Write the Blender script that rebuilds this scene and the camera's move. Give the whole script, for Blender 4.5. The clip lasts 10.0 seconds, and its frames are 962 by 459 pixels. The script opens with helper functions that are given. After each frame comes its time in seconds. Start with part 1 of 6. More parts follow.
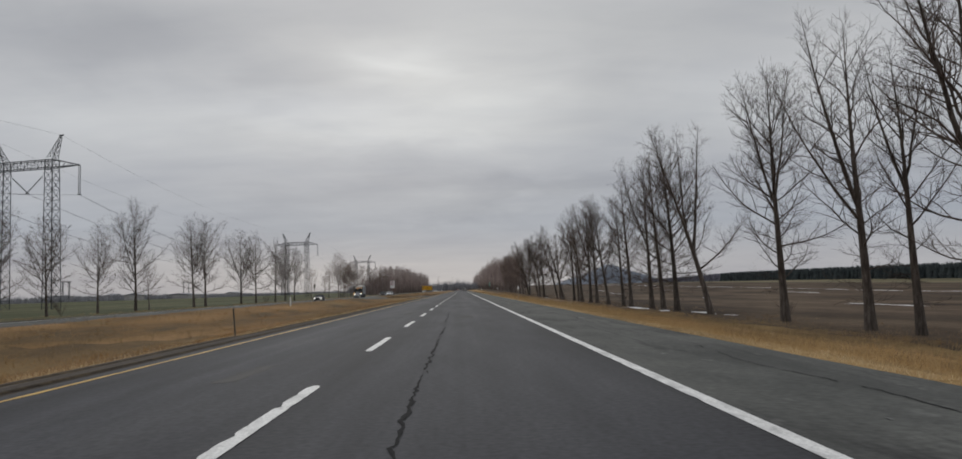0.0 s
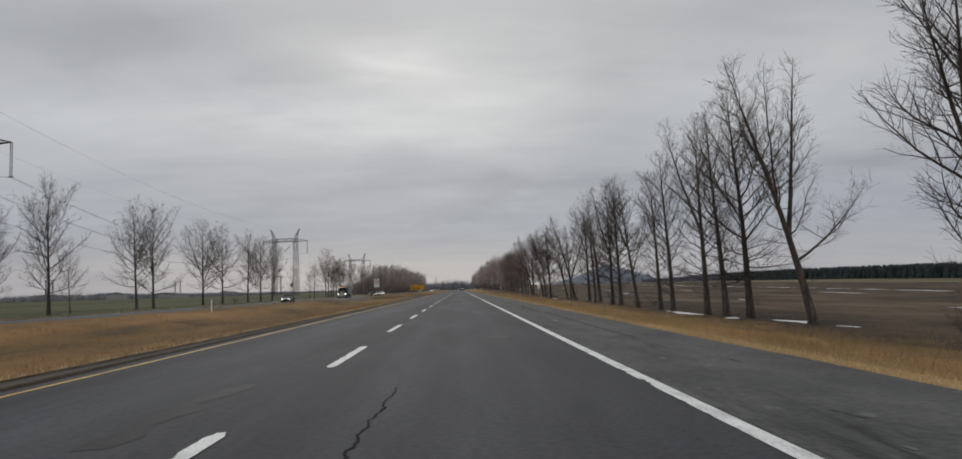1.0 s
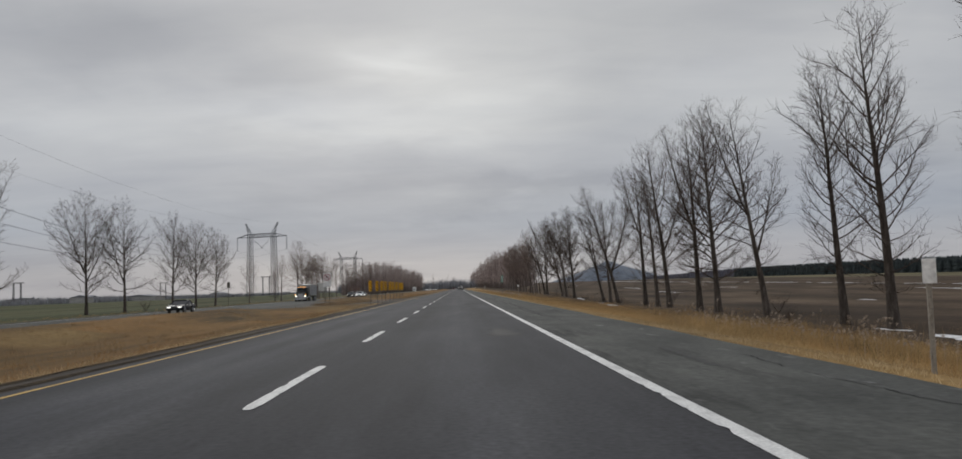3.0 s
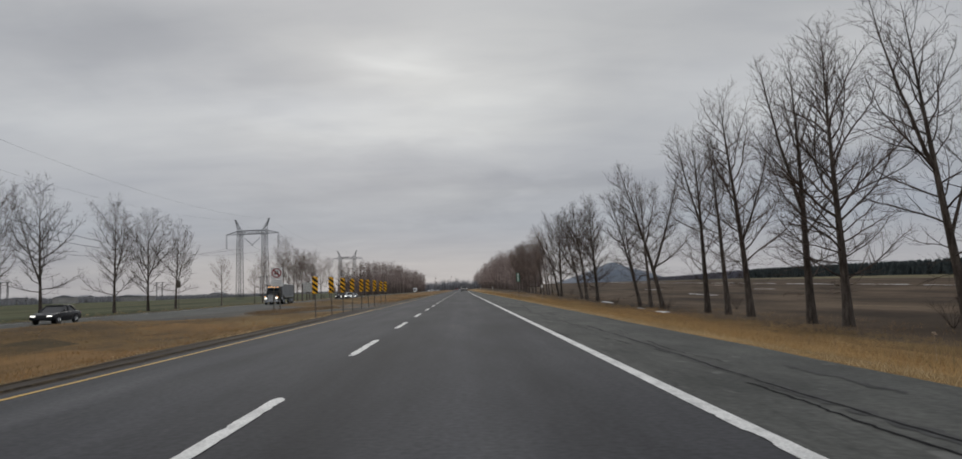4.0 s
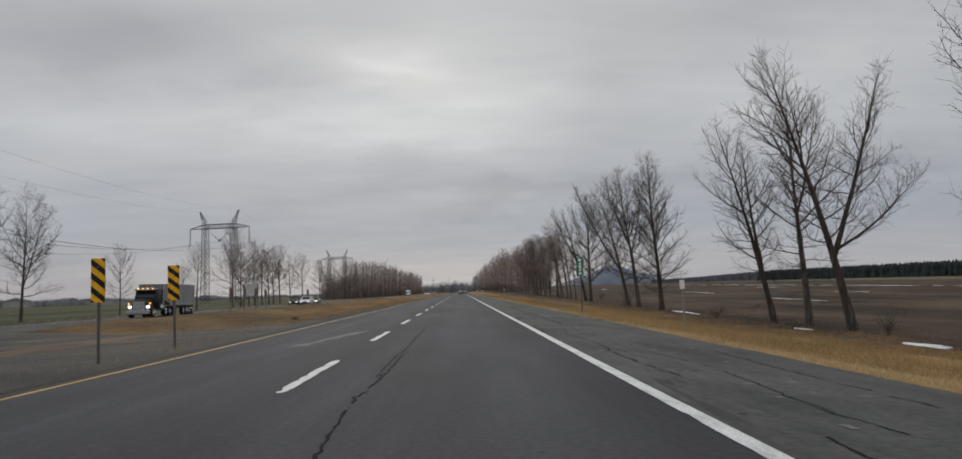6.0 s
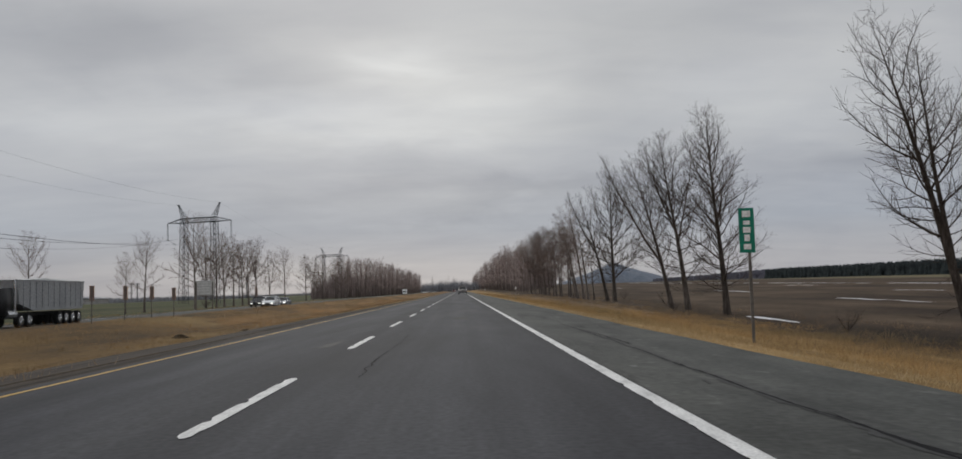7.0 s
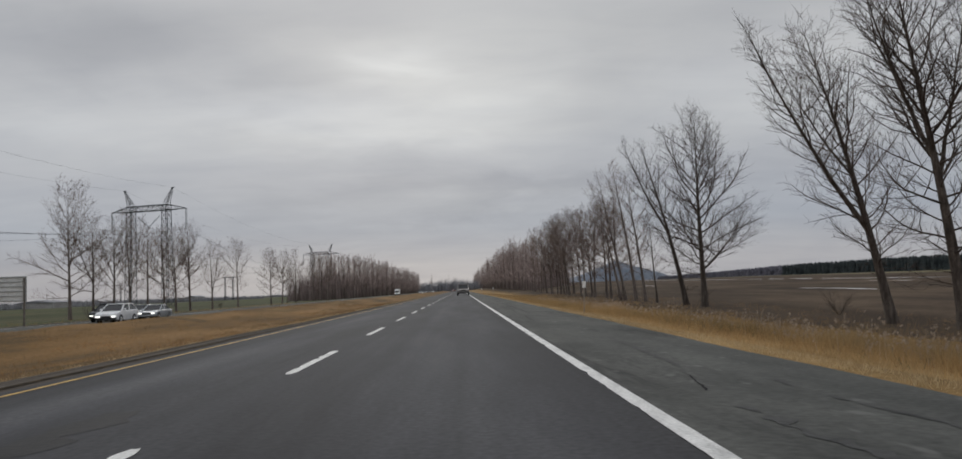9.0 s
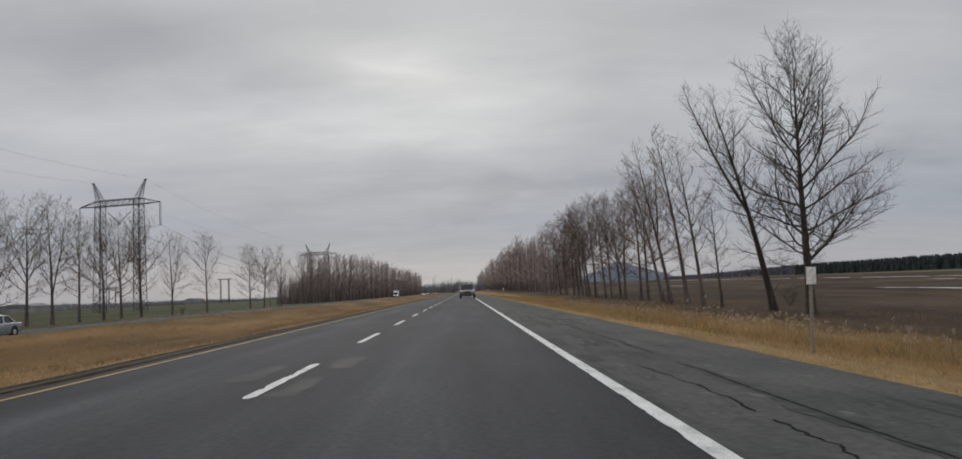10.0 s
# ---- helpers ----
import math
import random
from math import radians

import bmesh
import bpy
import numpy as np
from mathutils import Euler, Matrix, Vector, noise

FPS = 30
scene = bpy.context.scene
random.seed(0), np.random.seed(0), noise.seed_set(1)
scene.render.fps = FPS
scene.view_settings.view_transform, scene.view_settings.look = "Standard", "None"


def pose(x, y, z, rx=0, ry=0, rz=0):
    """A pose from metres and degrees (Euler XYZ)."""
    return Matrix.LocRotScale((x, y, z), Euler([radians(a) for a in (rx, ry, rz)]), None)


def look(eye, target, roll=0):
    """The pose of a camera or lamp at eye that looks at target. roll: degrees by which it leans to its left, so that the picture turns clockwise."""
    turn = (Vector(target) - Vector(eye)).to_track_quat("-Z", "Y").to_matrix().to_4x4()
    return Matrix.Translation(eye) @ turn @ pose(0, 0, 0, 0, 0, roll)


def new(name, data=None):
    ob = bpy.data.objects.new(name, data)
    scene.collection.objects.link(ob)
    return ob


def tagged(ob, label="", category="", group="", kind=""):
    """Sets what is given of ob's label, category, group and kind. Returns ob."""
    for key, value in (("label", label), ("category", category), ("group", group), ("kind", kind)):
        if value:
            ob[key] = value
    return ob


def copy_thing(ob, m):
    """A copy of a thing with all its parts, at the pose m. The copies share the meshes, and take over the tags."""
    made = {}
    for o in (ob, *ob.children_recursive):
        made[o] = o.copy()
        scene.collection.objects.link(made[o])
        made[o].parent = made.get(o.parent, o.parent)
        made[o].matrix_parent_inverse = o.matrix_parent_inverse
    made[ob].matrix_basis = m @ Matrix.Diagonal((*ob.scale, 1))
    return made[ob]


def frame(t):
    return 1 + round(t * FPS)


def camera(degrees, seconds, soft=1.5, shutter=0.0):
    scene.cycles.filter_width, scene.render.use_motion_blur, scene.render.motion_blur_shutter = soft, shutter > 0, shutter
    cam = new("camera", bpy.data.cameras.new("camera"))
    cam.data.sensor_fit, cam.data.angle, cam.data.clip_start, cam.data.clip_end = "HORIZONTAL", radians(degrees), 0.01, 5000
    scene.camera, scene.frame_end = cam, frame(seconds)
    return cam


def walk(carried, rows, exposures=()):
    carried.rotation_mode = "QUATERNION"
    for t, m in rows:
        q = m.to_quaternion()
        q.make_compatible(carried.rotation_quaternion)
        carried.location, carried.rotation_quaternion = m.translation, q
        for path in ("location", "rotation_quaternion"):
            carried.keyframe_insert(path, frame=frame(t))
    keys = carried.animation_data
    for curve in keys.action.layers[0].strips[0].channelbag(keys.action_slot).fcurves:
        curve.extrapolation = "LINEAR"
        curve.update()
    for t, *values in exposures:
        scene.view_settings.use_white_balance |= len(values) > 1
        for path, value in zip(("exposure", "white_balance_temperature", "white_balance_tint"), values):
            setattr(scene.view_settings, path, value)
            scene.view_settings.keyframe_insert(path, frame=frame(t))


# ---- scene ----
cam = camera(60.45, 10.0, soft=1.6)
SPEED = 29.469
TURNS = [  # seconds, metres to the right, metres ahead or behind an even pace, yaw, pitch, roll
    (0, -0.009, 0.61, -1.32, 4.12, 1.29),
    (0.5, 0.035, -0.08, -1.40, 4.09, 1.26),
    (1, 0.137, 1.08, -1.46, 4.08, 1.20),
    (1.5, 0.217, -0.00, -1.51, 4.08, 1.52),
    (2, 0.293, 1.20, -1.62, 4.23, 1.39),
    (2.5, 0.303, -0.08, -1.66, 3.98, 1.75),
    (4, 0.155, 0.65, -1.35, 4.07, 1.56),
    (4.5, 0.151, -0.85, -1.41, 4.09, 1.47),
    (5, 0.269, 0.14, -1.35, 4.08, 1.79),
    (5.5, 0.296, -0.83, -1.35, 4.14, 1.70),
    (6, 0.297, 0.04, -1.44, 4.24, 1.54),
    (7.5, 0.496, -0.17, -1.49, 4.08, 1.75),
    (8, 0.556, -0.17, -1.48, 4.03, 1.99),
    (8.5, 0.613, 0.02, -1.44, 4.14, 1.88),
    (9, 0.633, -0.37, -1.41, 4.11, 2.03),
    (9.5, 0.628, -0.53, -1.28, 4.16, 2.17),
    (10, 0.640, -0.63, -1.17, 4.21, 2.23)]
walk(cam, [(t, pose(x, SPEED * t + dy, 1.004, 90 + pitch, roll, yaw)) for t, x, dy, yaw, pitch, roll in TURNS],
     exposures=[(0.0, 0.0), (10.0, 0.0)])

# ---- sky and light ----
SUN_AZ, SUN_EL = radians(-7), radians(20)          # the bright part of the cloud, nearly straight ahead
world = bpy.data.worlds.new("overcast")
scene.world = world
world.use_nodes = True
wt = world.node_tree
wt.nodes.clear()


def wn(kind, **values):
    n = wt.nodes.new(kind)
    for key, value in values.items():
        if key in n.inputs:
            n.inputs[key].default_value = value
    return n


def wmath(op, a, b=None, clamp=False):
    n = wt.nodes.new("ShaderNodeMath")
    n.operation, n.use_clamp = op, clamp
    for i, v in enumerate((a, b)):
        if v is None:
            continue
        if isinstance(v, (int, float)):
            n.inputs[i].default_value = v
        else:
            wt.links.new(v, n.inputs[i])
    return n.outputs[0]


def wramp(fac, stops):
    n = wt.nodes.new("ShaderNodeValToRGB")
    els = n.color_ramp.elements
    while len(els) < len(stops):
        els.new(0.5)
    for e, (p, c) in zip(els, stops):
        e.position, e.color = p, (*c, 1)
    wt.links.new(fac, n.inputs[0])
    return n.outputs[0]


def wmix(fac, a, b, blend="MIX"):
    n = wt.nodes.new("ShaderNodeMix")
    n.data_type, n.blend_type = "RGBA", blend
    for s, v in ((n.inputs[0], fac), (n.inputs[6], a), (n.inputs[7], b)):
        if isinstance(v, (int, float)):
            s.default_value = v
        elif isinstance(v, tuple):
            s.default_value = (*v, 1)
        else:
            wt.links.new(v, s)
    return n.outputs[2]


wc = wt.nodes.new("ShaderNodeTexCoord")
sep = wt.nodes.new("ShaderNodeSeparateXYZ")
wt.links.new(wc.outputs["Generated"], sep.inputs[0])
up = wmath("MAXIMUM", sep.outputs[2], 0.0)
low = wmath("ADD", up, 0.16)
flat = wt.nodes.new("ShaderNodeCombineXYZ")
wt.links.new(wmath("DIVIDE", sep.outputs[0], low), flat.inputs[0])
wt.links.new(wmath("DIVIDE", sep.outputs[1], low), flat.inputs[1])
flat.inputs[2].default_value = 3.7


def wnoise(scale, detail, rough, distort, stretch=(1, 1, 1), shift=(0, 0, 0)):
    mp = wt.nodes.new("ShaderNodeMapping")
    mp.inputs["Scale"].default_value = stretch
    mp.inputs["Location"].default_value = shift
    wt.links.new(flat.outputs[0], mp.inputs[0])
    n = wn("ShaderNodeTexNoise", Scale=scale, Detail=detail, Roughness=rough, Distortion=distort)
    wt.links.new(mp.outputs[0], n.inputs["Vector"])
    return n.outputs["Fac"]


# overall brightness of an overcast sky from the horizon up
base_sky = wramp(up, [(0.0, (0.442, 0.441, 0.457)), (0.03, (0.43, 0.432, 0.455)), (0.075, (0.380, 0.405, 0.450)), (0.13, (0.428, 0.442, 0.474)),
                      (0.19, (0.500, 0.510, 0.525)), (0.25, (0.505, 0.512, 0.526)), (0.31, (0.46, 0.468, 0.485)), (0.45, (0.47, 0.478, 0.50)), (0.62, (0.62, 0.627, 0.65)), (1.0, (0.98, 0.985, 1.01))])
big = wramp(wnoise(1.05, 5, 0.5, 0.7, (0.75, 0.75, 1), (0.35, 0.2, 0)), [(0.33, (0.90, 0.91, 0.935)), (0.5, (0.99, 0.992, 0.997)), (0.66, (1.07, 1.068, 1.055))])
fine = wramp(wnoise(3.6, 6, 0.6, 0.3, (0.55, 1.3, 1), (4.1, 1.7, 0)), [(0.3, (0.95, 0.955, 0.967)), (0.7, (1.042, 1.041, 1.036))])
streak = wramp(wnoise(2.2, 4, 0.5, 0.2, (0.16, 1.0, 1), (1.3, 7.7, 0)), [(0.3, (0.965, 0.97, 0.982)), (0.7, (1.032, 1.03, 1.024))])
sun_dir = Vector((math.sin(SUN_AZ) * math.cos(SUN_EL), math.cos(SUN_AZ) * math.cos(SUN_EL), math.sin(SUN_EL)))
dot = wt.nodes.new("ShaderNodeVectorMath")
dot.operation = "DOT_PRODUCT"
dot.inputs[1].default_value = sun_dir
wt.links.new(wc.outputs["Generated"], dot.inputs[0])
glow = wramp(dot.outputs["Value"], [(0.86, (1.0, 1.0, 1.0)), (0.965, (1.02, 1.022, 1.018)), (0.992, (1.04, 1.042, 1.035)), (1.0, (1.05, 1.052, 1.045))])
clouds = wmix(1.0, wmix(1.0, wmix(1.0, wmix(1.0, base_sky, big, "MULTIPLY"), fine, "MULTIPLY"), streak, "MULTIPLY"), glow, "MULTIPLY")
side = wramp(wmath("ADD", wmath("MULTIPLY", sep.outputs[0], 0.5), 0.5), [(0.1, (1.03, 1.03, 1.03)), (0.5, (1.0, 1.0, 1.0)), (0.85, (0.90, 0.905, 0.915))])   # heavier cloud over the open plain
clouds = wmix(1.0, clouds, side, "MULTIPLY")
# thinner and thicker parts of the cloud ahead: bearing and height as slopes, half widths, strength
ahead = wmath("MAXIMUM", sep.outputs[1], 0.05)
rag = wnoise(2.6, 3, 0.5, 0.5, (0.8, 1.0, 1), (9.3, 2.2, 0))
rag2 = wnoise(1.7, 4, 0.55, 0.4, (1.0, 0.8, 1), (2.3, 6.1, 0))
across = wmath("ADD", wmath("DIVIDE", sep.outputs[0], ahead), wmath("MULTIPLY", wmath("SUBTRACT", rag, 0.5), 0.34))
aloft = wmath("ADD", wmath("DIVIDE", sep.outputs[2], ahead), wmath("MULTIPLY", wmath("SUBTRACT", rag2, 0.5), 0.13))


def lobes(rows):
    total = None
    for a0, e0, wa, we, gain in rows:
        a = wmath("DIVIDE", wmath("SUBTRACT", across, a0), wa)
        e = wmath("DIVIDE", wmath("SUBTRACT", aloft, e0), we)
        g = wmath("MULTIPLY", wmath("EXPONENT", wmath("MULTIPLY", wmath("ADD", wmath("MULTIPLY", a, a), wmath("MULTIPLY", e, e)), -1.0)), gain)
        total = g if total is None else wmath("ADD", total, g)
    return total


thin_cloud = lobes([(-0.050, 0.286, 0.060, 0.030, 0.25), (-0.10, 0.208, 0.17, 0.034, 0.19), (-0.24, 0.200, 0.09, 0.018, 0.07), (-0.46, 0.215, 0.14, 0.040, 0.10), (0.07, 0.30, 0.09, 0.045, 0.05), (0.40, 0.225, 0.12, 0.05, 0.09), (0.56, 0.31, 0.12, 0.05, 0.05), (0.50, 0.105, 0.14, 0.022, 0.06)])
thick_cloud = lobes([(-0.46, 0.325, 0.20, 0.050, 0.22), (-0.19, 0.262, 0.06, 0.028, 0.09), (0.21, 0.27, 0.12, 0.06, 0.10), (0.07, 0.122, 0.22, 0.024, 0.15), (0.55, 0.150, 0.13, 0.028, 0.17), (-0.22, 0.105, 0.12, 0.018, 0.06), (0.33, 0.34, 0.12, 0.03, 0.06), (-0.50, 0.035, 0.30, 0.055, 0.15)])
bright = wmix(thin_cloud, (1.0, 1.0, 1.0), (2.0, 2.0, 1.93))
heavy = wmix(thick_cloud, (1.0, 1.0, 1.0), (0.0, 0.03, 0.12))
clouds = wmix(1.0, wmix(1.0, clouds, bright, "MULTIPLY"), heavy, "MULTIPLY")
air = wt.nodes.new("ShaderNodeTexSky")
air.sky_type, air.sun_disc, air.sun_elevation, air.sun_rotation = "NISHITA", False, SUN_EL, SUN_AZ
thin = wmix(1.0, air.outputs[0], (0.08, 0.08, 0.08), "MULTIPLY")
bg = wn("ShaderNodeBackground", Strength=1.0)
wt.links.new(wmix(0.975, thin, clouds), bg.inputs[0])
out = wt.nodes.new("ShaderNodeOutputWorld")
wt.links.new(bg.outputs[0], out.inputs[0])

sun = new("sun", bpy.data.lights.new("sun", "SUN"))
sun.data.energy, sun.data.angle, sun.data.color = 0.6, radians(30), (1.0, 0.96, 0.9)
sun.matrix_world = look(sun_dir * 100, (0, 0, 0))

# ---- materials ----


def material(name, stops, scale=4.0, stretch=(1, 1, 1), rough=(0.75, 0.95), metal=0.0, bump=0.0, grain=None, vary=0.0, spec=0.3, bands=None, lanes=0.0, veins=None):
    """Colours laid along a broad noise, broken by a finer one; relief from the fine noise. vary: brightness from object to object."""
    m = bpy.data.materials.new(name)
    m.use_nodes = True
    nt = m.node_tree
    b = nt.nodes["Principled BSDF"]
    co = nt.nodes.new("ShaderNodeTexCoord")
    mp = nt.nodes.new("ShaderNodeMapping")
    mp.inputs["Scale"].default_value = stretch
    nt.links.new(co.outputs["Object"], mp.inputs[0])
    n1 = nt.nodes.new("ShaderNodeTexNoise")
    n1.inputs["Scale"].default_value, n1.inputs["Detail"].default_value, n1.inputs["Roughness"].default_value = scale, 6, 0.62
    nt.links.new(mp.outputs[0], n1.inputs["Vector"])
    n2 = nt.nodes.new("ShaderNodeTexNoise")
    n2.inputs["Scale"].default_value, n2.inputs["Detail"].default_value = (grain or scale * 9), 4
    nt.links.new(co.outputs["Object"], n2.inputs["Vector"])
    ramp = nt.nodes.new("ShaderNodeValToRGB")
    els = ramp.color_ramp.elements
    while len(els) < len(stops):
        els.new(0.5)
    for i, (e, c) in enumerate(zip(els, stops)):
        e.position, e.color = 0.32 + 0.36 * i / max(1, len(stops) - 1), (*c, 1)
    nt.links.new(n1.outputs["Fac"], ramp.inputs[0])
    speck = nt.nodes.new("ShaderNodeMapRange")
    speck.inputs["From Min"].default_value, speck.inputs["From Max"].default_value = 0.3, 0.7
    speck.inputs["To Min"].default_value, speck.inputs["To Max"].default_value = 0.78, 1.22
    nt.links.new(n2.outputs["Fac"], speck.inputs["Value"])
    tint = nt.nodes.new("ShaderNodeMix")
    tint.data_type, tint.blend_type = "RGBA", "MULTIPLY"
    tint.inputs[0].default_value = 1.0
    nt.links.new(ramp.outputs[0], tint.inputs[6])
    nt.links.new(speck.outputs[0], tint.inputs[7])
    colour = tint.outputs[2]
    if bands:                                            # long streaks that run with the traffic
        mb = nt.nodes.new("ShaderNodeMapping")
        mb.inputs["Scale"].default_value = (bands[0], bands[1], 1)
        nt.links.new(co.outputs["Object"], mb.inputs[0])
        nb = nt.nodes.new("ShaderNodeTexNoise")
        nb.inputs["Scale"].default_value, nb.inputs["Detail"].default_value, nb.inputs["Roughness"].default_value = 1.0, 5, 0.55
        nt.links.new(mb.outputs[0], nb.inputs["Vector"])
        rb = nt.nodes.new("ShaderNodeMapRange")
        rb.inputs["From Min"].default_value, rb.inputs["From Max"].default_value = 0.32, 0.68
        rb.inputs["To Min"].default_value, rb.inputs["To Max"].default_value = 1 - bands[2], 1 + bands[2]
        nt.links.new(nb.outputs["Fac"], rb.inputs["Value"])
        tb = nt.nodes.new("ShaderNodeMix")
        tb.data_type, tb.blend_type = "RGBA", "MULTIPLY"
        tb.inputs[0].default_value = 1.0
        nt.links.new(colour, tb.inputs[6])
        nt.links.new(rb.outputs[0], tb.inputs[7])
        colour = tb.outputs[2]
    if lanes:                                            # paler between the wheel tracks of each lane, oil-darkened along its rims
        sx = nt.nodes.new("ShaderNodeSeparateXYZ")
        nt.links.new(co.outputs["Object"], sx.inputs[0])
        wig = nt.nodes.new("ShaderNodeMath")
        wig.operation = "MULTIPLY_ADD"
        nt.links.new(nb.outputs["Fac"], wig.inputs[0])
        wig.inputs[1].default_value = 1.1
        nt.links.new(sx.outputs[0], wig.inputs[2])
        ph = nt.nodes.new("ShaderNodeMath")
        ph.operation = "MULTIPLY_ADD"
        nt.links.new(wig.outputs[0], ph.inputs[0])
        ph.inputs[1].default_value, ph.inputs[2].default_value = 2 * math.pi / 3.7, -(0.25 + 0.55) * 2 * math.pi / 3.7
        cs = nt.nodes.new("ShaderNodeMath")
        cs.operation = "COSINE"
        nt.links.new(ph.outputs[0], cs.inputs[0])
        lv = nt.nodes.new("ShaderNodeMath")
        lv.operation = "MULTIPLY_ADD"
        nt.links.new(cs.outputs[0], lv.inputs[0])
        lv.inputs[1].default_value, lv.inputs[2].default_value = lanes, 1.0
        tl = nt.nodes.new("ShaderNodeMix")
        tl.data_type, tl.blend_type = "RGBA", "MULTIPLY"
        tl.inputs[0].default_value = 1.0
        nt.links.new(colour, tl.inputs[6])
        nt.links.new(lv.outputs[0], tl.inputs[7])
        colour = tl.outputs[2]
    if veins:                                            # hairline cracks with smudged rims, and pale worn flecks
        fade = nt.nodes.new("ShaderNodeTexNoise")
        fade.inputs["Scale"].default_value, fade.inputs["Detail"].default_value = 0.35, 3
        nt.links.new(mp.outputs[0], fade.inputs["Vector"])
        hold = nt.nodes.new("ShaderNodeMapRange")
        hold.inputs["From Min"].default_value, hold.inputs["From Max"].default_value = 0.44, 0.60
        nt.links.new(fade.outputs["Fac"], hold.inputs["Value"])
        for sx_, sy_, width, depth in veins:
            mv = nt.nodes.new("ShaderNodeMapping")
            mv.inputs["Scale"].default_value = (sx_, sy_, 1)
            mv.inputs["Location"].default_value = (3.1 * sx_, 1.7, 0)
            nt.links.new(co.outputs["Object"], mv.inputs[0])
            nv = nt.nodes.new("ShaderNodeTexNoise")
            nv.inputs["Scale"].default_value, nv.inputs["Detail"].default_value, nv.inputs["Roughness"].default_value = 1.0, 5, 0.6
            nt.links.new(mv.outputs[0], nv.inputs["Vector"])
            off = nt.nodes.new("ShaderNodeMath")
            off.operation = "SUBTRACT"
            off.inputs[1].default_value = 0.5
            nt.links.new(nv.outputs["Fac"], off.inputs[0])
            far = nt.nodes.new("ShaderNodeMath")
            far.operation = "ABSOLUTE"
            nt.links.new(off.outputs[0], far.inputs[0])
            near = nt.nodes.new("ShaderNodeMapRange")
            near.inputs["From Min"].default_value, near.inputs["From Max"].default_value = 0.0, width
            near.inputs["To Min"].default_value, near.inputs["To Max"].default_value = depth, 0.0
            nt.links.new(far.outputs[0], near.inputs["Value"])
            amt = nt.nodes.new("ShaderNodeMath")
            amt.operation = "MULTIPLY"
            nt.links.new(near.outputs[0], amt.inputs[0])
            nt.links.new(hold.outputs[0], amt.inputs[1])
            tv = nt.nodes.new("ShaderNodeMix")
            tv.data_type = "RGBA"
            nt.links.new(amt.outputs[0], tv.inputs[0])
            nt.links.new(colour, tv.inputs[6])
            tv.inputs[7].default_value = (0.016, 0.016, 0.017, 1)
            colour = tv.outputs[2]
        fleck = nt.nodes.new("ShaderNodeTexNoise")
        fleck.inputs["Scale"].default_value, fleck.inputs["Detail"].default_value = 3.2, 2
        nt.links.new(mp.outputs[0], fleck.inputs["Vector"])
        worn = nt.nodes.new("ShaderNodeMapRange")
        worn.inputs["From Min"].default_value, worn.inputs["From Max"].default_value = 0.66, 0.74
        worn.inputs["To Max"].default_value = 0.35
        nt.links.new(fleck.outputs["Fac"], worn.inputs["Value"])
        tw = nt.nodes.new("ShaderNodeMix")
        tw.data_type = "RGBA"
        nt.links.new(worn.outputs[0], tw.inputs[0])
        nt.links.new(colour, tw.inputs[6])
        tw.inputs[7].default_value = (0.20, 0.20, 0.19, 1)
        colour = tw.outputs[2]
    if vary:
        info = nt.nodes.new("ShaderNodeObjectInfo")
        rng = nt.nodes.new("ShaderNodeMapRange")
        rng.inputs["To Min"].default_value, rng.inputs["To Max"].default_value = 1 - vary, 1 + vary
        nt.links.new(info.outputs["Random"], rng.inputs["Value"])
        t2 = nt.nodes.new("ShaderNodeMix")
        t2.data_type, t2.blend_type = "RGBA", "MULTIPLY"
        t2.inputs[0].default_value = 1.0
        nt.links.new(colour, t2.inputs[6])
        nt.links.new(rng.outputs[0], t2.inputs[7])
        colour = t2.outputs[2]
    nt.links.new(colour, b.inputs["Base Color"])
    rr = nt.nodes.new("ShaderNodeMapRange")
    rr.inputs["To Min"].default_value, rr.inputs["To Max"].default_value = rough
    nt.links.new(n1.outputs["Fac"], rr.inputs["Value"])
    nt.links.new(rr.outputs[0], b.inputs["Roughness"])
    b.inputs["Metallic"].default_value = metal
    b.inputs["Specular IOR Level"].default_value = spec
    if bump:
        bp = nt.nodes.new("ShaderNodeBump")
        bp.inputs["Strength"].default_value, bp.inputs["Distance"].default_value = bump, 0.02
        nt.links.new(n2.outputs["Fac"], bp.inputs["Height"])
        nt.links.new(bp.outputs[0], b.inputs["Normal"])
    return m


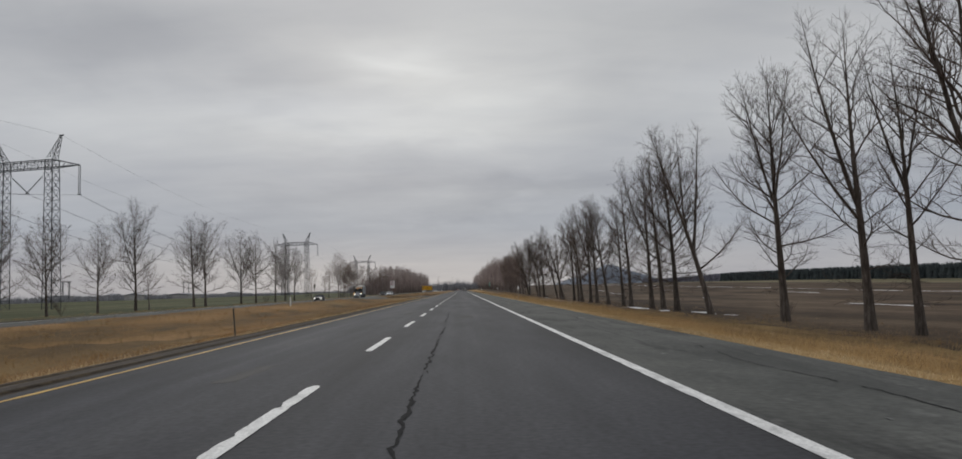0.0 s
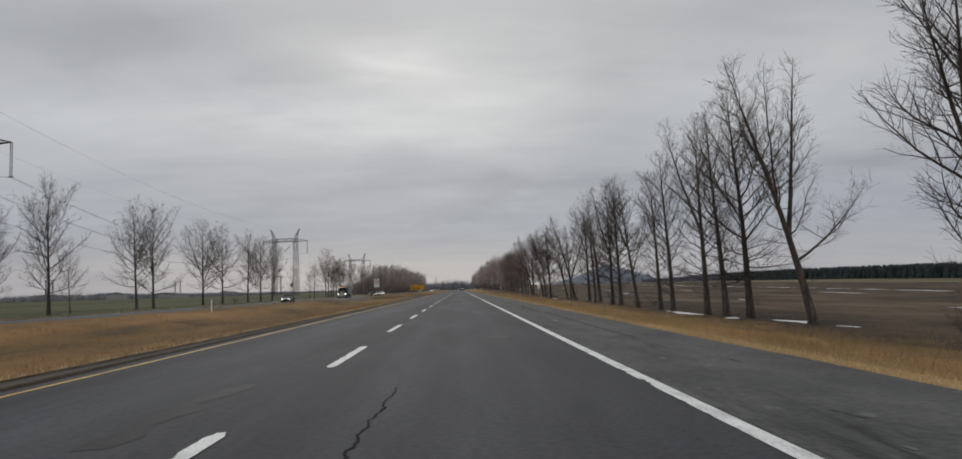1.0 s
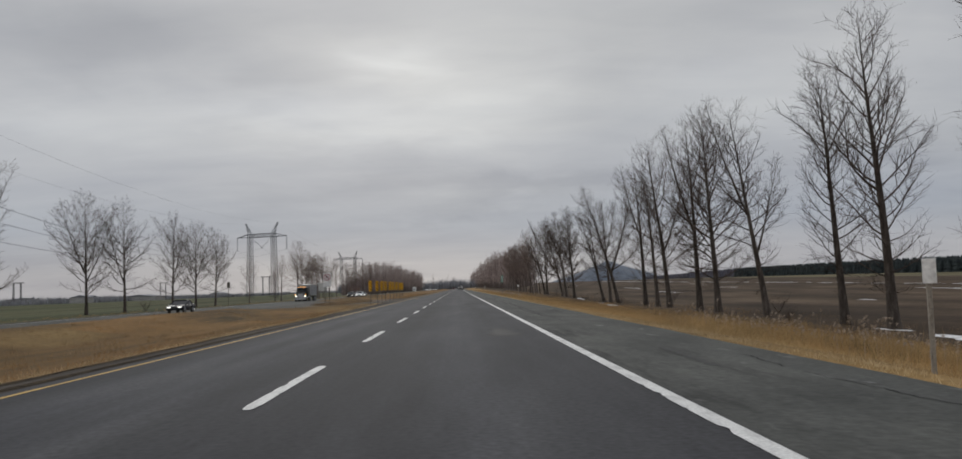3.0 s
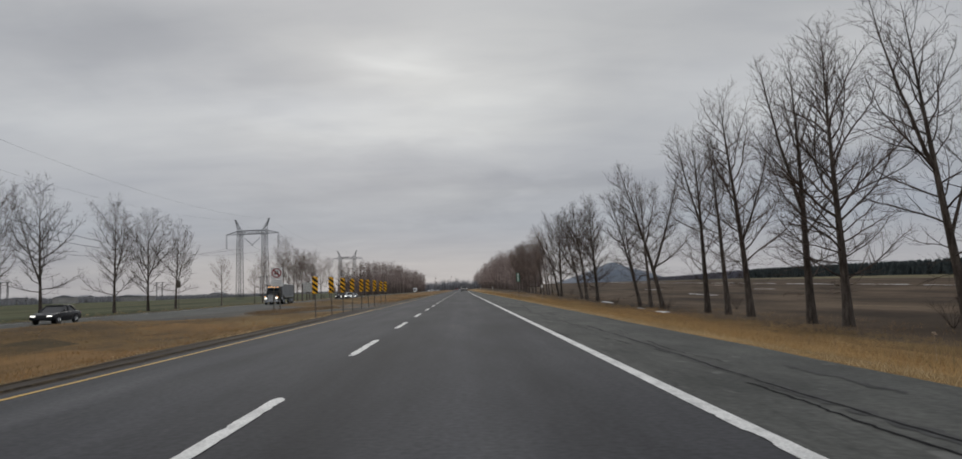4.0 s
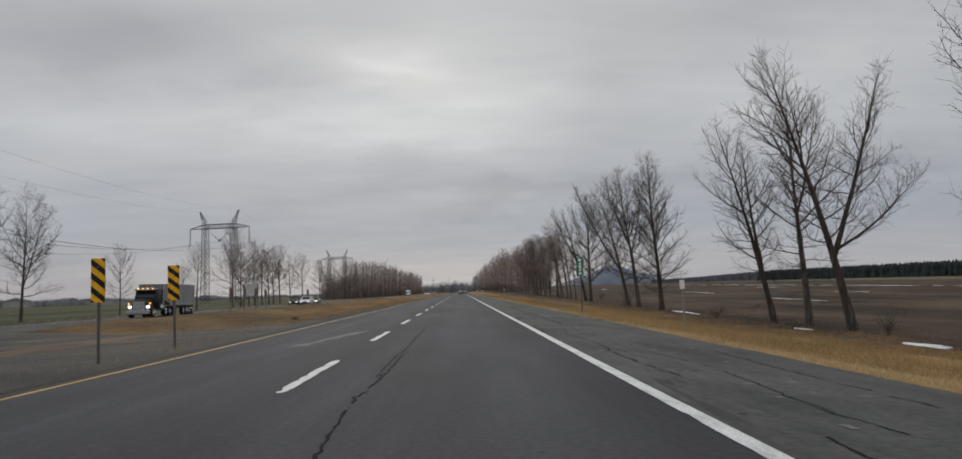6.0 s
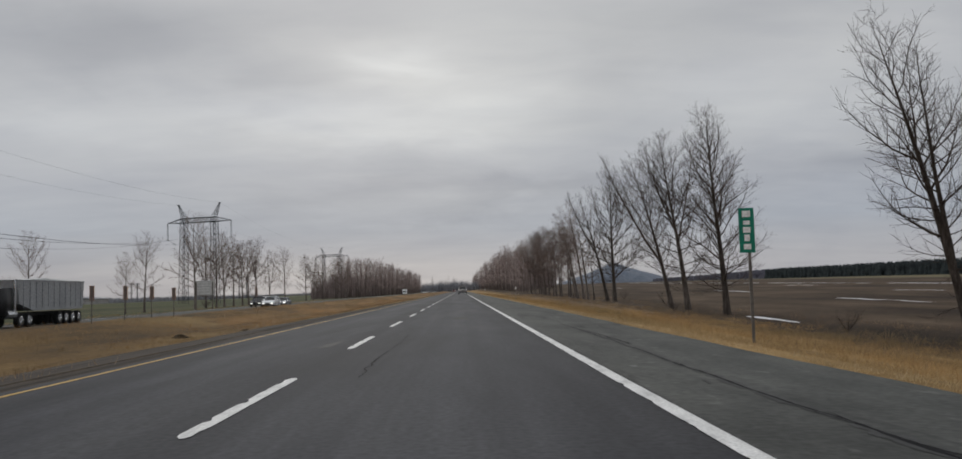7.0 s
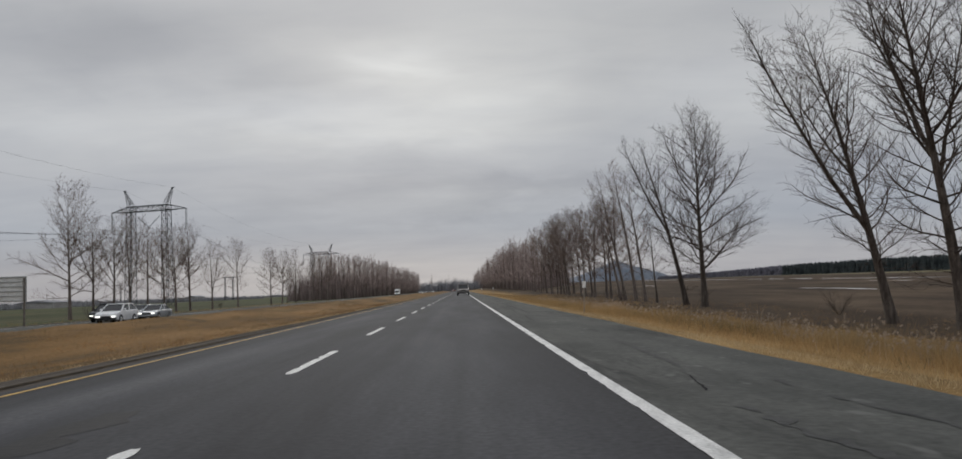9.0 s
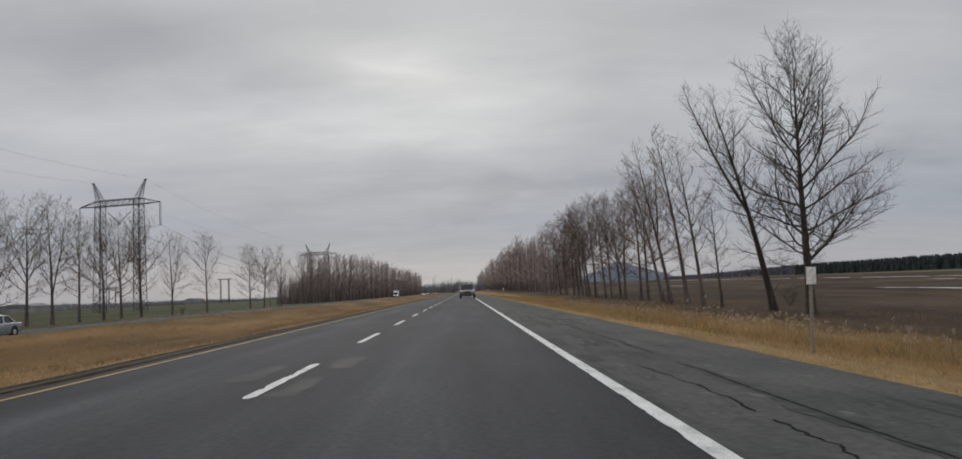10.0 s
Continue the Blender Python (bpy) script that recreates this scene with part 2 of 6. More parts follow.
def island_material(name, dark, light, rough=0.9, other=None, through_light=0.0):
    """Dry stalks and blades, each one of a shade between two."""
    m = bpy.data.materials.new(name)
    m.use_nodes = True
    nt = m.node_tree
    b = nt.nodes["Principled BSDF"]
    g = nt.nodes.new("ShaderNodeNewGeometry")
    r = nt.nodes.new("ShaderNodeValToRGB")
    r.color_ramp.elements[0].color, r.color_ramp.elements[1].color = (*dark, 1), (*light, 1)
    nt.links.new(g.outputs["Random Per Island"], r.inputs[0])
    co = nt.nodes.new("ShaderNodeTexCoord")
    n1 = nt.nodes.new("ShaderNodeTexNoise")
    n1.inputs["Scale"].default_value, n1.inputs["Detail"].default_value = 0.22, 4
    nt.links.new(co.outputs["Object"], n1.inputs["Vector"])
    sp = nt.nodes.new("ShaderNodeMapRange")
    sp.inputs["From Min"].default_value, sp.inputs["From Max"].default_value = 0.3, 0.7
    sp.inputs["To Min"].default_value, sp.inputs["To Max"].default_value = 0.7, 1.3
    nt.links.new(n1.outputs["Fac"], sp.inputs["Value"])
    mx = nt.nodes.new("ShaderNodeMix")
    mx.data_type, mx.blend_type = "RGBA", "MULTIPLY"
    mx.inputs[0].default_value = 1.0
    shade = r.outputs[0]
    if other:                                            # broad patches where another growth takes over
        r2_ = nt.nodes.new("ShaderNodeValToRGB")
        r2_.color_ramp.elements[0].color, r2_.color_ramp.elements[1].color = (*other[0], 1), (*other[1], 1)
        nt.links.new(g.outputs["Random Per Island"], r2_.inputs[0])
        mp = nt.nodes.new("ShaderNodeMapping")
        mp.inputs["Scale"].default_value = (1.0, 0.3, 1.0)
        nt.links.new(co.outputs["Object"], mp.inputs[0])
        n3 = nt.nodes.new("ShaderNodeTexNoise")
        n3.inputs["Scale"].default_value, n3.inputs["Detail"].default_value = 0.16, 3
        nt.links.new(mp.outputs[0], n3.inputs["Vector"])
        s3 = nt.nodes.new("ShaderNodeMapRange")
        s3.inputs["From Min"].default_value, s3.inputs["From Max"].default_value = 0.42, 0.60
        nt.links.new(n3.outputs["Fac"], s3.inputs["Value"])
        m3 = nt.nodes.new("ShaderNodeMix")
        m3.data_type = "RGBA"
        nt.links.new(s3.outputs[0], m3.inputs[0])
        nt.links.new(shade, m3.inputs[6])
        nt.links.new(r2_.outputs[0], m3.inputs[7])
        shade = m3.outputs[2]
    nt.links.new(shade, mx.inputs[6])
    nt.links.new(sp.outputs[0], mx.inputs[7])
    nt.links.new(mx.outputs[2], b.inputs["Base Color"])
    b.inputs["Roughness"].default_value = rough
    b.inputs["Specular IOR Level"].default_value = 0.2
    if through_light:                                    # thin dry leaves let light through; on far brushwood it only lifts the tone
        tr = nt.nodes.new("ShaderNodeBsdfTranslucent")
        nt.links.new(mx.outputs[2], tr.inputs["Color"])
        ms = nt.nodes.new("ShaderNodeMixShader")
        ms.inputs[0].default_value = through_light
        nt.links.new(b.outputs[0], ms.inputs[1])
        nt.links.new(tr.outputs[0], ms.inputs[2])
        nt.links.new(ms.outputs[0], nt.nodes["Material Output"].inputs["Surface"])
    return m


def glowing(name, colour, strength):
    m = bpy.data.materials.new(name)
    m.use_nodes = True
    b = m.node_tree.nodes["Principled BSDF"]
    b.inputs["Base Color"].default_value = (*colour, 1)
    b.inputs["Emission Color"].default_value = (*colour, 1)
    b.inputs["Emission Strength"].default_value = strength
    return m


ASPHALT = material("asphalt", [(0.026, 0.027, 0.031), (0.047, 0.048, 0.053), (0.069, 0.070, 0.074)], 0.55, (1.1, 0.16, 1), (0.75, 0.95), bump=0.12, grain=16, spec=0.12, bands=(1.15, 0.012, 0.22), lanes=0.15)
ASPHALT_OLD = material("old_asphalt", [(0.046, 0.048, 0.045), (0.073, 0.075, 0.070), (0.099, 0.101, 0.093)], 0.6, (1.0, 0.45, 1), (0.8, 0.95), bump=0.5, grain=12, spec=0.12, bands=(1.6, 0.03, 0.10), veins=((0.55, 0.045, 0.026, 0.7), (1.5, 0.20, 0.024, 0.35)))
CROSSING = material("muddy_crossing", [(0.031, 0.030, 0.029), (0.055, 0.053, 0.049), (0.076, 0.069, 0.057), (0.140, 0.106, 0.066)], 0.30, (0.55, 1.0, 1), (0.8, 0.95), bump=0.5, grain=5, spec=0.1)
TAR = material("crack_tar", [(0.010, 0.010, 0.011), (0.020, 0.020, 0.021)], 3, rough=(0.85, 1.0), spec=0.05)
WHITE_LINE = material("white_road_paint", [(0.42, 0.42, 0.41), (0.62, 0.62, 0.60), (0.72, 0.72, 0.70)], 3.0, (2, 0.6, 1), (0.6, 0.8), bump=0.2, grain=40)
YELLOW_LINE = material("yellow_road_paint", [(0.36, 0.22, 0.05), (0.52, 0.33, 0.08), (0.58, 0.38, 0.12)], 3.0, (2, 0.5, 1), (0.6, 0.8), grain=40)
GRAVEL = material("gravel", [(0.028, 0.023, 0.019), (0.057, 0.047, 0.038), (0.100, 0.085, 0.069)], 1.1, (3.2, 0.07, 1), (0.9, 1.0), bump=0.8, grain=9, spec=0.1)
DRY_GRASS = material("dry_grass_ground", [(0.15, 0.098, 0.044), (0.255, 0.165, 0.070), (0.34, 0.230, 0.108)], 0.20, (1, 0.3, 1), (0.9, 1.0), bump=0.8, grain=6, spec=0.05)
MEDIAN_GRASS = material("median_grass_ground", [(0.062, 0.047, 0.026), (0.175, 0.103, 0.042), (0.25, 0.15, 0.066)], 0.18, (1.2, 0.20, 1), (0.9, 1.0), bump=0.8, grain=6, spec=0.05)
ROUGH_GROUND = material("rough_brown_grass_ground", [(0.060, 0.042, 0.024), (0.135, 0.086, 0.038), (0.20, 0.135, 0.060)], 0.22, (1, 0.3, 1), (0.9, 1.0), bump=0.8, grain=4, spec=0.05)
FIELD_BROWN = material("ploughed_field", [(0.033, 0.024, 0.017), (0.067, 0.048, 0.033), (0.122, 0.090, 0.061)], 0.09, (0.7, 0.22, 1), (0.9, 1.0), bump=0.9, grain=1.3, spec=0.05, bands=(0.10, 0.014, 0.25))
FIELD_FAR = material("pale_far_meadow", [(0.075, 0.070, 0.042), (0.120, 0.105, 0.062), (0.165, 0.140, 0.085)], 0.02, (1.0, 0.15, 1), (0.9, 1.0), spec=0.05, bands=(0.05, 0.004, 0.2))
FIELD_GREEN = material("winter_crop_field", [(0.044, 0.052, 0.025), (0.066, 0.072, 0.036), (0.100, 0.089, 0.049)], 0.03, (1.4, 0.12, 1), (0.9, 1.0), bump=0.6, grain=1.0, spec=0.05, bands=(0.10, 0.006, 0.25))
SAND = material("washed_out_sand", [(0.085, 0.066, 0.047), (0.130, 0.100, 0.072), (0.185, 0.145, 0.105)], 0.8, (1.4, 0.35, 1), (0.9, 1.0), bump=0.5, grain=8, spec=0.05)
SNOW = material("old_snow", [(0.52, 0.51, 0.50), (0.72, 0.72, 0.72), (0.80, 0.80, 0.81)], 0.8, rough=(0.6, 0.8), bump=0.4, grain=8)
BARK = material("grey_brown_bark", [(0.042, 0.035, 0.030), (0.082, 0.068, 0.058), (0.140, 0.120, 0.101)], 1.6, (3, 3, 0.6), (0.85, 1.0), bump=0.9, grain=12, vary=0.25, spec=0.1)
TWIG = material("twig_bark", [(0.050, 0.040, 0.035), (0.085, 0.067, 0.058), (0.135, 0.108, 0.092)], 0.35, rough=(0.85, 1.0), vary=0.25, spec=0.1)
# paler copies of bark and twigs for distant trees, with haze in the colour
HAZED_BARK = material("young_grey_bark", [(0.085, 0.070, 0.062), (0.130, 0.108, 0.095), (0.180, 0.152, 0.132)], 1.6, (3, 3, 0.6), (0.85, 1.0), vary=0.25, spec=0.1)
HAZED_TWIG = material("young_twig_bark", [(0.110, 0.083, 0.072), (0.165, 0.125, 0.108), (0.215, 0.166, 0.144)], 0.35, rough=(0.85, 1.0), vary=0.25, spec=0.1)
# the far woods' haze is mixed into this pale brown
HAZED_FAR_TWIG = material("far_twigs", [(0.185, 0.145, 0.132), (0.250, 0.198, 0.180), (0.315, 0.255, 0.230)], 0.12, rough=(0.9, 1.0), vary=0.3, spec=0.05)
# green made a little lighter and bluer to carry distance haze
CONIFER = material("dark_conifer", [(0.034, 0.043, 0.045), (0.053, 0.064, 0.065), (0.076, 0.088, 0.086)], 0.15, rough=(0.9, 1.0), vary=0.3, spec=0.05)
# bare or evergreen alike, this wood's mauve is haze put into the colour
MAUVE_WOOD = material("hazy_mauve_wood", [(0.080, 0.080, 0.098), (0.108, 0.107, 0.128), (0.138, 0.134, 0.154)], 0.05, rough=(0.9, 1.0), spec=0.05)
# blue haze of the distance stands in the hill's own colour
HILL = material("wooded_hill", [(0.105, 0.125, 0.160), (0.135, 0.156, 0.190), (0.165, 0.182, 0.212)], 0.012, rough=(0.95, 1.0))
BLADES = island_material("straw_blades", (0.33, 0.215, 0.098), (0.55, 0.385, 0.195), other=((0.25, 0.175, 0.088), (0.45, 0.33, 0.175)), through_light=0.45)
PALE_BLADES = island_material("pale_straw_blades", (0.36, 0.27, 0.15), (0.58, 0.45, 0.27), through_light=0.45)
RUST_BLADES = island_material("rust_brown_blades", (0.27, 0.165, 0.073), (0.47, 0.305, 0.140), other=((0.21, 0.150, 0.075), (0.38, 0.285, 0.150)), through_light=0.45)
MEDIAN_BLADES = island_material("rust_straw_blades", (0.17, 0.087, 0.032), (0.42, 0.235, 0.088), other=((0.085, 0.068, 0.034), (0.27, 0.195, 0.095)), through_light=0.45)
# colour raised against the shade between dense stems, and for distance haze
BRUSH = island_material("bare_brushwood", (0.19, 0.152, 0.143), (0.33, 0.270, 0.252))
# haze painted as blue-grey; let-through light brightens the backlit stems
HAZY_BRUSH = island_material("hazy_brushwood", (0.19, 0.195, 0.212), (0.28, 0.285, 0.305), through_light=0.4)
WEEDS = island_material("dead_weeds", (0.155, 0.108, 0.066), (0.34, 0.245, 0.150), through_light=0.45)
STEEL = material("galvanised_steel", [(0.20, 0.21, 0.22), (0.28, 0.29, 0.30), (0.34, 0.35, 0.36)], 0.6, rough=(0.5, 0.7), metal=0.35)
PYLON_STEEL = material("weathered_pylon_steel", [(0.036, 0.040, 0.043), (0.055, 0.060, 0.064), (0.080, 0.086, 0.090)], 0.5, rough=(0.6, 0.8), metal=0.2)
POST_STEEL = material("rusty_post_steel", [(0.105, 0.095, 0.086), (0.15, 0.137, 0.124), (0.195, 0.175, 0.155)], 4, rough=(0.6, 0.85), metal=0.3, bump=0.2)
WOOD_POST = material("grey_wood_post", [(0.20, 0.18, 0.15), (0.30, 0.27, 0.23), (0.36, 0.33, 0.29)], 4, (4, 4, 0.5), (0.8, 0.95), bump=0.4)
DARK_WOOD = material("dark_wood_post", [(0.06, 0.055, 0.045), (0.10, 0.09, 0.075), (0.13, 0.12, 0.10)], 4, (4, 4, 0.5), (0.8, 0.95), bump=0.4)
DARK_PATCH = material("dark_patched_asphalt", [(0.026, 0.027, 0.026), (0.044, 0.045, 0.044), (0.066, 0.067, 0.065)], 2.2, rough=(0.6, 0.85), bump=0.4, grain=14, spec=0.12)
SOIL = material("dark_turned_soil", [(0.020, 0.015, 0.010), (0.040, 0.030, 0.019), (0.075, 0.055, 0.032)], 2.5, rough=(0.9, 1.0), bump=0.9, grain=9, spec=0.05)
SIGN_YELLOW = material("yellow_sign_sheet", [(0.92, 0.45, 0.012), (0.97, 0.50, 0.016), (0.98, 0.54, 0.022)], 1.5, rough=(0.4, 0.6))
SIGN_BLACK = material("black_sign_sheet", [(0.012, 0.008, 0.007), (0.02, 0.015, 0.013)], 2, rough=(0.4, 0.6))
SIGN_WHITE = material("white_sign_sheet", [(0.74, 0.74, 0.73), (0.82, 0.82, 0.81), (0.86, 0.86, 0.85)], 1.2, rough=(0.4, 0.6))
SIGN_RED = material("red_sign_sheet", [(0.26, 0.03, 0.035), (0.34, 0.045, 0.05)], 2, rough=(0.4, 0.6))
SIGN_GREEN = material("green_sign_sheet", [(0.005, 0.16, 0.105), (0.01, 0.22, 0.145)], 1.5, rough=(0.4, 0.6))
SIGN_BACK = material("bare_aluminium_sheet", [(0.52, 0.53, 0.52), (0.62, 0.63, 0.62), (0.68, 0.69, 0.68)], 0.9, rough=(0.5, 0.7), metal=0.0)
RUSTY_BACK = material("weathered_brown_sheet", [(0.17, 0.115, 0.095), (0.24, 0.165, 0.14), (0.30, 0.22, 0.19)], 2.5, rough=(0.6, 0.8), bump=0.1)
RUBBER = material("tyre_rubber", [(0.012, 0.012, 0.012), (0.022, 0.022, 0.022)], 5, rough=(0.8, 0.95))
GLASS = material("dark_car_glass", [(0.012, 0.014, 0.016), (0.02, 0.022, 0.025)], 2, rough=(0.04, 0.1))
CHROME = material("worn_chrome", [(0.45, 0.46, 0.47), (0.55, 0.56, 0.57)], 3, rough=(0.15, 0.3), metal=0.9)
BLACK_PLASTIC = material("black_plastic", [(0.015, 0.015, 0.016), (0.03, 0.03, 0.031)], 4, rough=(0.5, 0.7))
PAINTS = {name: material(name + "_car_paint", [tuple(0.85 * v for v in c), c], 1.2, rough=(0.18, 0.32), metal=mt) for name, c, mt in (
    ("white", (0.80, 0.81, 0.82), 0.0), ("silver", (0.40, 0.42, 0.44), 0.5), ("dark", (0.02, 0.021, 0.024), 0.2), ("red", (0.20, 0.018, 0.02), 0.1), ("beige", (0.33, 0.31, 0.29), 0.4))}
TRAILER = material("grey_trailer_aluminium", [(0.30, 0.31, 0.32), (0.40, 0.41, 0.42)], 0.8, (1, 1, 0.3), (0.4, 0.6), metal=0.4)
HEADLAMP = glowing("lit_headlamp", (1.0, 0.97, 0.9), 2.2)
AMBER = glowing("amber_marker_lamp", (1.0, 0.42, 0.05), 3.0)
TAIL = material("red_lamp_lens", [(0.22, 0.01, 0.012), (0.30, 0.015, 0.02)], 4, rough=(0.15, 0.3))
CERAMIC = material("insulator_glass", [(0.10, 0.11, 0.11), (0.16, 0.17, 0.17)], 3, rough=(0.2, 0.4))
WIRE = material("conductor", [(0.10, 0.105, 0.11), (0.14, 0.145, 0.15)], 1, rough=(0.6, 0.8), metal=0.3)
CONCRETE = material("pale_building_wall", [(0.30, 0.29, 0.28), (0.40, 0.39, 0.38)], 0.2, rough=(0.8, 0.95))
# roof metal lightened towards blue, so that it holds the haze
ROOF = material("dull_metal_roof", [(0.16, 0.165, 0.18), (0.24, 0.245, 0.26)], 0.3, rough=(0.8, 0.95))

# ---- small builders ----


def mesh_ob(name, bm, mat, parent=None, label="", smooth=False):
    me = bpy.data.meshes.new(name)
    bm.to_mesh(me)
    bm.free()
    for m in (mat if isinstance(mat, (list, tuple)) else [mat]):
        me.materials.append(m)
    if smooth:
        me.polygons.foreach_set("use_smooth", [True] * len(me.polygons))
    ob = new(name, me)
    ob.parent = parent
    if label:
        ob["label"] = label
    return ob


def part(name, bm, mat, parent, label="", smooth=False):
    return mesh_ob(name, bm, mat, parent, label, smooth)


def thing(name, label, category, group="", m=None):
    ob = new(name)
    ob.empty_display_size = 0.2
    if m is not None:
        ob.matrix_basis = m
    return tagged(ob, label, category, group)


def raw(name, verts, faces, mat, parent=None, smooth=False):
    me = bpy.data.meshes.new(name)
    me.from_pydata(verts, [], faces)
    me.materials.append(mat)
    if smooth:
        me.polygons.foreach_set("use_smooth", [True] * len(me.polygons))
    ob = new(name, me)
    ob.parent = parent
    return ob


def box(bm, c, s, bevel=0.0, m=None):
    r = bmesh.ops.create_cube(bm, size=1.0, matrix=(m or Matrix()) @ Matrix.Translation(c) @ Matrix.Diagonal((*s, 1)))
    if bevel:
        edges = list({e for v in r["verts"] for e in v.link_edges})
        bmesh.ops.bevel(bm, geom=edges, offset=bevel, segments=2, affect="EDGES", profile=0.6)


def boxed(c, s, bevel=0.0, m=None):
    bm = bmesh.new()
    box(bm, c, s, bevel, m)
    return bm


def beam(bm, p, q, r, sides=4):
    p, q = Vector(p), Vector(q)
    d = (q - p)
    if d.length < 1e-6:
        return
    z = d.normalized()
    x = z.orthogonal().normalized()
    y = z.cross(x)
    ring = [[bm.verts.new(o + (x * math.cos(a) + y * math.sin(a)) * r) for a in [2 * math.pi * (k + 0.5) / sides for k in range(sides)]] for o in (p, q)]
    for k in range(sides):
        bm.faces.new((ring[0][k], ring[0][(k + 1) % sides], ring[1][(k + 1) % sides], ring[1][k]))
    bm.faces.new(ring[0][::-1])
    bm.faces.new(ring[1])


def slab(bm, outline, y0, y1):
    """A plate in the x-z plane with the outline given, from y0 to y1."""
    a = [bm.verts.new((x, y0, z)) for x, z in outline]
    b = [bm.verts.new((x, y1, z)) for x, z in outline]
    n = len(outline)
    bm.faces.new(a)
    bm.faces.new(b[::-1])
    for k in range(n):
        bm.faces.new((a[k], b[k], b[(k + 1) % n], a[(k + 1) % n]))


def side_slab(bm, outline, x0, x1, inset=0.0, z_from=1e9):
    """A body with the side outline (y, z), from x0 to x1; points above z_from lean in by inset."""
    def row(x, s):
        return [bm.verts.new((x + (s * inset if z > z_from else 0), y, z)) for y, z in outline]
    a, b = row(x0, 1), row(x1, -1)
    n = len(outline)
    bm.faces.new(a)
    bm.faces.new(b[::-1])
    for k in range(n):
        bm.faces.new((a[k], b[k], b[(k + 1) % n], a[(k + 1) % n]))
    bmesh.ops.recalc_face_normals(bm, faces=bm.faces)


def clip(poly, inside, cross):
    got = []
    for i, p in enumerate(poly):
        q = poly[(i + 1) % len(poly)]
        if inside(p):
            got.append(p)
        if inside(p) != inside(q):
            got.append(cross(p, q))
    return got


def clip_rect(poly, x0, x1, z0, z1):
    for axis, lim, sign in ((0, x0, 1), (0, x1, -1), (1, z0, 1), (1, z1, -1)):
        if not poly:
            return poly
        poly = clip(poly, lambda p: (p[axis] - lim) * sign >= 0,
                    lambda p, q: tuple(p[k] + (q[k] - p[k]) * (lim - p[axis]) / (q[axis] - p[axis]) for k in (0, 1)))
    return poly


def lerp_table(table, x):
    if x <= table[0][0]:
        return table[0][1]
    for (a, va), (b, vb) in zip(table, table[1:]):
        if x <= b:
            return va + (vb - va) * (x - a) / (b - a)
    return table[-1][1]


# ---- the lie of the land ----
FAR_FIELD_X = 250
SECTION = [(-4000, -1.0), (-1200, -1.4), (-300, -1.7), (-70, -1.6), (-57, -1.5), (-44, -1.5), (-38.5, -1.1), (-37.5, -0.80), (-37.0, -0.82), (-36.6, -0.93), (-25.0, -0.93), (-24.0, -0.74), (-22.4, -0.32), (-20.5, -0.45), (-17, -1.0), (-14, -1.1),
           (-10.5, -0.85), (-7.6, -0.38), (-6.4, -0.27), (-5.7, -0.235), (-5.6, -0.5), (4.6, -0.5), (4.75, -0.122), (5.5, -0.135), (6.0, -0.21), (7.5, -0.52), (10, -0.95), (14, -1.6), (18, -2.15), (22, -2.45), (30, -2.65), (60, -2.7), (4000, -2.7)]
RISE = [(-635, 0.0), (254, 0.0), (368, 1.1), (533, 2.6), (889, 5.6), (1524, 8.5), (2540, 10.0), (5715, 10.0)]


def lie(x, y):
    fill = 0.0
    z = lerp_table(SECTION, x)
    if x > 5.1:
        z += lerp_table(RISE, y) * max(0.0, min(1.0, (x - 8) / 40))
    if -25 < x < -7.0:                                   # the paved crossing fills the ditch
        f = max(0.0, min(1.0, (y - 169) / 10)) * max(0.0, min(1.0, (226 - y) / 13))
        z = z * (1 - f) + f * (-0.315 + (x + 7) * 0.030)
        fill = f
    near = min(1.0, max(0.0, (abs(x + 0.3) - 6.2) / 4)) * (0 if -38 < x < -23 else 1) * (1 - fill)
    return z + near * (0.09 * noise.noise((x * 0.22, y * 0.13, 0.3)) + 0.05 * noise.noise((x * 0.7, y * 0.5, 1.3)))


def zone_edge(k, y):
    return 0.22 * noise.noise((k * 3.1, y * 0.16, 5.0)) + 0.12 * noise.noise((k * 7.3, y * 0.6, 2.0))


def median_rim(y):
    """How much further the gravel beside the yellow line reaches."""
    return lerp_table([(127, 0.0), (165, 0.35), (216, 0.9), (241, 0.95), (269, 0.5), (298, 0.1), (381, 0.0)], y)


XS = [-4000, -2000, -1000, -500, -280, -160, -100, -75, -62, -57, -50, -44, -40, -38.5, -37.5, -37.0, -36.6, -31, -25.0, -24.3, -23.5, -22.4, -20.5, -18.5, -17, -15.5, -14, -12, -10.5, -9, -8.2, -7.5, -6.6, -5.7, -5.6,
      4.6, 4.75, 5.45, 6.0, 6.7, 7.5, 8.6, 10, 12, 14, 16, 18, 20, 22, 24, 27, 30, 35, 45, 60, 90, 150, 250, 420, 600, 1200, 2200, 4000]
YS = [-160 + 3.4 * i for i in range(220)] + [588 * 1.055 ** i for i in range(1, 41)]
SOFT_EDGES = {-7.5, -23.5, 20, 24, -44, -38.5}
verts = [(x + (zone_edge(x, y) * (5 if x in (20, 24) else 4 if x == -44 else 1) if x in SOFT_EDGES else 0) - (median_rim(y) * 0.7 if x == -7.5 else 0), y, lie(x, y)) for y in YS for x in XS]
nx = len(XS)
faces, kinds = [], []
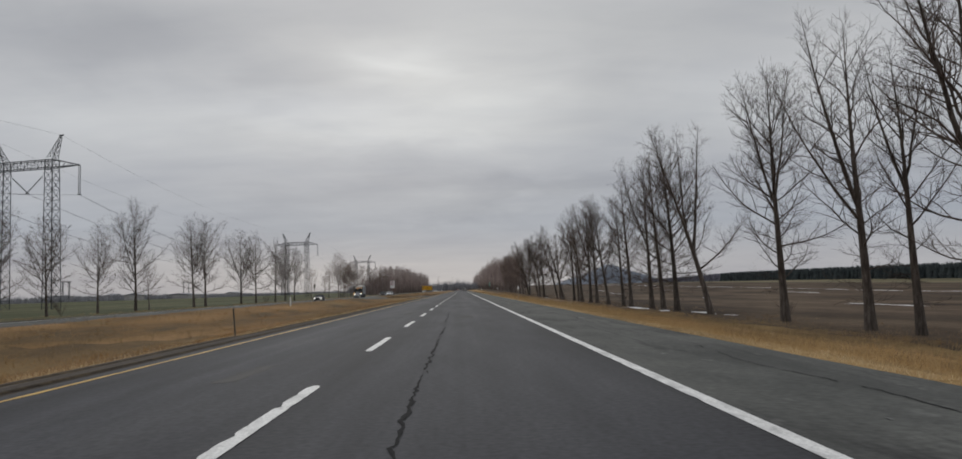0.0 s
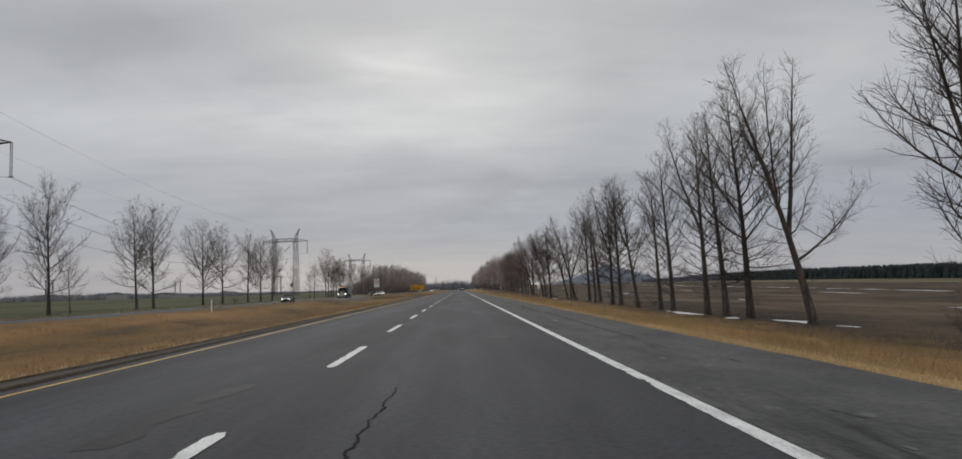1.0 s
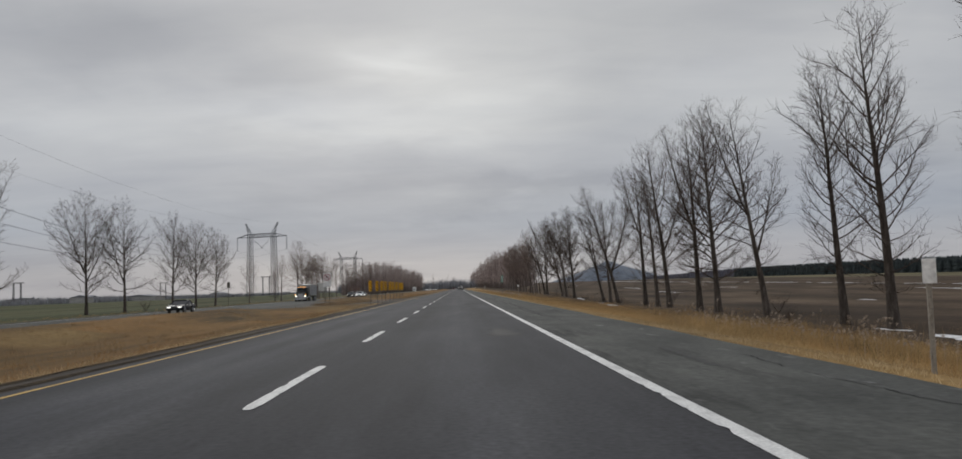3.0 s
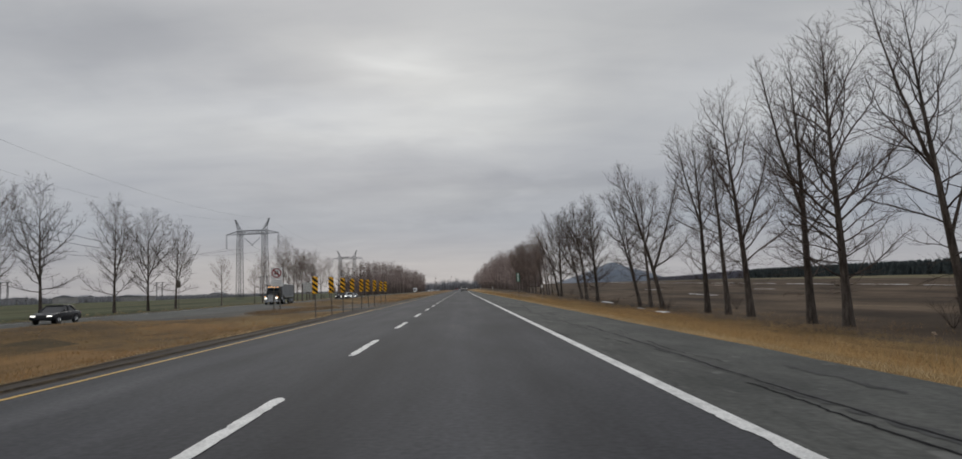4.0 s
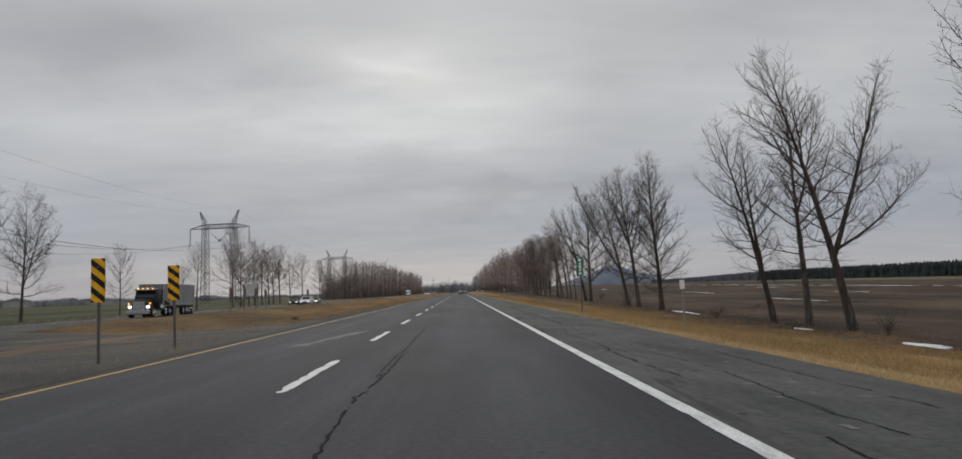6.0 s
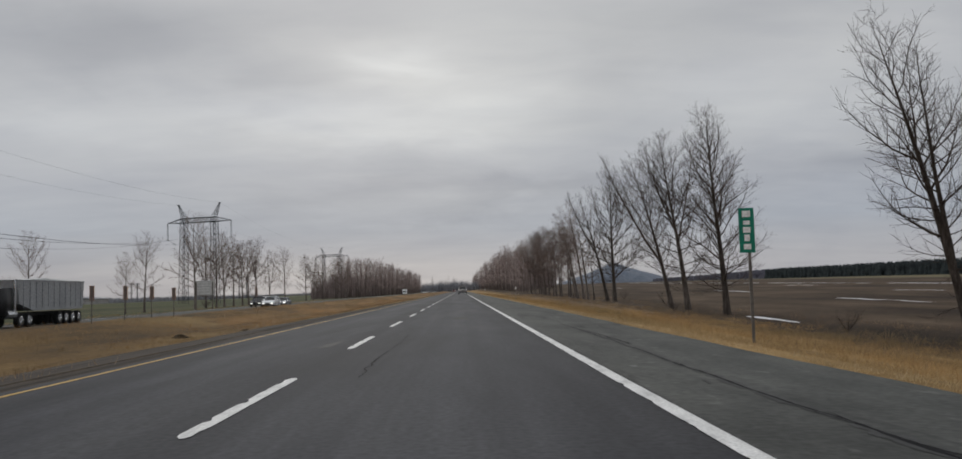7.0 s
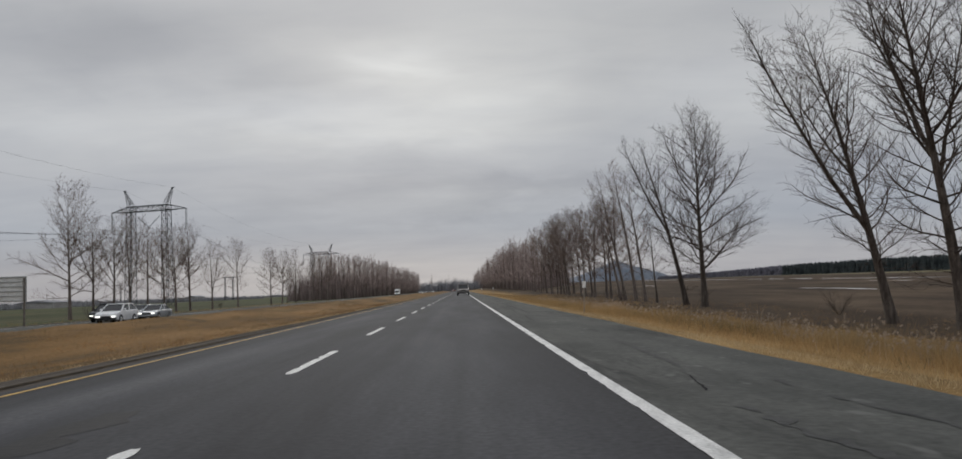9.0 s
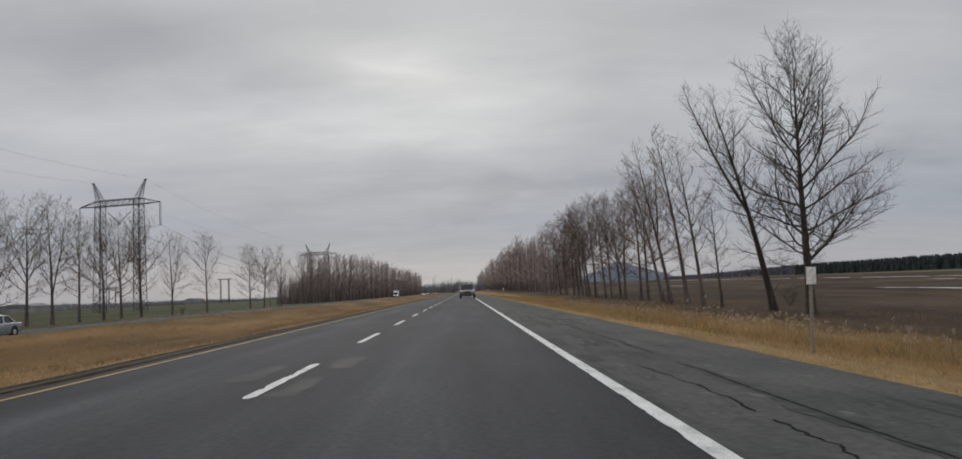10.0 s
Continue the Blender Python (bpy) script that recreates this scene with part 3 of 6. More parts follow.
for j in range(len(YS) - 1):
    for i in range(nx - 1):
        faces.append((j * nx + i, j * nx + i + 1, (j + 1) * nx + i + 1, (j + 1) * nx + i))
        a, b = XS[i], XS[i + 1]
        kinds.append(4 if b <= -44 else 1 if b <= -38.5 else 0 if b <= -36.6 else 0 if b <= -23.5 else (5 if noise.noise((a * 0.1, YS[j] * 0.06, 7.0)) + lerp_table([(0, -0.3), (152, -0.15), (222, 0.45), (254, 0.35), (292, -0.35), (635, -0.3)], YS[j]) > 0 else 2) if b <= -7.5 else 0 if b <= 4.6 else 1 if b <= 20 else 5 if b <= 24 else 3 if b <= FAR_FIELD_X else 6)
ground = raw("ground", verts, faces, GRAVEL, smooth=True)
for m in (DRY_GRASS, MEDIAN_GRASS, FIELD_BROWN, FIELD_GREEN, ROUGH_GROUND, FIELD_FAR):
    ground.data.materials.append(m)
ground.data.polygons.foreach_set("material_index", kinds)
tagged(ground, "flat farmland with straw-coloured verges, ditches and bare fields", "ground", kind="structure")

# ---- roads ----


def crown(x):
    return lerp_table([(-5.8, -0.20), (-5.3, -0.162), (-1.6, 0.0), (2.1, 0.0), (5.2, -0.10)], x)


def road(name, xs, height, y0, y1, step, mat, label, wob=0.0, open_sides=("left", "right")):
    ys = [y0 + step * i for i in range(int((y1 - y0) / step) + 1)]
    n = len(xs)
    vv = []
    for y in ys:
        for i, x in enumerate(xs):
            left, right = i < 2 and "left" in open_sides, i > n - 3 and "right" in open_sides
            e = zone_edge(11, y) * wob if left or right else 0
            vv.append((x + e, y, height(x) - (0.14 if (i == 0 and left) or (i == n - 1 and right) else 0)))
    ff = [(j * n + i, j * n + i + 1, (j + 1) * n + i + 1, (j + 1) * n + i) for j in range(len(ys) - 1) for i in range(n - 1)]
    return tagged(raw(name, vv, ff, mat), label, "road", kind="structure")


carriageway = road("road", [-5.82, -5.75, -5.3, -3.5, -1.6, 0.2, 2.11], crown, -150, 1440, 2.5, ASPHALT, "dark asphalt carriageway of two lanes, worn and patched", 0.25, ("left",))
shoulder = road("shoulder", [2.11, 3.4, 4.4, 5.04, 5.16], lambda x: crown(x) - 0.003, -150, 1440, 2.5, ASPHALT_OLD, "older grey asphalt shoulder with long cracks", 0.55, ("right",))
road("opposite_road", [-36.7, -36.6, -31, -25.1, -25.0], lambda x: -0.85, -150, 1440, 7.0, ASPHALT_OLD, "grey asphalt carriageway beyond the grass median")

# the gap in the median where the two carriageways meet
vv, ff = [], []
cx = [-25.2 + 0.8 * i for i in range(23)] + [-7.2, -6.6, -6.2]
cy = [178.4 + 1.27 * j for j in range(34)]
for j, y in enumerate(cy):
    for i, x in enumerate(cx):
        rim = min(j, len(cy) - 1 - j)
        yy = y + (1.6 * zone_edge(3, x * 2) if rim == 0 else 0) + 0.06 * (x + 25)
        vv.append((x, yy, (-0.86 if i == 0 else lie(x, yy) + (0.07 if i < len(cx) - 3 else 0.045 if i < len(cx) - 2 else 0.02 if i < len(cx) - 1 else -0.05) - (0.16 if rim == 0 else 0.03 if rim == 1 else 0)) + 0.008 * noise.noise((x * 0.5, y * 0.5, 9))))
nn = len(cx)
ff = [(j * nn + i, j * nn + i + 1, (j + 1) * nn + i + 1, (j + 1) * nn + i) for j in range(len(cy) - 1) for i in range(nn - 1)]
tagged(raw("median_crossing", vv, ff, CROSSING, smooth=True), "worn grey crossing with muddy patches through the grass median", "road", kind="structure")


def ground_patch(name, x, y, lx, ly, mat, seed, label):
    """A ragged patch of earth or turf that lies on the crossing."""
    n, rings = 40, (1.0, 0.9, 0.6, 0.3)
    vv = []
    for k, s in enumerate(rings):
        for q in range(n):
            a = 2 * math.pi * q / n
            f = 0.75 + 0.55 * noise.noise((math.cos(a) * 1.6, math.sin(a) * 1.6, seed)) + 0.3 * noise.noise((math.cos(a) * 5, math.sin(a) * 5, seed + 4))
            px, py = x + math.cos(a) * lx * f * s, y + math.sin(a) * ly * f * s
            vv.append((px, py, lie(px, py) + (0.05, 0.088, 0.10, 0.11)[k] + 0.015 * noise.noise((px, py, 3))))
    vv.append((x, y, lie(x, y) + 0.11))
    ff = [(k * n + q, k * n + (q + 1) % n, (k + 1) * n + (q + 1) % n, (k + 1) * n + q) for k in range(3) for q in range(n)] + [(3 * n + q, 3 * n + (q + 1) % n, 4 * n) for q in range(n)]
    tagged(raw(name, vv, ff, mat, smooth=True), label, "ground", kind="structure")


ground_patch("turf_patch", -13.6, 188, 4.0, 8.0, ROUGH_GROUND, 2.0, "patch of thin dull grass left in the crossing")
ground_patch("sand_patch", -12.4, 204, 2.2, 10.0, SAND, 6.0, "sandy tongue of washed-out earth on the crossing")
ground_patch("sand_patch", -9.3, 187, 0.9, 5.5, SAND, 9.0, "sandy rim of the turf beside the crossing")


def ribbon(name, pts, width, mat, lift, label="", parent=None, ragged=0.0, kind="structure", category="road marking"):
    """A thin strip of paint or tar that follows the road's surface along points (x, y)."""
    vv = []
    for i, (x, y) in enumerate(pts):
        w = width * (1 + ragged * noise.noise((x * 3, y * 3.7, 4.0)) - ragged * 2.2 * max(0.0, noise.noise((x * 3, y * 0.45, 14.0)) - 0.25))
        j = ragged * 0.35 * width * noise.noise((x * 5, y * 4.9, 8.0))
        w = max(0.002, w)
        vv += [(x - w / 2 + j, y, crown(x - w / 2 + j) + lift), (x + w / 2 + j, y, crown(x + w / 2 + j) + lift)]
    ff = [(2 * i, 2 * i + 1, 2 * i + 3, 2 * i + 2) for i in range(len(pts) - 1)]
    ob = raw(name, vv, ff, mat, parent)
    if label:
        tagged(ob, label, category, kind=kind)
    return ob


def earth_strip(x, width, y0, y1, seed, rim=0.6):
    """A ragged dark line on the ground beside the road."""
    vv, n = [], int((y1 - y0) / 0.35)
    for k in range(n):
        y = y0 + (y1 - y0) * k / (n - 1)
        w = width * max(0.05, 0.62 + 1.3 * noise.noise((seed, y * 0.35, 1.0)) + 0.5 * noise.noise((seed, y * 2.1, 4.0)))
        cx = x - rim * median_rim(y) + 0.07 * noise.noise((seed, y * 0.5, 7.0))
        vv += [(cx + w * f, y, lie(cx + w * f, y) + h) for f, h in ((-0.5, 0.004), (0.0, 0.028), (0.5, 0.004))]
    ff = [(3 * k + q, 3 * k + q + 1, 3 * k + q + 4, 3 * k + q + 3) for k in range(n - 1) for q in range(2)]
    tagged(raw("earth_strip", vv, ff, SOIL, smooth=True), "ragged dark strip on the ground beside the asphalt", "ground", kind="structure")


def steps(y0, y1, d):
    return [y0 + d * i for i in range(int((y1 - y0) / d) + 1)]


for y0, y1, seed in ((-40, 158, 1.0), (214, 520, 2.0)):
    earth_strip(-6.25, 0.22, y0, y1, seed)
    earth_strip(-7.15, 0.34, y0, y1, seed + 5)
earth_strip(-24.75, 0.55, -20, 480, 9.0, 0.0)


def chipped_line(name, x, ys, width, mat, lift, label):
    """A painted line whose inner rim has flaked off in places."""
    vv = []
    for y in ys:
        worn = max(0.0, noise.noise((x, y * 0.11, 21.0)) + 0.25)
        chip = worn * max(0.0, noise.noise((x, y * 1.7, 3.0)) + 0.7 * noise.noise((x, y * 5.3, 9.0)) - 0.12) * 0.85 * width
        rim = 0.03 * width * noise.noise((x, y * 3.1, 7.0))
        vv += [(x - width / 2 + min(chip, 0.7 * width), y, crown(x - width / 2) + lift), (x + width / 2 + rim, y, crown(x + width / 2) + lift)]
    return tagged(raw(name, vv, [(2 * i, 2 * i + 1, 2 * i + 3, 2 * i + 2) for i in range(len(ys) - 1)], mat), label, "road marking", kind="structure")


chipped_line("edge_line", 2.1, steps(-70, 400, 0.08) + steps(405, 1435, 30), 0.15, WHITE_LINE, 0.006, "white painted edge line, chipped along its inner rim")
ribbon("median_line", [(-5.3, y) for y in steps(-70, 400, 0.6)] + [(-5.3, y) for y in steps(405, 1435, 30)], 0.115, YELLOW_LINE, 0.006, "faded yellow line along the median", ragged=0.30)
ribbon("opposite_edge_line", [(-36.1, y) for y in steps(-70, 1435, 25)], 0.13, WHITE_LINE, 0.0, "white line along the far carriageway", ragged=0.0).location.z = -0.85 + 0.206
for ya, yb in ((-70, 170), (231, 1435)):
    ribbon("opposite_median_line", [(-25.6, y) for y in steps(ya, yb, 12)], 0.10, YELLOW_LINE, 0.0, "yellow line along the far carriageway", ragged=0.0).location.z = -0.85 + 0.206
dashes = []
for v in range(6):
    vv = []
    for i in range(46):
        q = i / 45
        y = 4.05 * q
        chip = max(0.0, noise.noise((v * 9.1, y * 2.6, 1.0)) + 0.6 * noise.noise((v * 4.7, y * 8.0, 2.0)) - 0.05) * 0.07
        chip2 = max(0.0, noise.noise((v * 5.3, y * 3.0, 5.0)) + 0.6 * noise.noise((v * 8.2, y * 9.0, 7.0)) - 0.22) * 0.06
        tip = min(1.0, 0.45 + min(q, 1 - q) * 14)
        vv += [(-0.068 * tip + min(chip, 0.05), y, 0), (0.068 * tip - min(chip2, 0.05), y + 0.05 * noise.noise((v, i * 0.7, 0.4)), 0)]
    me = bpy.data.meshes.new("lane_dash")
    me.from_pydata(vv, [], [(2 * i, 2 * i + 1, 2 * i + 3, 2 * i + 2) for i in range(45)])
    me.materials.append(WHITE_LINE)
    dashes.append(me)
for k in range(-3, 140):
    ob = new("lane_dash", dashes[(k * 7) % 6])
    ob.location = (-1.6, 5.59 + 8.998 * k, 0.007)
    ob.parent = carriageway

# ---- bare trees ----


class Tubes:
    """Gathers tapered tubes into one mesh."""

    def __init__(self):
        self.v, self.f = [], []

    def add(self, pts, radii, sides):
        base = len(self.v)
        n = len(pts)
        for i, p in enumerate(pts):
            d = (pts[min(i + 1, n - 1)] - pts[max(i - 1, 0)])
            d = d.normalized() if d.length > 1e-9 else Vector((0, 0, 1))
            x = d.cross(Vector((0.31, 0.95, 0.05)))
            x = x.normalized() if x.length > 1e-4 else Vector((1, 0, 0))
            y = d.cross(x)
            for k in range(sides):
                a = 2 * math.pi * k / sides
                self.v.append(tuple(p + (x * math.cos(a) + y * math.sin(a)) * radii[i]))
        for i in range(n - 1):
            for k in range(sides):
                a, b = base + i * sides + k, base + i * sides + (k + 1) % sides
                self.f.append((a, b, b + sides, a + sides))
        self.f.append(tuple(base + (n - 1) * sides + k for k in range(sides)))


def bough(rng, start, direction, length, segs, curl, wander):
    """Points along a branch that starts out in a direction and bends upwards."""
    pts, d = [start.copy()], direction.normalized()
    for _ in range(segs):
        d = (d + Vector((0, 0, curl)) + Vector((rng.uniform(-1, 1), rng.uniform(-1, 1), rng.uniform(-0.6, 0.6))) * wander).normalized()
        pts.append(pts[-1] + d * (length / segs))
    return pts


def along(pts, s):
    s = max(0.0, min(0.999, s)) * (len(pts) - 1)
    i = int(s)
    return pts[i].lerp(pts[i + 1], s - i), (pts[i + 1] - pts[i]).normalized()


def limb_set(rng, tubes, stem, rad, first, spread, height, density, fine, rank=1.0):
    """Limbs, branches and twigs along one stem: near level and long below, steeper and shorter towards the top."""
    run = sum((b - a).length for a, b in zip(stem, stem[1:]))
    n_l = max(7, int(run * (1 - first) * (2.3 if fine else 1.8) * density))
    turn = rng.uniform(0, 6.28)
    for i in range(n_l):
        rel = (i + rng.uniform(0.05, 0.95)) / n_l
        s = first + (0.985 - first) * rel
        p, d = along(stem, s)
        r_here = rad[min(len(rad) - 1, int(s * (len(rad) - 1) + 0.5))]
        turn += 2.4 + rng.uniform(-0.6, 0.6)
        wide = (0.78 + 0.22 * min(1.0, rel / 0.25)) * (1 - max(0.0, rel - 0.25) / 0.75) ** 0.7 + 0.10
        reach = height * spread * 1.18 * wide * rank * rng.uniform(0.5, 1.15)
        steep = 0.12 + 1.45 * rel ** 0.9 + rng.uniform(-0.35, 0.4)
        side = Vector((math.cos(turn), math.sin(turn), 0))
        length = reach * math.sqrt(1 + min(steep, 1.2) ** 2) * 0.92
        limb = bough(rng, p, side + d * steep, length, 7 if fine else 4, (0.05 + 0.08 * rng.random()) * (1.0 if fine else 1.6), 0.27)
        lr = min(r_here * 0.58, 0.012 + length * 0.0098)
        n_p = len(limb) - 1
        tubes.add(limb, [lr * (1 - 0.86 * k / n_p) for k in range(n_p + 1)], 5 if fine else 3)
        n_b = max(3, int(length * (2.1 if fine else 1.7)))
        for j in range(n_b):
            sb = 0.16 + 0.82 * (j + rng.random()) / n_b
            pb, db = along(limb, sb)
            o = db.cross(Vector((0, 0, 1)))
            o = (o.normalized() if o.length > 1e-3 else Vector((1, 0, 0))) * (1 if j % 2 else -1)
            o.rotate(Matrix.Rotation(rng.uniform(-0.9, 0.9), 3, db))
            lb = min(length * 0.6, 0.5 + (1 - sb) * length * rng.uniform(0.30, 0.58))
            br = bough(rng, pb, db * 0.9 + o * rng.uniform(0.7, 1.25) + Vector((0, 0, 0.15)), lb, 3 if fine else 2, 0.06, 0.33)
            b0 = max(0.0102 if fine else 0.013, lr * (1 - 0.8 * sb) * 0.6)
            m = len(br) - 1
            tubes.add(br, [b0 * (1 - 0.62 * k / m) for k in range(m + 1)], 3)
            n_t = max(3, int(lb * (3.5 if fine else 2.4)))
            for q in range(n_t):
                st = 0.10 + 0.90 * (q + rng.random()) / n_t
                pt, dt = along(br, st)
                o2 = dt.orthogonal().normalized()
                o2.rotate(Matrix.Rotation(rng.uniform(0, 6.28), 3, dt))
                lt = rng.uniform(0.42, 1.28) * (1.15 - 0.5 * st)
                tw = bough(rng, pt, dt + o2 * 0.95 + Vector((0, 0, 0.22)), lt, 1, 0.05, 0.2)
                t0 = 0.0098 if fine else 0.017
                tubes.add(tw, [t0, t0 * 0.5], 3)


def poplar(seed, height, lean=0.0, leaders=(), spread=0.24, first=0.22, density=1.0, fine=True, twig_mat=None):
    """A bare poplar. lean: metres by which the top stands off to the side. leaders: further stems, each as the share of the height
    where it leaves the trunk, its end to the side in metres, its end's share of the height and its stoutness."""
    rng = random.Random(seed)
    trunk, crown_t = Tubes(), Tubes()
    segs = 14 if fine else 7
    r0 = height * (0.0165 if fine else 0.0140)
    stem, rad = [], []
    ph, wob = rng.uniform(0, 6.28), rng.uniform(0.004, 0.010) * height
    for k in range(segs + 1):
        q = k / segs
        stem.append(Vector((lean * q ** 1.15 + wob * math.sin(q * 5 + ph) * q, wob * math.cos(q * 4.3 + ph) * q, -0.3 + (height * 0.97 + 0.3) * q)))
        rad.append(max(0.012, r0 * (1 - 0.965 * q) ** 1.1) * (1.38 if k == 0 else 1.10 if k == 1 and fine else 1))
    trunk.add(stem, rad, 9 if fine else 5)
    limb_set(rng, crown_t, stem, rad, first, spread, height, density * (0.85 if leaders else 1.0), fine)
    for s0, dx, top, stout in leaders:
        p, d = along(stem, s0)
        end = Vector((dx, rng.uniform(-1.2, 1.2), height * top))
        mid = p.lerp(end, 0.45) + Vector((0.13 * (end.x - p.x), rng.uniform(-0.5, 0.5), -0.02 * height))
        pts = []
        for k in range(9):
            q = k / 8
            pts.append(p * (1 - q) ** 2 + mid * 2 * q * (1 - q) + end * q * q + Vector((rng.uniform(-1, 1), rng.uniform(-1, 1), 0)) * 0.06 * (0 < k < 8))
        lr = r0 * (1 - 0.9 * s0) * stout
        rr = [max(0.012, lr * (1 - 0.93 * k / 8)) for k in range(9)]
        trunk.add(pts, rr, 7 if fine else 4)
        limb_set(rng, crown_t, pts, rr, 0.16, spread * (0.62 + 0.38 * (1 - s0)) * 0.8, height, density, fine, 0.85)
    if fine:                                            # thin shoots low on the trunk
        for i in range(9):
            p, d = along(stem, rng.uniform(0.10, first + 0.08))
            a = rng.uniform(0, 6.28)
            reach = height * rng.uniform(0.05, 0.14)
            limb = bough(rng, p, Vector((math.cos(a), math.sin(a), rng.uniform(-0.25, 0.35))), reach, 6, 0.02, 0.26)
            crown_t.add(limb, [0.026 * (1 - 0.8 * k / 6) for k in range(7)], 3)
            for j in range(int(reach * 8)):
                pb, db = along(limb, rng.uniform(0.2, 1.0))
                o = db.orthogonal().normalized()
                o.rotate(Matrix.Rotation(rng.uniform(0, 6.28), 3, db))
                crown_t.add(bough(rng, pb, db + o * 0.9, reach * rng.uniform(0.15, 0.4), 2, 0.04, 0.25), [0.010, 0.0075, 0.004], 3)
    return tree_data(trunk, crown_t, twig_mat)


def far_tree(seed, height, spread):
    """A tree of the far woods: a stem, rising limbs and coarse sprays of twigs."""
    rng = random.Random(seed)
    trunk, crown_t = Tubes(), Tubes()
    stem = bough(rng, Vector((0, 0, -0.3)), Vector((0, 0, 1)), height * 0.95, 6, 0.03, 0.05)
    trunk.add(stem, [max(0.03, height * 0.011 * (1 - 0.95 * k / 6)) for k in range(7)], 4)
    for i in range(16):
        rel = (i + rng.random()) / 16
        p, d = along(stem, 0.12 + 0.86 * rel)
        a = i * 2.4 + rng.uniform(-0.7, 0.7)
        reach = height * spread * (1.05 - 0.75 * rel) * rng.uniform(0.7, 1.2)
        limb = bough(rng, p, Vector((math.cos(a), math.sin(a), 0.4 + 1.2 * rel)), reach * 1.25, 3, 0.1, 0.15)
        crown_t.add(limb, [0.075 * (1 - 0.7 * k / 3) for k in range(4)], 3)
        for j in range(5):
            pb, db = along(limb, rng.uniform(0.2, 1.0))
            o = db.orthogonal().normalized()
            o.rotate(Matrix.Rotation(rng.uniform(0, 6.28), 3, db))
            crown_t.add(bough(rng, pb, db + o * 0.75 + Vector((0, 0, 0.3)), reach * rng.uniform(0.3, 0.6), 1, 0.05, 0.2), [0.055, 0.03], 3)
    return tree_data(trunk, crown_t, HAZED_FAR_TWIG)


def tree_data(trunk, crown_t, twig_mat=None):
    meshes = []
    for name, t, m in (("trunk", trunk, HAZED_BARK if twig_mat else BARK), ("crown", crown_t, twig_mat or TWIG)):
        me = bpy.data.meshes.new(name)
        me.from_pydata(t.v, [], t.f)
        me.materials.append(m)
        me.polygons.foreach_set("use_smooth", [True] * len(me.polygons))
        meshes.append(me)
    return meshes


def plant(meshes, x, y, z, scale, turn, tilt, label, group, name="poplar_tree"):
    ob = thing(name, label, "tree", group, Matrix.LocRotScale((x, y, z), Euler((0, radians(tilt), 0)).to_matrix().to_4x4().to_3x3().to_quaternion() @ Euler((0, 0, turn)).to_quaternion(), (scale,) * 3))
    for me in meshes:
        p = new(me.name.split(".")[0], me)
        p.parent = ob
    return ob


# the more distant poplars take the bark and twigs paled for haze
SIDE = [poplar(101, 19, 0.3, spread=0.33, first=0.16, density=1.15, fine=False, twig_mat=HAZED_TWIG), poplar(113, 19, -0.6, ((0.22, 3.0, 0.93, 0.7),), 0.28, 0.2, fine=False, twig_mat=HAZED_TWIG), poplar(127, 19, 0.5, ((0.35, -3.4, 0.95, 0.7),), 0.31, 0.18, fine=False, twig_mat=HAZED_TWIG),
        poplar(139, 19, -0.4, spread=0.28, first=0.22, density=1.1, fine=False, twig_mat=HAZED_TWIG), poplar(149, 19, 0.8, ((0.4, -2.6, 0.97, 0.7), (0.45, 3.6, 0.9, 0.6)), 0.31, 0.16, fine=False, twig_mat=HAZED_TWIG)]
FAR = [far_tree(211 + 13 * i, 22, 0.19 + 0.02 * (i % 3)) for i in range(5)]


def wood(name, spots, label):
    """Many far bare trees as one sheet of woodland. spots: variant, x, y, scale, turn, tilt."""
    vs, fs, mats, at = [], [], [], 0
    for k, x, y, s, turn, tilt in spots:
        m = np.array(Matrix.LocRotScale((x, y, lie(x, y) - 0.2), Euler((0, radians(tilt), 0)).to_quaternion() @ Euler((0, 0, turn)).to_quaternion(), (s, s, s)))
        for idx, me in enumerate(FAR[k]):
            co = np.empty(len(me.vertices) * 3)
            me.vertices.foreach_get("co", co)
            vs.append(co.reshape(-1, 3) @ m[:3, :3].T + m[:3, 3])
            lt = np.empty(len(me.polygons), int)
            me.polygons.foreach_get("loop_total", lt)
            li = np.empty(len(me.loops), int)
            me.loops.foreach_get("vertex_index", li)
            fs.append((lt, li + at))
            mats.append(np.full(len(lt), idx))
            at += len(me.vertices)
    co, lt, li = np.concatenate(vs), np.concatenate([f[0] for f in fs]), np.concatenate([f[1] for f in fs])
    me = bpy.data.meshes.new(name)
    me.vertices.add(len(co))
    me.vertices.foreach_set("co", co.ravel())
    me.loops.add(len(li))
    me.loops.foreach_set("vertex_index", li)
    me.polygons.add(len(lt))
    me.polygons.foreach_set("loop_start", np.concatenate([[0], np.cumsum(lt)[:-1]]))
    me.polygons.foreach_set("loop_total", lt)
    me.materials.append(HAZED_BARK)
    me.materials.append(HAZED_FAR_TWIG)
    me.polygons.foreach_set("material_index", np.concatenate(mats))
    me.update()
    me.validate()
    return tagged(new(name, me), label, "woodland", kind="stuff")


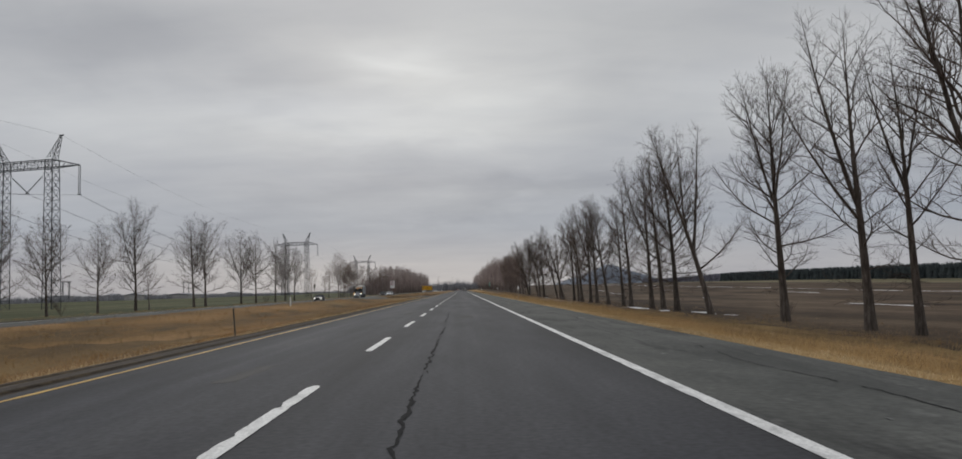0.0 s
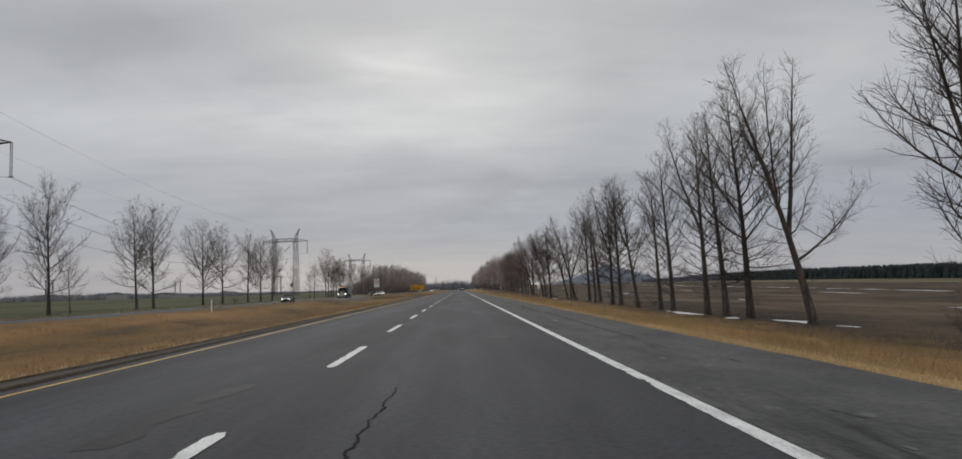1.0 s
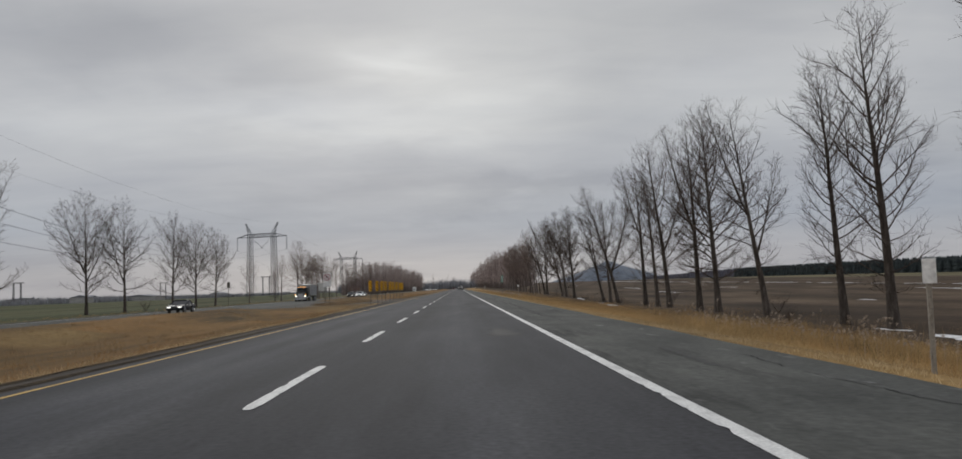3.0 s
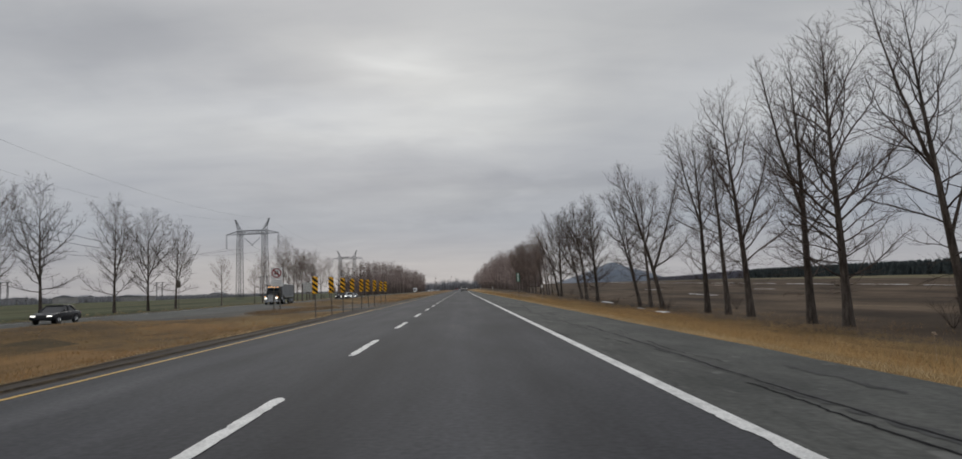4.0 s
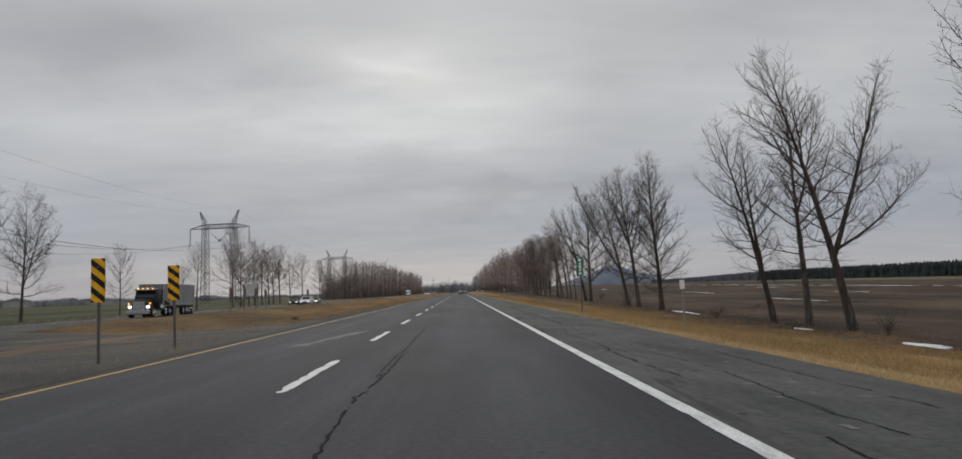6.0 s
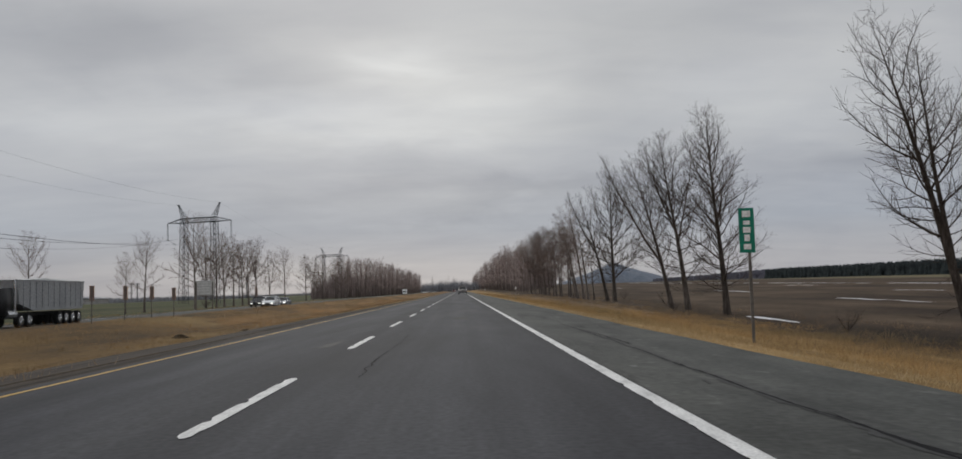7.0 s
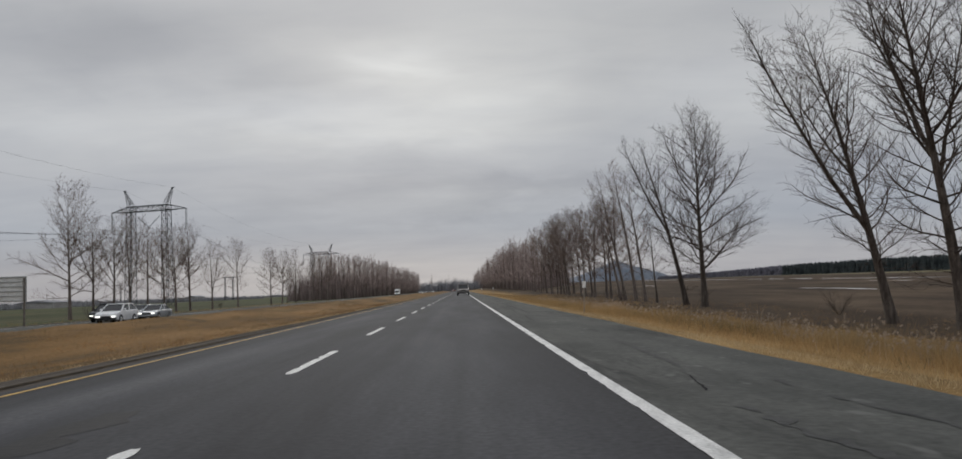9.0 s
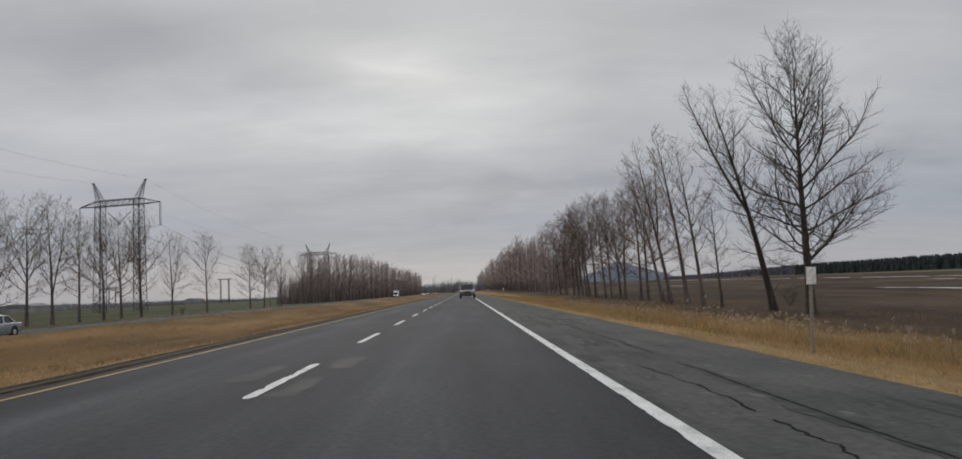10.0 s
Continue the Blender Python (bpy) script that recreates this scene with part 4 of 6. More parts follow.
ROW_RIGHT = [  # x, y, height, lean, leaders, crown's half width as a share of the height, where the limbs begin, how thickly they stand
    (29.9, 47.4, 25.0, -0.6, ((0.42, -3.6, 0.96, 0.8), (0.5, 2.2, 0.95, 0.7)), 0.28, 0.17, 0.8),
    (29.8, 53.9, 19.5, -1.1, ((0.50, -2.8, 0.97, 0.75), (0.55, 1.6, 0.98, 0.65)), 0.22, 0.24, 0.85),
    (29.8, 60.6, 23.6, -1.0, ((0.40, -3.7, 1.0, 0.8), (0.36, -6.4, 0.80, 0.5)), 0.22, 0.20, 0.85),
    (29.8, 76.5, 24.0, -0.9, ((0.47, -3.4, 0.94, 0.7), (0.50, 1.4, 0.97, 0.65)), 0.25, 0.18, 1.0),
    (29.9, 99.6, 23.0, -6.6, ((0.34, -0.6, 1.0, 0.9), (0.25, 4.4, 0.50, 0.45), (0.46, -3.4, 0.96, 0.6)), 0.19, 0.28, 0.95),
    (29.5, 113.7, 24.5, -1.5, (), 0.24, 0.16, 1.1),
    (29.3, 120.6, 23.3, -1.7, (), 0.22, 0.18, 1.1),
    (28.9, 126.2, 23.3, -0.9, ((0.44, -4.2, 0.96, 0.8),), 0.22, 0.17, 1.0),
    (29.1, 142.6, 22.4, -1.1, (), 0.21, 0.16, 1.15),
    (29.2, 149.7, 20.0, -1.2, (), 0.21, 0.20, 1.1),
    (29.3, 165.5, 20.4, -3.0, ((0.50, -5.2, 1.0, 0.75), (0.30, 1.4, 0.72, 0.5)), 0.21, 0.24, 0.9),
    (29.5, 180.9, 23.4, -1.0, (), 0.27, 0.15, 1.1),
    (29.0, 186.3, 23.2, -0.8, ((0.42, -3.6, 0.95, 0.8),), 0.21, 0.18, 1.0),
    (29.2, 201.2, 23.2, -2.2, ((0.34, 3.4, 0.86, 0.55),), 0.26, 0.20, 1.05),
    (29.6, 209.5, 20.4, -1.4, (), 0.16, 0.22, 1.15),
    (29.3, 216.1, 21.8, -1.0, ((0.50, -3.2, 1.0, 0.75),), 0.22, 0.18, 0.95),
    (29.1, 237.1, 21.4, -5.6, ((0.27, 2.9, 0.92, 0.85), (0.29, 4.9, 0.52, 0.5)), 0.21, 0.27, 1.05),
    (29.1, 244.7, 19.5, -1.2, ((0.5, 1.2, 0.95, 0.7),), 0.23, 0.22, 1.05),
    (29.2, 252.6, 18.8, -4.6, ((0.22, -2.6, 0.88, 0.8),), 0.23, 0.22, 1.05),
    (29.4, 296.0, 22.8, -1.4, (), 0.25, 0.13, 1.45),
    (29.5, 311.7, 22.9, -2.8, ((0.46, -5.0, 0.93, 0.7), (0.40, 1.2, 0.86, 0.6)), 0.25, 0.17, 1.1),
    (29.5, 319.7, 21.0, -4.8, ((0.32, -8.7, 1.0, 0.8), (0.5, -6.8, 0.9, 0.5)), 0.24, 0.19, 1.0),
    (29.8, 363.3, 23.8, -0.3, ((0.20, 5.4, 0.46, 0.45),), 0.29, 0.17, 1.2),
    (30.1, 372.4, 22.0, -5.0, ((0.45, -7.4, 1.0, 0.8),), 0.19, 0.22, 0.9),
    (29.8, 387.2, 13.4, -0.9, (), 0.17, 0.24, 0.9),
    (29.5, 393.4, 20.2, -2.4, (), 0.22, 0.20, 1.0),
    (29.6, 400.7, 23.4, -3.1, (), 0.20, 0.20, 1.0),
    (29.2, 407.7, 22.8, -4.2, ((0.4, -1.6, 0.93, 0.7),), 0.20, 0.18, 1.0),
    (29.8, 414.9, 21.0, -4.4, (), 0.20, 0.20, 1.0)]
ROW_RIGHT_FAR = [(424.5, 21), (431.2, 22), (440, 21.5), (447.5, 20.5), (455.6, 22), (463, 22.5), (474.3, 24), (482, 23), (490, 24), (498, 23.5), (506, 23.5), (515, 24), (524, 24.5), (532, 24), (541, 24)]
LABEL_R = "tall bare poplar with dark trunk beside the verge"
rng = random.Random(5)
for i, (x, y, h, lean, leaders, spread, first, density) in enumerate(ROW_RIGHT):
    label = "leaning bare poplar with dark trunk beside the verge" if abs(lean) > 2.9 else "forked bare poplar with several stems beside the verge" if len(leaders) > 1 else LABEL_R
    plant(poplar(500 + 17 * i, h, lean, leaders, spread, first, density * (1.2 if 290 < y < 390 else 1.12 if 110 < y < 260 else 1.0), fine=y < 385, twig_mat=HAZED_TWIG if y > 390 else None), x, y, lie(x, y), 1.0, 0.0, 0.0, label, "row of roadside poplars")
for i, (y, h) in enumerate(ROW_RIGHT_FAR):
    x = 29.6 + rng.uniform(-0.5, 0.5)
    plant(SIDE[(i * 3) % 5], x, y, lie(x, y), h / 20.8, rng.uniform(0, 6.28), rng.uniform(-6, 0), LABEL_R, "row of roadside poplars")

NEAR_SIDE = [poplar(151, 19, 0.5, ((0.34, 3.6, 0.9, 0.7),), spread=0.33, first=0.15, density=1.4, fine=False), poplar(163, 19, -0.7, ((0.28, -4.0, 0.92, 0.75),), 0.31, 0.18, 1.4, fine=False),
             poplar(167, 19, 0.4, ((0.36, -3.2, 0.95, 0.7), (0.3, 4.2, 0.8, 0.6)), 0.33, 0.16, 1.35, fine=False)]
ROW_LEFT = [(104, 14), (117.7, 14), (133.6, 14.8), (149, 19.7), (155.6, 9.6), (180.4, 19.8), (188.3, 20), (219.6, 19.1), (233.6, 19.7), (257.8, 19.2), (273.3, 18.8), (288.3, 17.9), (319.4, 12.5), (352.6, 11.1), (360.4, 15.3),
            (390.3, 21.2), (398.4, 17.9), (405.8, 17.8), (413.3, 19.3), (421.2, 17.2), (429.4, 17.3), (437, 18.6), (445.3, 19.3), (461, 17.1), (483.4, 19), (522.3, 17.5), (537.4, 18.6), (544, 8.5), (559.4, 20), (596.7, 20), (612.4, 20)]
for i, (y, h) in enumerate(ROW_LEFT):
    x = -57.8 + rng.uniform(-0.2, 0.2)
    kind_set = NEAR_SIDE if y < 300 else SIDE
    plant(kind_set[(i * 2) % len(kind_set)] if h > 13 else SIDE[3], x, y, lie(x, y), h / 20.0, rng.uniform(0, 6.28), rng.uniform(-2.5, 2.0),
          "bare poplar beyond the far carriageway" if h > 13 else "small young bare tree beyond the far carriageway", "far row of poplars")

# woods far along both sides
spots = []
y = 548.0
while y < 1980:
    for k in range(1 if y < 711 else 3 if y < 1016 else 1):
        spots.append((rng.randrange(5), 30 + k * 6 + rng.uniform(-2, 2), y + rng.uniform(-3, 3), rng.uniform(0.98, 1.14) if y < 711 else rng.uniform(1.18, 1.42), rng.uniform(0, 6.28), rng.uniform(-4, 2)))
    y += 9.0 if y < 711 else 8.0 if y < 1143 else 17.0
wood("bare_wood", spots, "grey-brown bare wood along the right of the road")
spots = []
y = 622.0
while y < 1435:
    for k in range(1 if y < 635 else 2):
        spots.append((rng.randrange(5), -57.5 - k * 6 + rng.uniform(-2, 2), y + rng.uniform(-2.5, 2.5), rng.uniform(0.88, 1.06) * lerp_table([(620, 0.98), (760, 1.22), (1400, 1.30)], y), rng.uniform(0, 6.28), rng.uniform(-2, 2)))
    y += 8.4 if y < 635 else 6.5 if y < 1016 else 10
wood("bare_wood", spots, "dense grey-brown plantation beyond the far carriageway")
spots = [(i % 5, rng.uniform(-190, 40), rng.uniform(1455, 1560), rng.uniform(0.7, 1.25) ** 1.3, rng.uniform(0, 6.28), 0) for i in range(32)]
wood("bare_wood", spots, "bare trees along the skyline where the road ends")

# dark conifer wood across the right-hand field: many small pointed clumps in one sheet of woodland


def conifer_wood(name, line, depth, spacing, height, seed, mat, label, wide=1.0):
    r = random.Random(seed)
    vv, ff = [], []
    for (x0, y0), (x1, y1) in zip(line, line[1:]):
        n = int(math.hypot(x1 - x0, y1 - y0) / spacing)
        for i in range(n):
            for row in range(3):
                s = (i + r.random()) / n
                x, y = x0 + (x1 - x0) * s + row * depth * 0.35 + r.uniform(0, depth * 0.4), y0 + (y1 - y0) * s + r.uniform(-3, 3)
                h = height * r.uniform(0.90, 1.05)
                z, w = lie(x, y) - 0.4, h * wide * r.uniform(0.11, 0.18)
                for tier in range(4):
                    zb, zt = z + h * (0.02 + 0.2 * tier), z + h * (0.50 + 0.145 * tier)
                    ww = w * (1 - 0.15 * tier) * r.uniform(0.85, 1.15)
                    b = len(vv)
                    a0 = r.uniform(0, 6)
                    for q in range(7):
                        rr = ww * r.uniform(0.72, 1.2)
                        vv.append((x + math.cos(a0 + q * 0.8976) * rr, y + math.sin(a0 + q * 0.8976) * rr, zb + r.uniform(-0.05, 0.05) * h))
                    vv.append((x + r.uniform(-0.05, 0.05) * w, y, zt))
                    ff += [(b + q, b + (q + 1) % 7, b + 7) for q in range(7)]
    return tagged(raw(name, vv, ff, mat), label, "woodland", kind="stuff")


conifer_wood("conifer_wood", [(420, 51), (400, 533), (405, 965), (411, 1316)], 30, 1.45, 15, 3, CONIFER, "dark evergreen wood along the far side of the field", 1.35)
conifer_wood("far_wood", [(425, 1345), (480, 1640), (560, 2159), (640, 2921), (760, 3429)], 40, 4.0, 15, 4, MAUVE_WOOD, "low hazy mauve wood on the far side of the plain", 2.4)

# the wooded hill on the horizon; its blue is haze put into the colour
hv, hf = [], []
NU, NV = 72, 22
for j in range(NV):
    for i in range(NU):
        u, v = i / (NU - 1) * 2 - 1, j / (NV - 1) * 2 - 1
        x, y = 835 + u * 570, 4560 + v * 330
        prof = 104 * math.exp(-((u + 0.04) / 0.22) ** 2) + 58 * math.exp(-((u - 0.27) / 0.22) ** 2) + 48 * math.exp(-((u + 0.36) / 0.25) ** 2)
        zz = prof * max(0, 1 - v * v) ** 0.8 * (1 + 0.10 * noise.noise((u * 7, v * 4, 2))) + 3.5 * noise.noise((u * 40, v * 24, 5)) * max(0, 1 - v * v)
        hv.append((x, y, -6 + max(0, zz)))
hf = [(j * NU + i, j * NU + i + 1, (j + 1) * NU + i + 1, (j + 1) * NU + i) for j in range(NV - 1) for i in range(NU - 1)]
tagged(raw("hill", hv, hf, HILL, smooth=True), "haze-blue wooded hill far off on the horizon", "hill", kind="structure")

# ---- snow left on the fields ----


SNOWS = []


def snow(x, y, lx, ly, seed, n=44):
    SNOWS.append((x, y, lx, ly))
    r = random.Random(seed)
    bm = bmesh.new()
    rim, mid = [], []
    for k in range(n):
        a = 2 * math.pi * k / n
        f = 0.70 + 0.5 * noise.noise((math.cos(a) * 1.5, math.sin(a) * 1.5, seed * 1.7)) + 0.34 * noise.noise((math.cos(a) * 6, math.sin(a) * 6, seed * 2.9)) + r.uniform(-0.07, 0.07)
        for ring, g, h in ((rim, 1.0, -0.02), (mid, 0.86, 0.035)):
            px, py = x + math.cos(a) * lx * f * g, y + math.sin(a) * ly * f * g
            ring.append(bm.verts.new((px, py, lie(px, py) + h + (0.01 * noise.noise((px * 2, py * 2, 1)) if ring is mid else 0))))
    c = bm.verts.new((x, y, lie(x, y) + 0.045))
    for k in range(n):
        q = (k + 1) % n
        bm.faces.new((rim[k], rim[q], mid[q], mid[k]))
        bm.faces.new((mid[k], mid[q], c))
    bmesh.ops.recalc_face_normals(bm, faces=bm.faces)
    tagged(mesh_ob("snow_patch", bm, SNOW, smooth=True), "thin patch of old snow lying on the field", "snow", "snow patches")


for i, (x, y, lx, ly) in enumerate([(28.0, 131, 1.5, 6.0), (29.0, 142.5, 1.0, 2.8), (28.2, 116, 1.2, 1.6), (31.0, 107, 0.9, 6.0), (31.3, 96.5, 0.8, 2.6), (24.7, 220, 0.9, 2.4), (29.2, 283, 0.9, 8.0), (26.5, 240, 0.5, 2.0)]):
    snow(x, y, lx, ly, i)
y = 70.0
while y < 900:                                        # the drift left along a field ditch, broken here and there
    run = rng.uniform(14, 60)
    snow(142 + rng.uniform(-0.3, 0.3), y + run / 2, rng.uniform(0.9, 1.5), run / 1.35, 40 + int(y), 30)
    y += run * 0.9 + rng.uniform(0, 14)
for i in range(9):
    snow([63, 92, 66, 112][i % 4] + rng.uniform(-3, 3), 110 + i * 52 + rng.uniform(-13, 13), rng.uniform(0.3, 0.6), rng.uniform(6, 22), 340 + i, 30)

# ---- lattice pylons and their wires ----


def lattice(bm, a, b, wa, wb, panels, r_chord, r_brace):
    """A square lattice mast from a to b, with widths wa and wb."""
    a, b = Vector(a), Vector(b)
    d = (b - a).normalized()
    x = d.cross(Vector((0, 1, 0))) if abs(d.y) < 0.9 else d.cross(Vector((1, 0, 0)))
    x.normalize()
    y = d.cross(x)
    def corner(s, k):
        w = (wa + (wb - wa) * s) / 2
        return a.lerp(b, s) + x * w * (1, 1, -1, -1)[k] + y * w * (1, -1, -1, 1)[k]
    for k in range(4):
        beam(bm, corner(0, k), corner(1, k), r_chord)
    for i in range(panels):
        s0, s1 = i / panels, (i + 1) / panels
        for k in range(4):
            q = (k + 1) % 4
            beam(bm, corner(s0, k), corner(s1, q), r_brace, 3)
            beam(bm, corner(s0, q), corner(s1, k), r_brace, 3)
            beam(bm, corner(s1, k), corner(s1, q), r_brace, 3)


ARM_Z, LEG_X, TIP_X = 36.5, 7.6, 16.0


def pylon(x, y, z, turn):
    ob = thing("transmission_pylon", "grey lattice steel pylon of two masts and a crossarm", "pylon", "power line pylons", pose(x, y, z, 0, 0, turn))
    for s in (-1, 1):
        bm = bmesh.new()
        lattice(bm, (s * (LEG_X + 0.4), 0, -0.3), (s * LEG_X, 0, ARM_Z + 0.8), 3.0, 2.3, 15, 0.13, 0.055)
        part("mast", bm, PYLON_STEEL, ob)
        bm = bmesh.new()
        lattice(bm, (s * LEG_X, 0, ARM_Z + 1.0), (s * (LEG_X + 2.8), 0, ARM_Z + 7.0), 1.9, 0.3, 5, 0.085, 0.04)
        beam(bm, (s * (LEG_X + 2.8) - 0.7, 0, ARM_Z + 7.0), (s * (LEG_X + 2.8) + 0.7, 0, ARM_Z + 7.0), 0.13)
        part("earth_wire_peak", bm, PYLON_STEEL, ob)
        bm = bmesh.new()
        for yy in (-0.9, 0.9):
            beam(bm, (s * (LEG_X + 1), yy, ARM_Z + 0.9), (s * TIP_X, 0, ARM_Z - 0.9), 0.12)
            beam(bm, (s * (LEG_X + 1), yy, ARM_Z - 1.1), (s * TIP_X, 0, ARM_Z - 0.9), 0.12)
        for i in range(5):
            f0, f1 = i / 5, (i + 0.5) / 5
            for yy in (-0.9, 0.9):
                lo = Vector((s * (LEG_X + 1), yy, ARM_Z - 1.1)).lerp((s * TIP_X, 0, ARM_Z - 0.9), f0)
                hi = Vector((s * (LEG_X + 1), yy, ARM_Z + 0.9)).lerp((s * TIP_X, 0, ARM_Z - 0.9), f1)
                beam(bm, lo, hi, 0.06, 3)
        part("outer_arm", bm, PYLON_STEEL, ob)
        bm = bmesh.new()
        for xx in (-0.25, 0.25):
            for i in range(16):
                z0 = ARM_Z - 1.0 - i * 0.45
                beam(bm, (s * TIP_X + xx, 0, z0), (s * TIP_X + xx, 0, z0 - 0.26), 0.14, 6)
            beam(bm, (s * TIP_X + xx, 0, ARM_Z - 0.9), (s * TIP_X + xx, 0, ARM_Z - 8.2), 0.05, 4)
        box(bm, (s * TIP_X, 0, ARM_Z - 8.3), (0.9, 0.5, 0.25))
        part("insulator_string", bm, CERAMIC, ob)
    bm = bmesh.new()
    for yy in (-1.0, 1.0):
        for zz in (-1.1, 0.9):
            beam(bm, (-LEG_X - 1, yy, ARM_Z + zz), (LEG_X + 1, yy, ARM_Z + zz), 0.12)
        for i in range(14):
            x0, x1 = -LEG_X + i * 2 * LEG_X / 14, -LEG_X + (i + 1) * 2 * LEG_X / 14
            beam(bm, (x0, yy, ARM_Z - 1.1 if i % 2 else ARM_Z + 0.9), (x1, yy, ARM_Z + 0.9 if i % 2 else ARM_Z - 1.1), 0.06, 3)
            beam(bm, (x0, yy, ARM_Z - 1.1), (x0, yy, ARM_Z + 0.9), 0.05, 3)
    part("crossarm", bm, PYLON_STEEL, ob)
    bm = bmesh.new()
    for s in (-1, 1):
        p, q = Vector((s * 4.6, 0, ARM_Z - 3.2)), Vector((0, 0, ARM_Z - 7.0))
        beam(bm, (s * 5.6, 0, ARM_Z - 1.1), p, 0.04)
        for i in range(14):
            beam(bm, p.lerp(q, i / 14), p.lerp(q, (i + 0.6) / 14), 0.15, 6)
        beam(bm, p, q, 0.06)
    box(bm, (0, 0, ARM_Z - 7.2), (0.8, 0.5, 0.3))
    part("v_insulator", bm, CERAMIC, ob)
    return ob


PYLON_AT = [(-113, -159), (-109.5, 211), (-113, 570), (-113, 945)]
TURN = -17.5
first = pylon(*PYLON_AT[0], lie(*PYLON_AT[0]), TURN)
for x, y in PYLON_AT[1:]:
    copy_thing(first, pose(x, y, lie(x, y), 0, 0, TURN))


def wire(a, b, sag, r, n=14):
    t = Tubes()
    t.add([Vector(a).lerp(Vector(b), i / n) - Vector((0, 0, sag * 4 * (i / n) * (1 - i / n))) for i in range(n + 1)], [r] * (n + 1), 3)
    return t


ct, st = math.cos(radians(TURN)), math.sin(radians(TURN))
for (xa, ya), (xb, yb) in zip(PYLON_AT, PYLON_AT[1:]):
    for off, h, sag, r in ((-TIP_X, ARM_Z - 8.4, 11, 0.032), (0, ARM_Z - 7.3, 11, 0.032), (TIP_X, ARM_Z - 8.4, 11, 0.032), (-10.4, ARM_Z + 7.0, 7, 0.02), (10.4, ARM_Z + 7.0, 7, 0.02)):
        for dx in ((-0.25, 0.25) if r > 0.03 else (0,)):
            p = (xa + off * ct + dx, ya + off * st, lie(xa, ya) + h)
            q = (xb + off * ct + dx, yb + off * st, lie(xb, yb) + h)
            w = wire(p, q, sag, r)
            tagged(raw("power_line", w.v, w.f, WIRE), "thin sagging power line between pylons", "power line", "power lines")


def h_frame(x, y, h):
    ob = thing("h_frame_pylon", "small far portal pylon of two poles and a crossbar", "pylon", "far portal pylons", pose(x, y, lie(x, y)))
    for s in (-1, 1):
        bm = bmesh.new()
        lattice(bm, (s * h * 0.17, 0, -0.3), (s * h * 0.17, 0, h), 1.3, 1.0, 8, 0.12, 0.06)
        part("pole", bm, PYLON_STEEL, ob)
    bm = bmesh.new()
    lattice(bm, (-h * 0.3, 0, h), (h * 0.3, 0, h), 1.0, 1.0, 6, 0.12, 0.06)
    part("crossbar", bm, PYLON_STEEL, ob)


for x, y, h in ((-453, 1372, 24), (-243, 1143, 24), (-420, 889, 20)):
    h_frame(x, y, h)

# ---- road signs ----


def marker_meshes():
    ob = thing("hazard_marker", "yellow hazard board with black slanting stripes on a post", "road sign", "hazard boards at the median gap")
    bm = bmesh.new()
    slab(bm, [(-0.028, -0.4), (0.028, -0.4), (0.028, 2.17), (-0.028, 2.17)], 0.012, 0.055)
    part("post", bm, POST_STEEL, ob)
    bm = bmesh.new()
    box(bm, (0, 0, 1.74), (0.30, 0.012, 0.92), 0.004)
    part("board", bm, SIGN_YELLOW, ob)
    part("backing", boxed((0, 0.0095, 1.74), (0.296, 0.005, 0.914)), RUSTY_BACK, ob, "weathered brown back")
    pitch, thick, slope = 0.285, 0.135, 0.80
    for k in range(-1, 5):
        z = 1.28 + 0.10 + k * pitch
        poly = clip_rect([(-0.3, z + 0.3 * slope), (0.3, z - 0.3 * slope), (0.3, z + thick - 0.3 * slope), (-0.3, z + thick + 0.3 * slope)], -0.147, 0.147, 1.285, 2.195)
        if len(poly) > 2:
            bm = bmesh.new()
            slab(bm, poly, -0.0105, -0.0065)
            bmesh.ops.recalc_face_normals(bm, faces=bm.faces)
            part("stripe", bm, SIGN_BLACK, ob)
    for zz in (1.47, 2.02):
        bm = bmesh.new()
        bmesh.ops.create_cone(bm, cap_ends=True, segments=8, radius1=0.012, radius2=0.010, depth=0.008, matrix=Matrix.Translation((0, -0.014, zz)) @ Matrix.Rotation(radians(90), 4, "X"))
        part("bolt", bm, STEEL, ob)
    return ob


marker = marker_meshes()
MARKERS = [(-7.62, 162.8), (-7.45, 167.2), (-7.45, 171.8), (-7.5, 176.7), (-7.4, 181.1), (-7.35, 185.3), (-7.3, 189.5), (-7.2, 194.2), (-7.2, 198.8)]
for i, (x, y) in enumerate(MARKERS):
    m = pose(x, y, lie(x, y) + (0.05 if y < 190 else 0.01), 0, rng.uniform(-1.2, 1.2), 3 + rng.uniform(-5, 5))
    if i == 0:
        marker.matrix_basis = m
    else:
        copy_thing(marker, m)
for y in (256.9, 261.8, 266.5, 271.2, 297.0):            # those of the other carriageway show their bare backs
    tagged(copy_thing(marker, pose(-21.7, y, lie(-21.7, y) + 0.03, 0, rng.uniform(-1, 1), 180 + rng.uniform(-4, 4))), "weathered brown back of a hazard board on a thin post", "road sign", "hazard boards of the far carriageway")


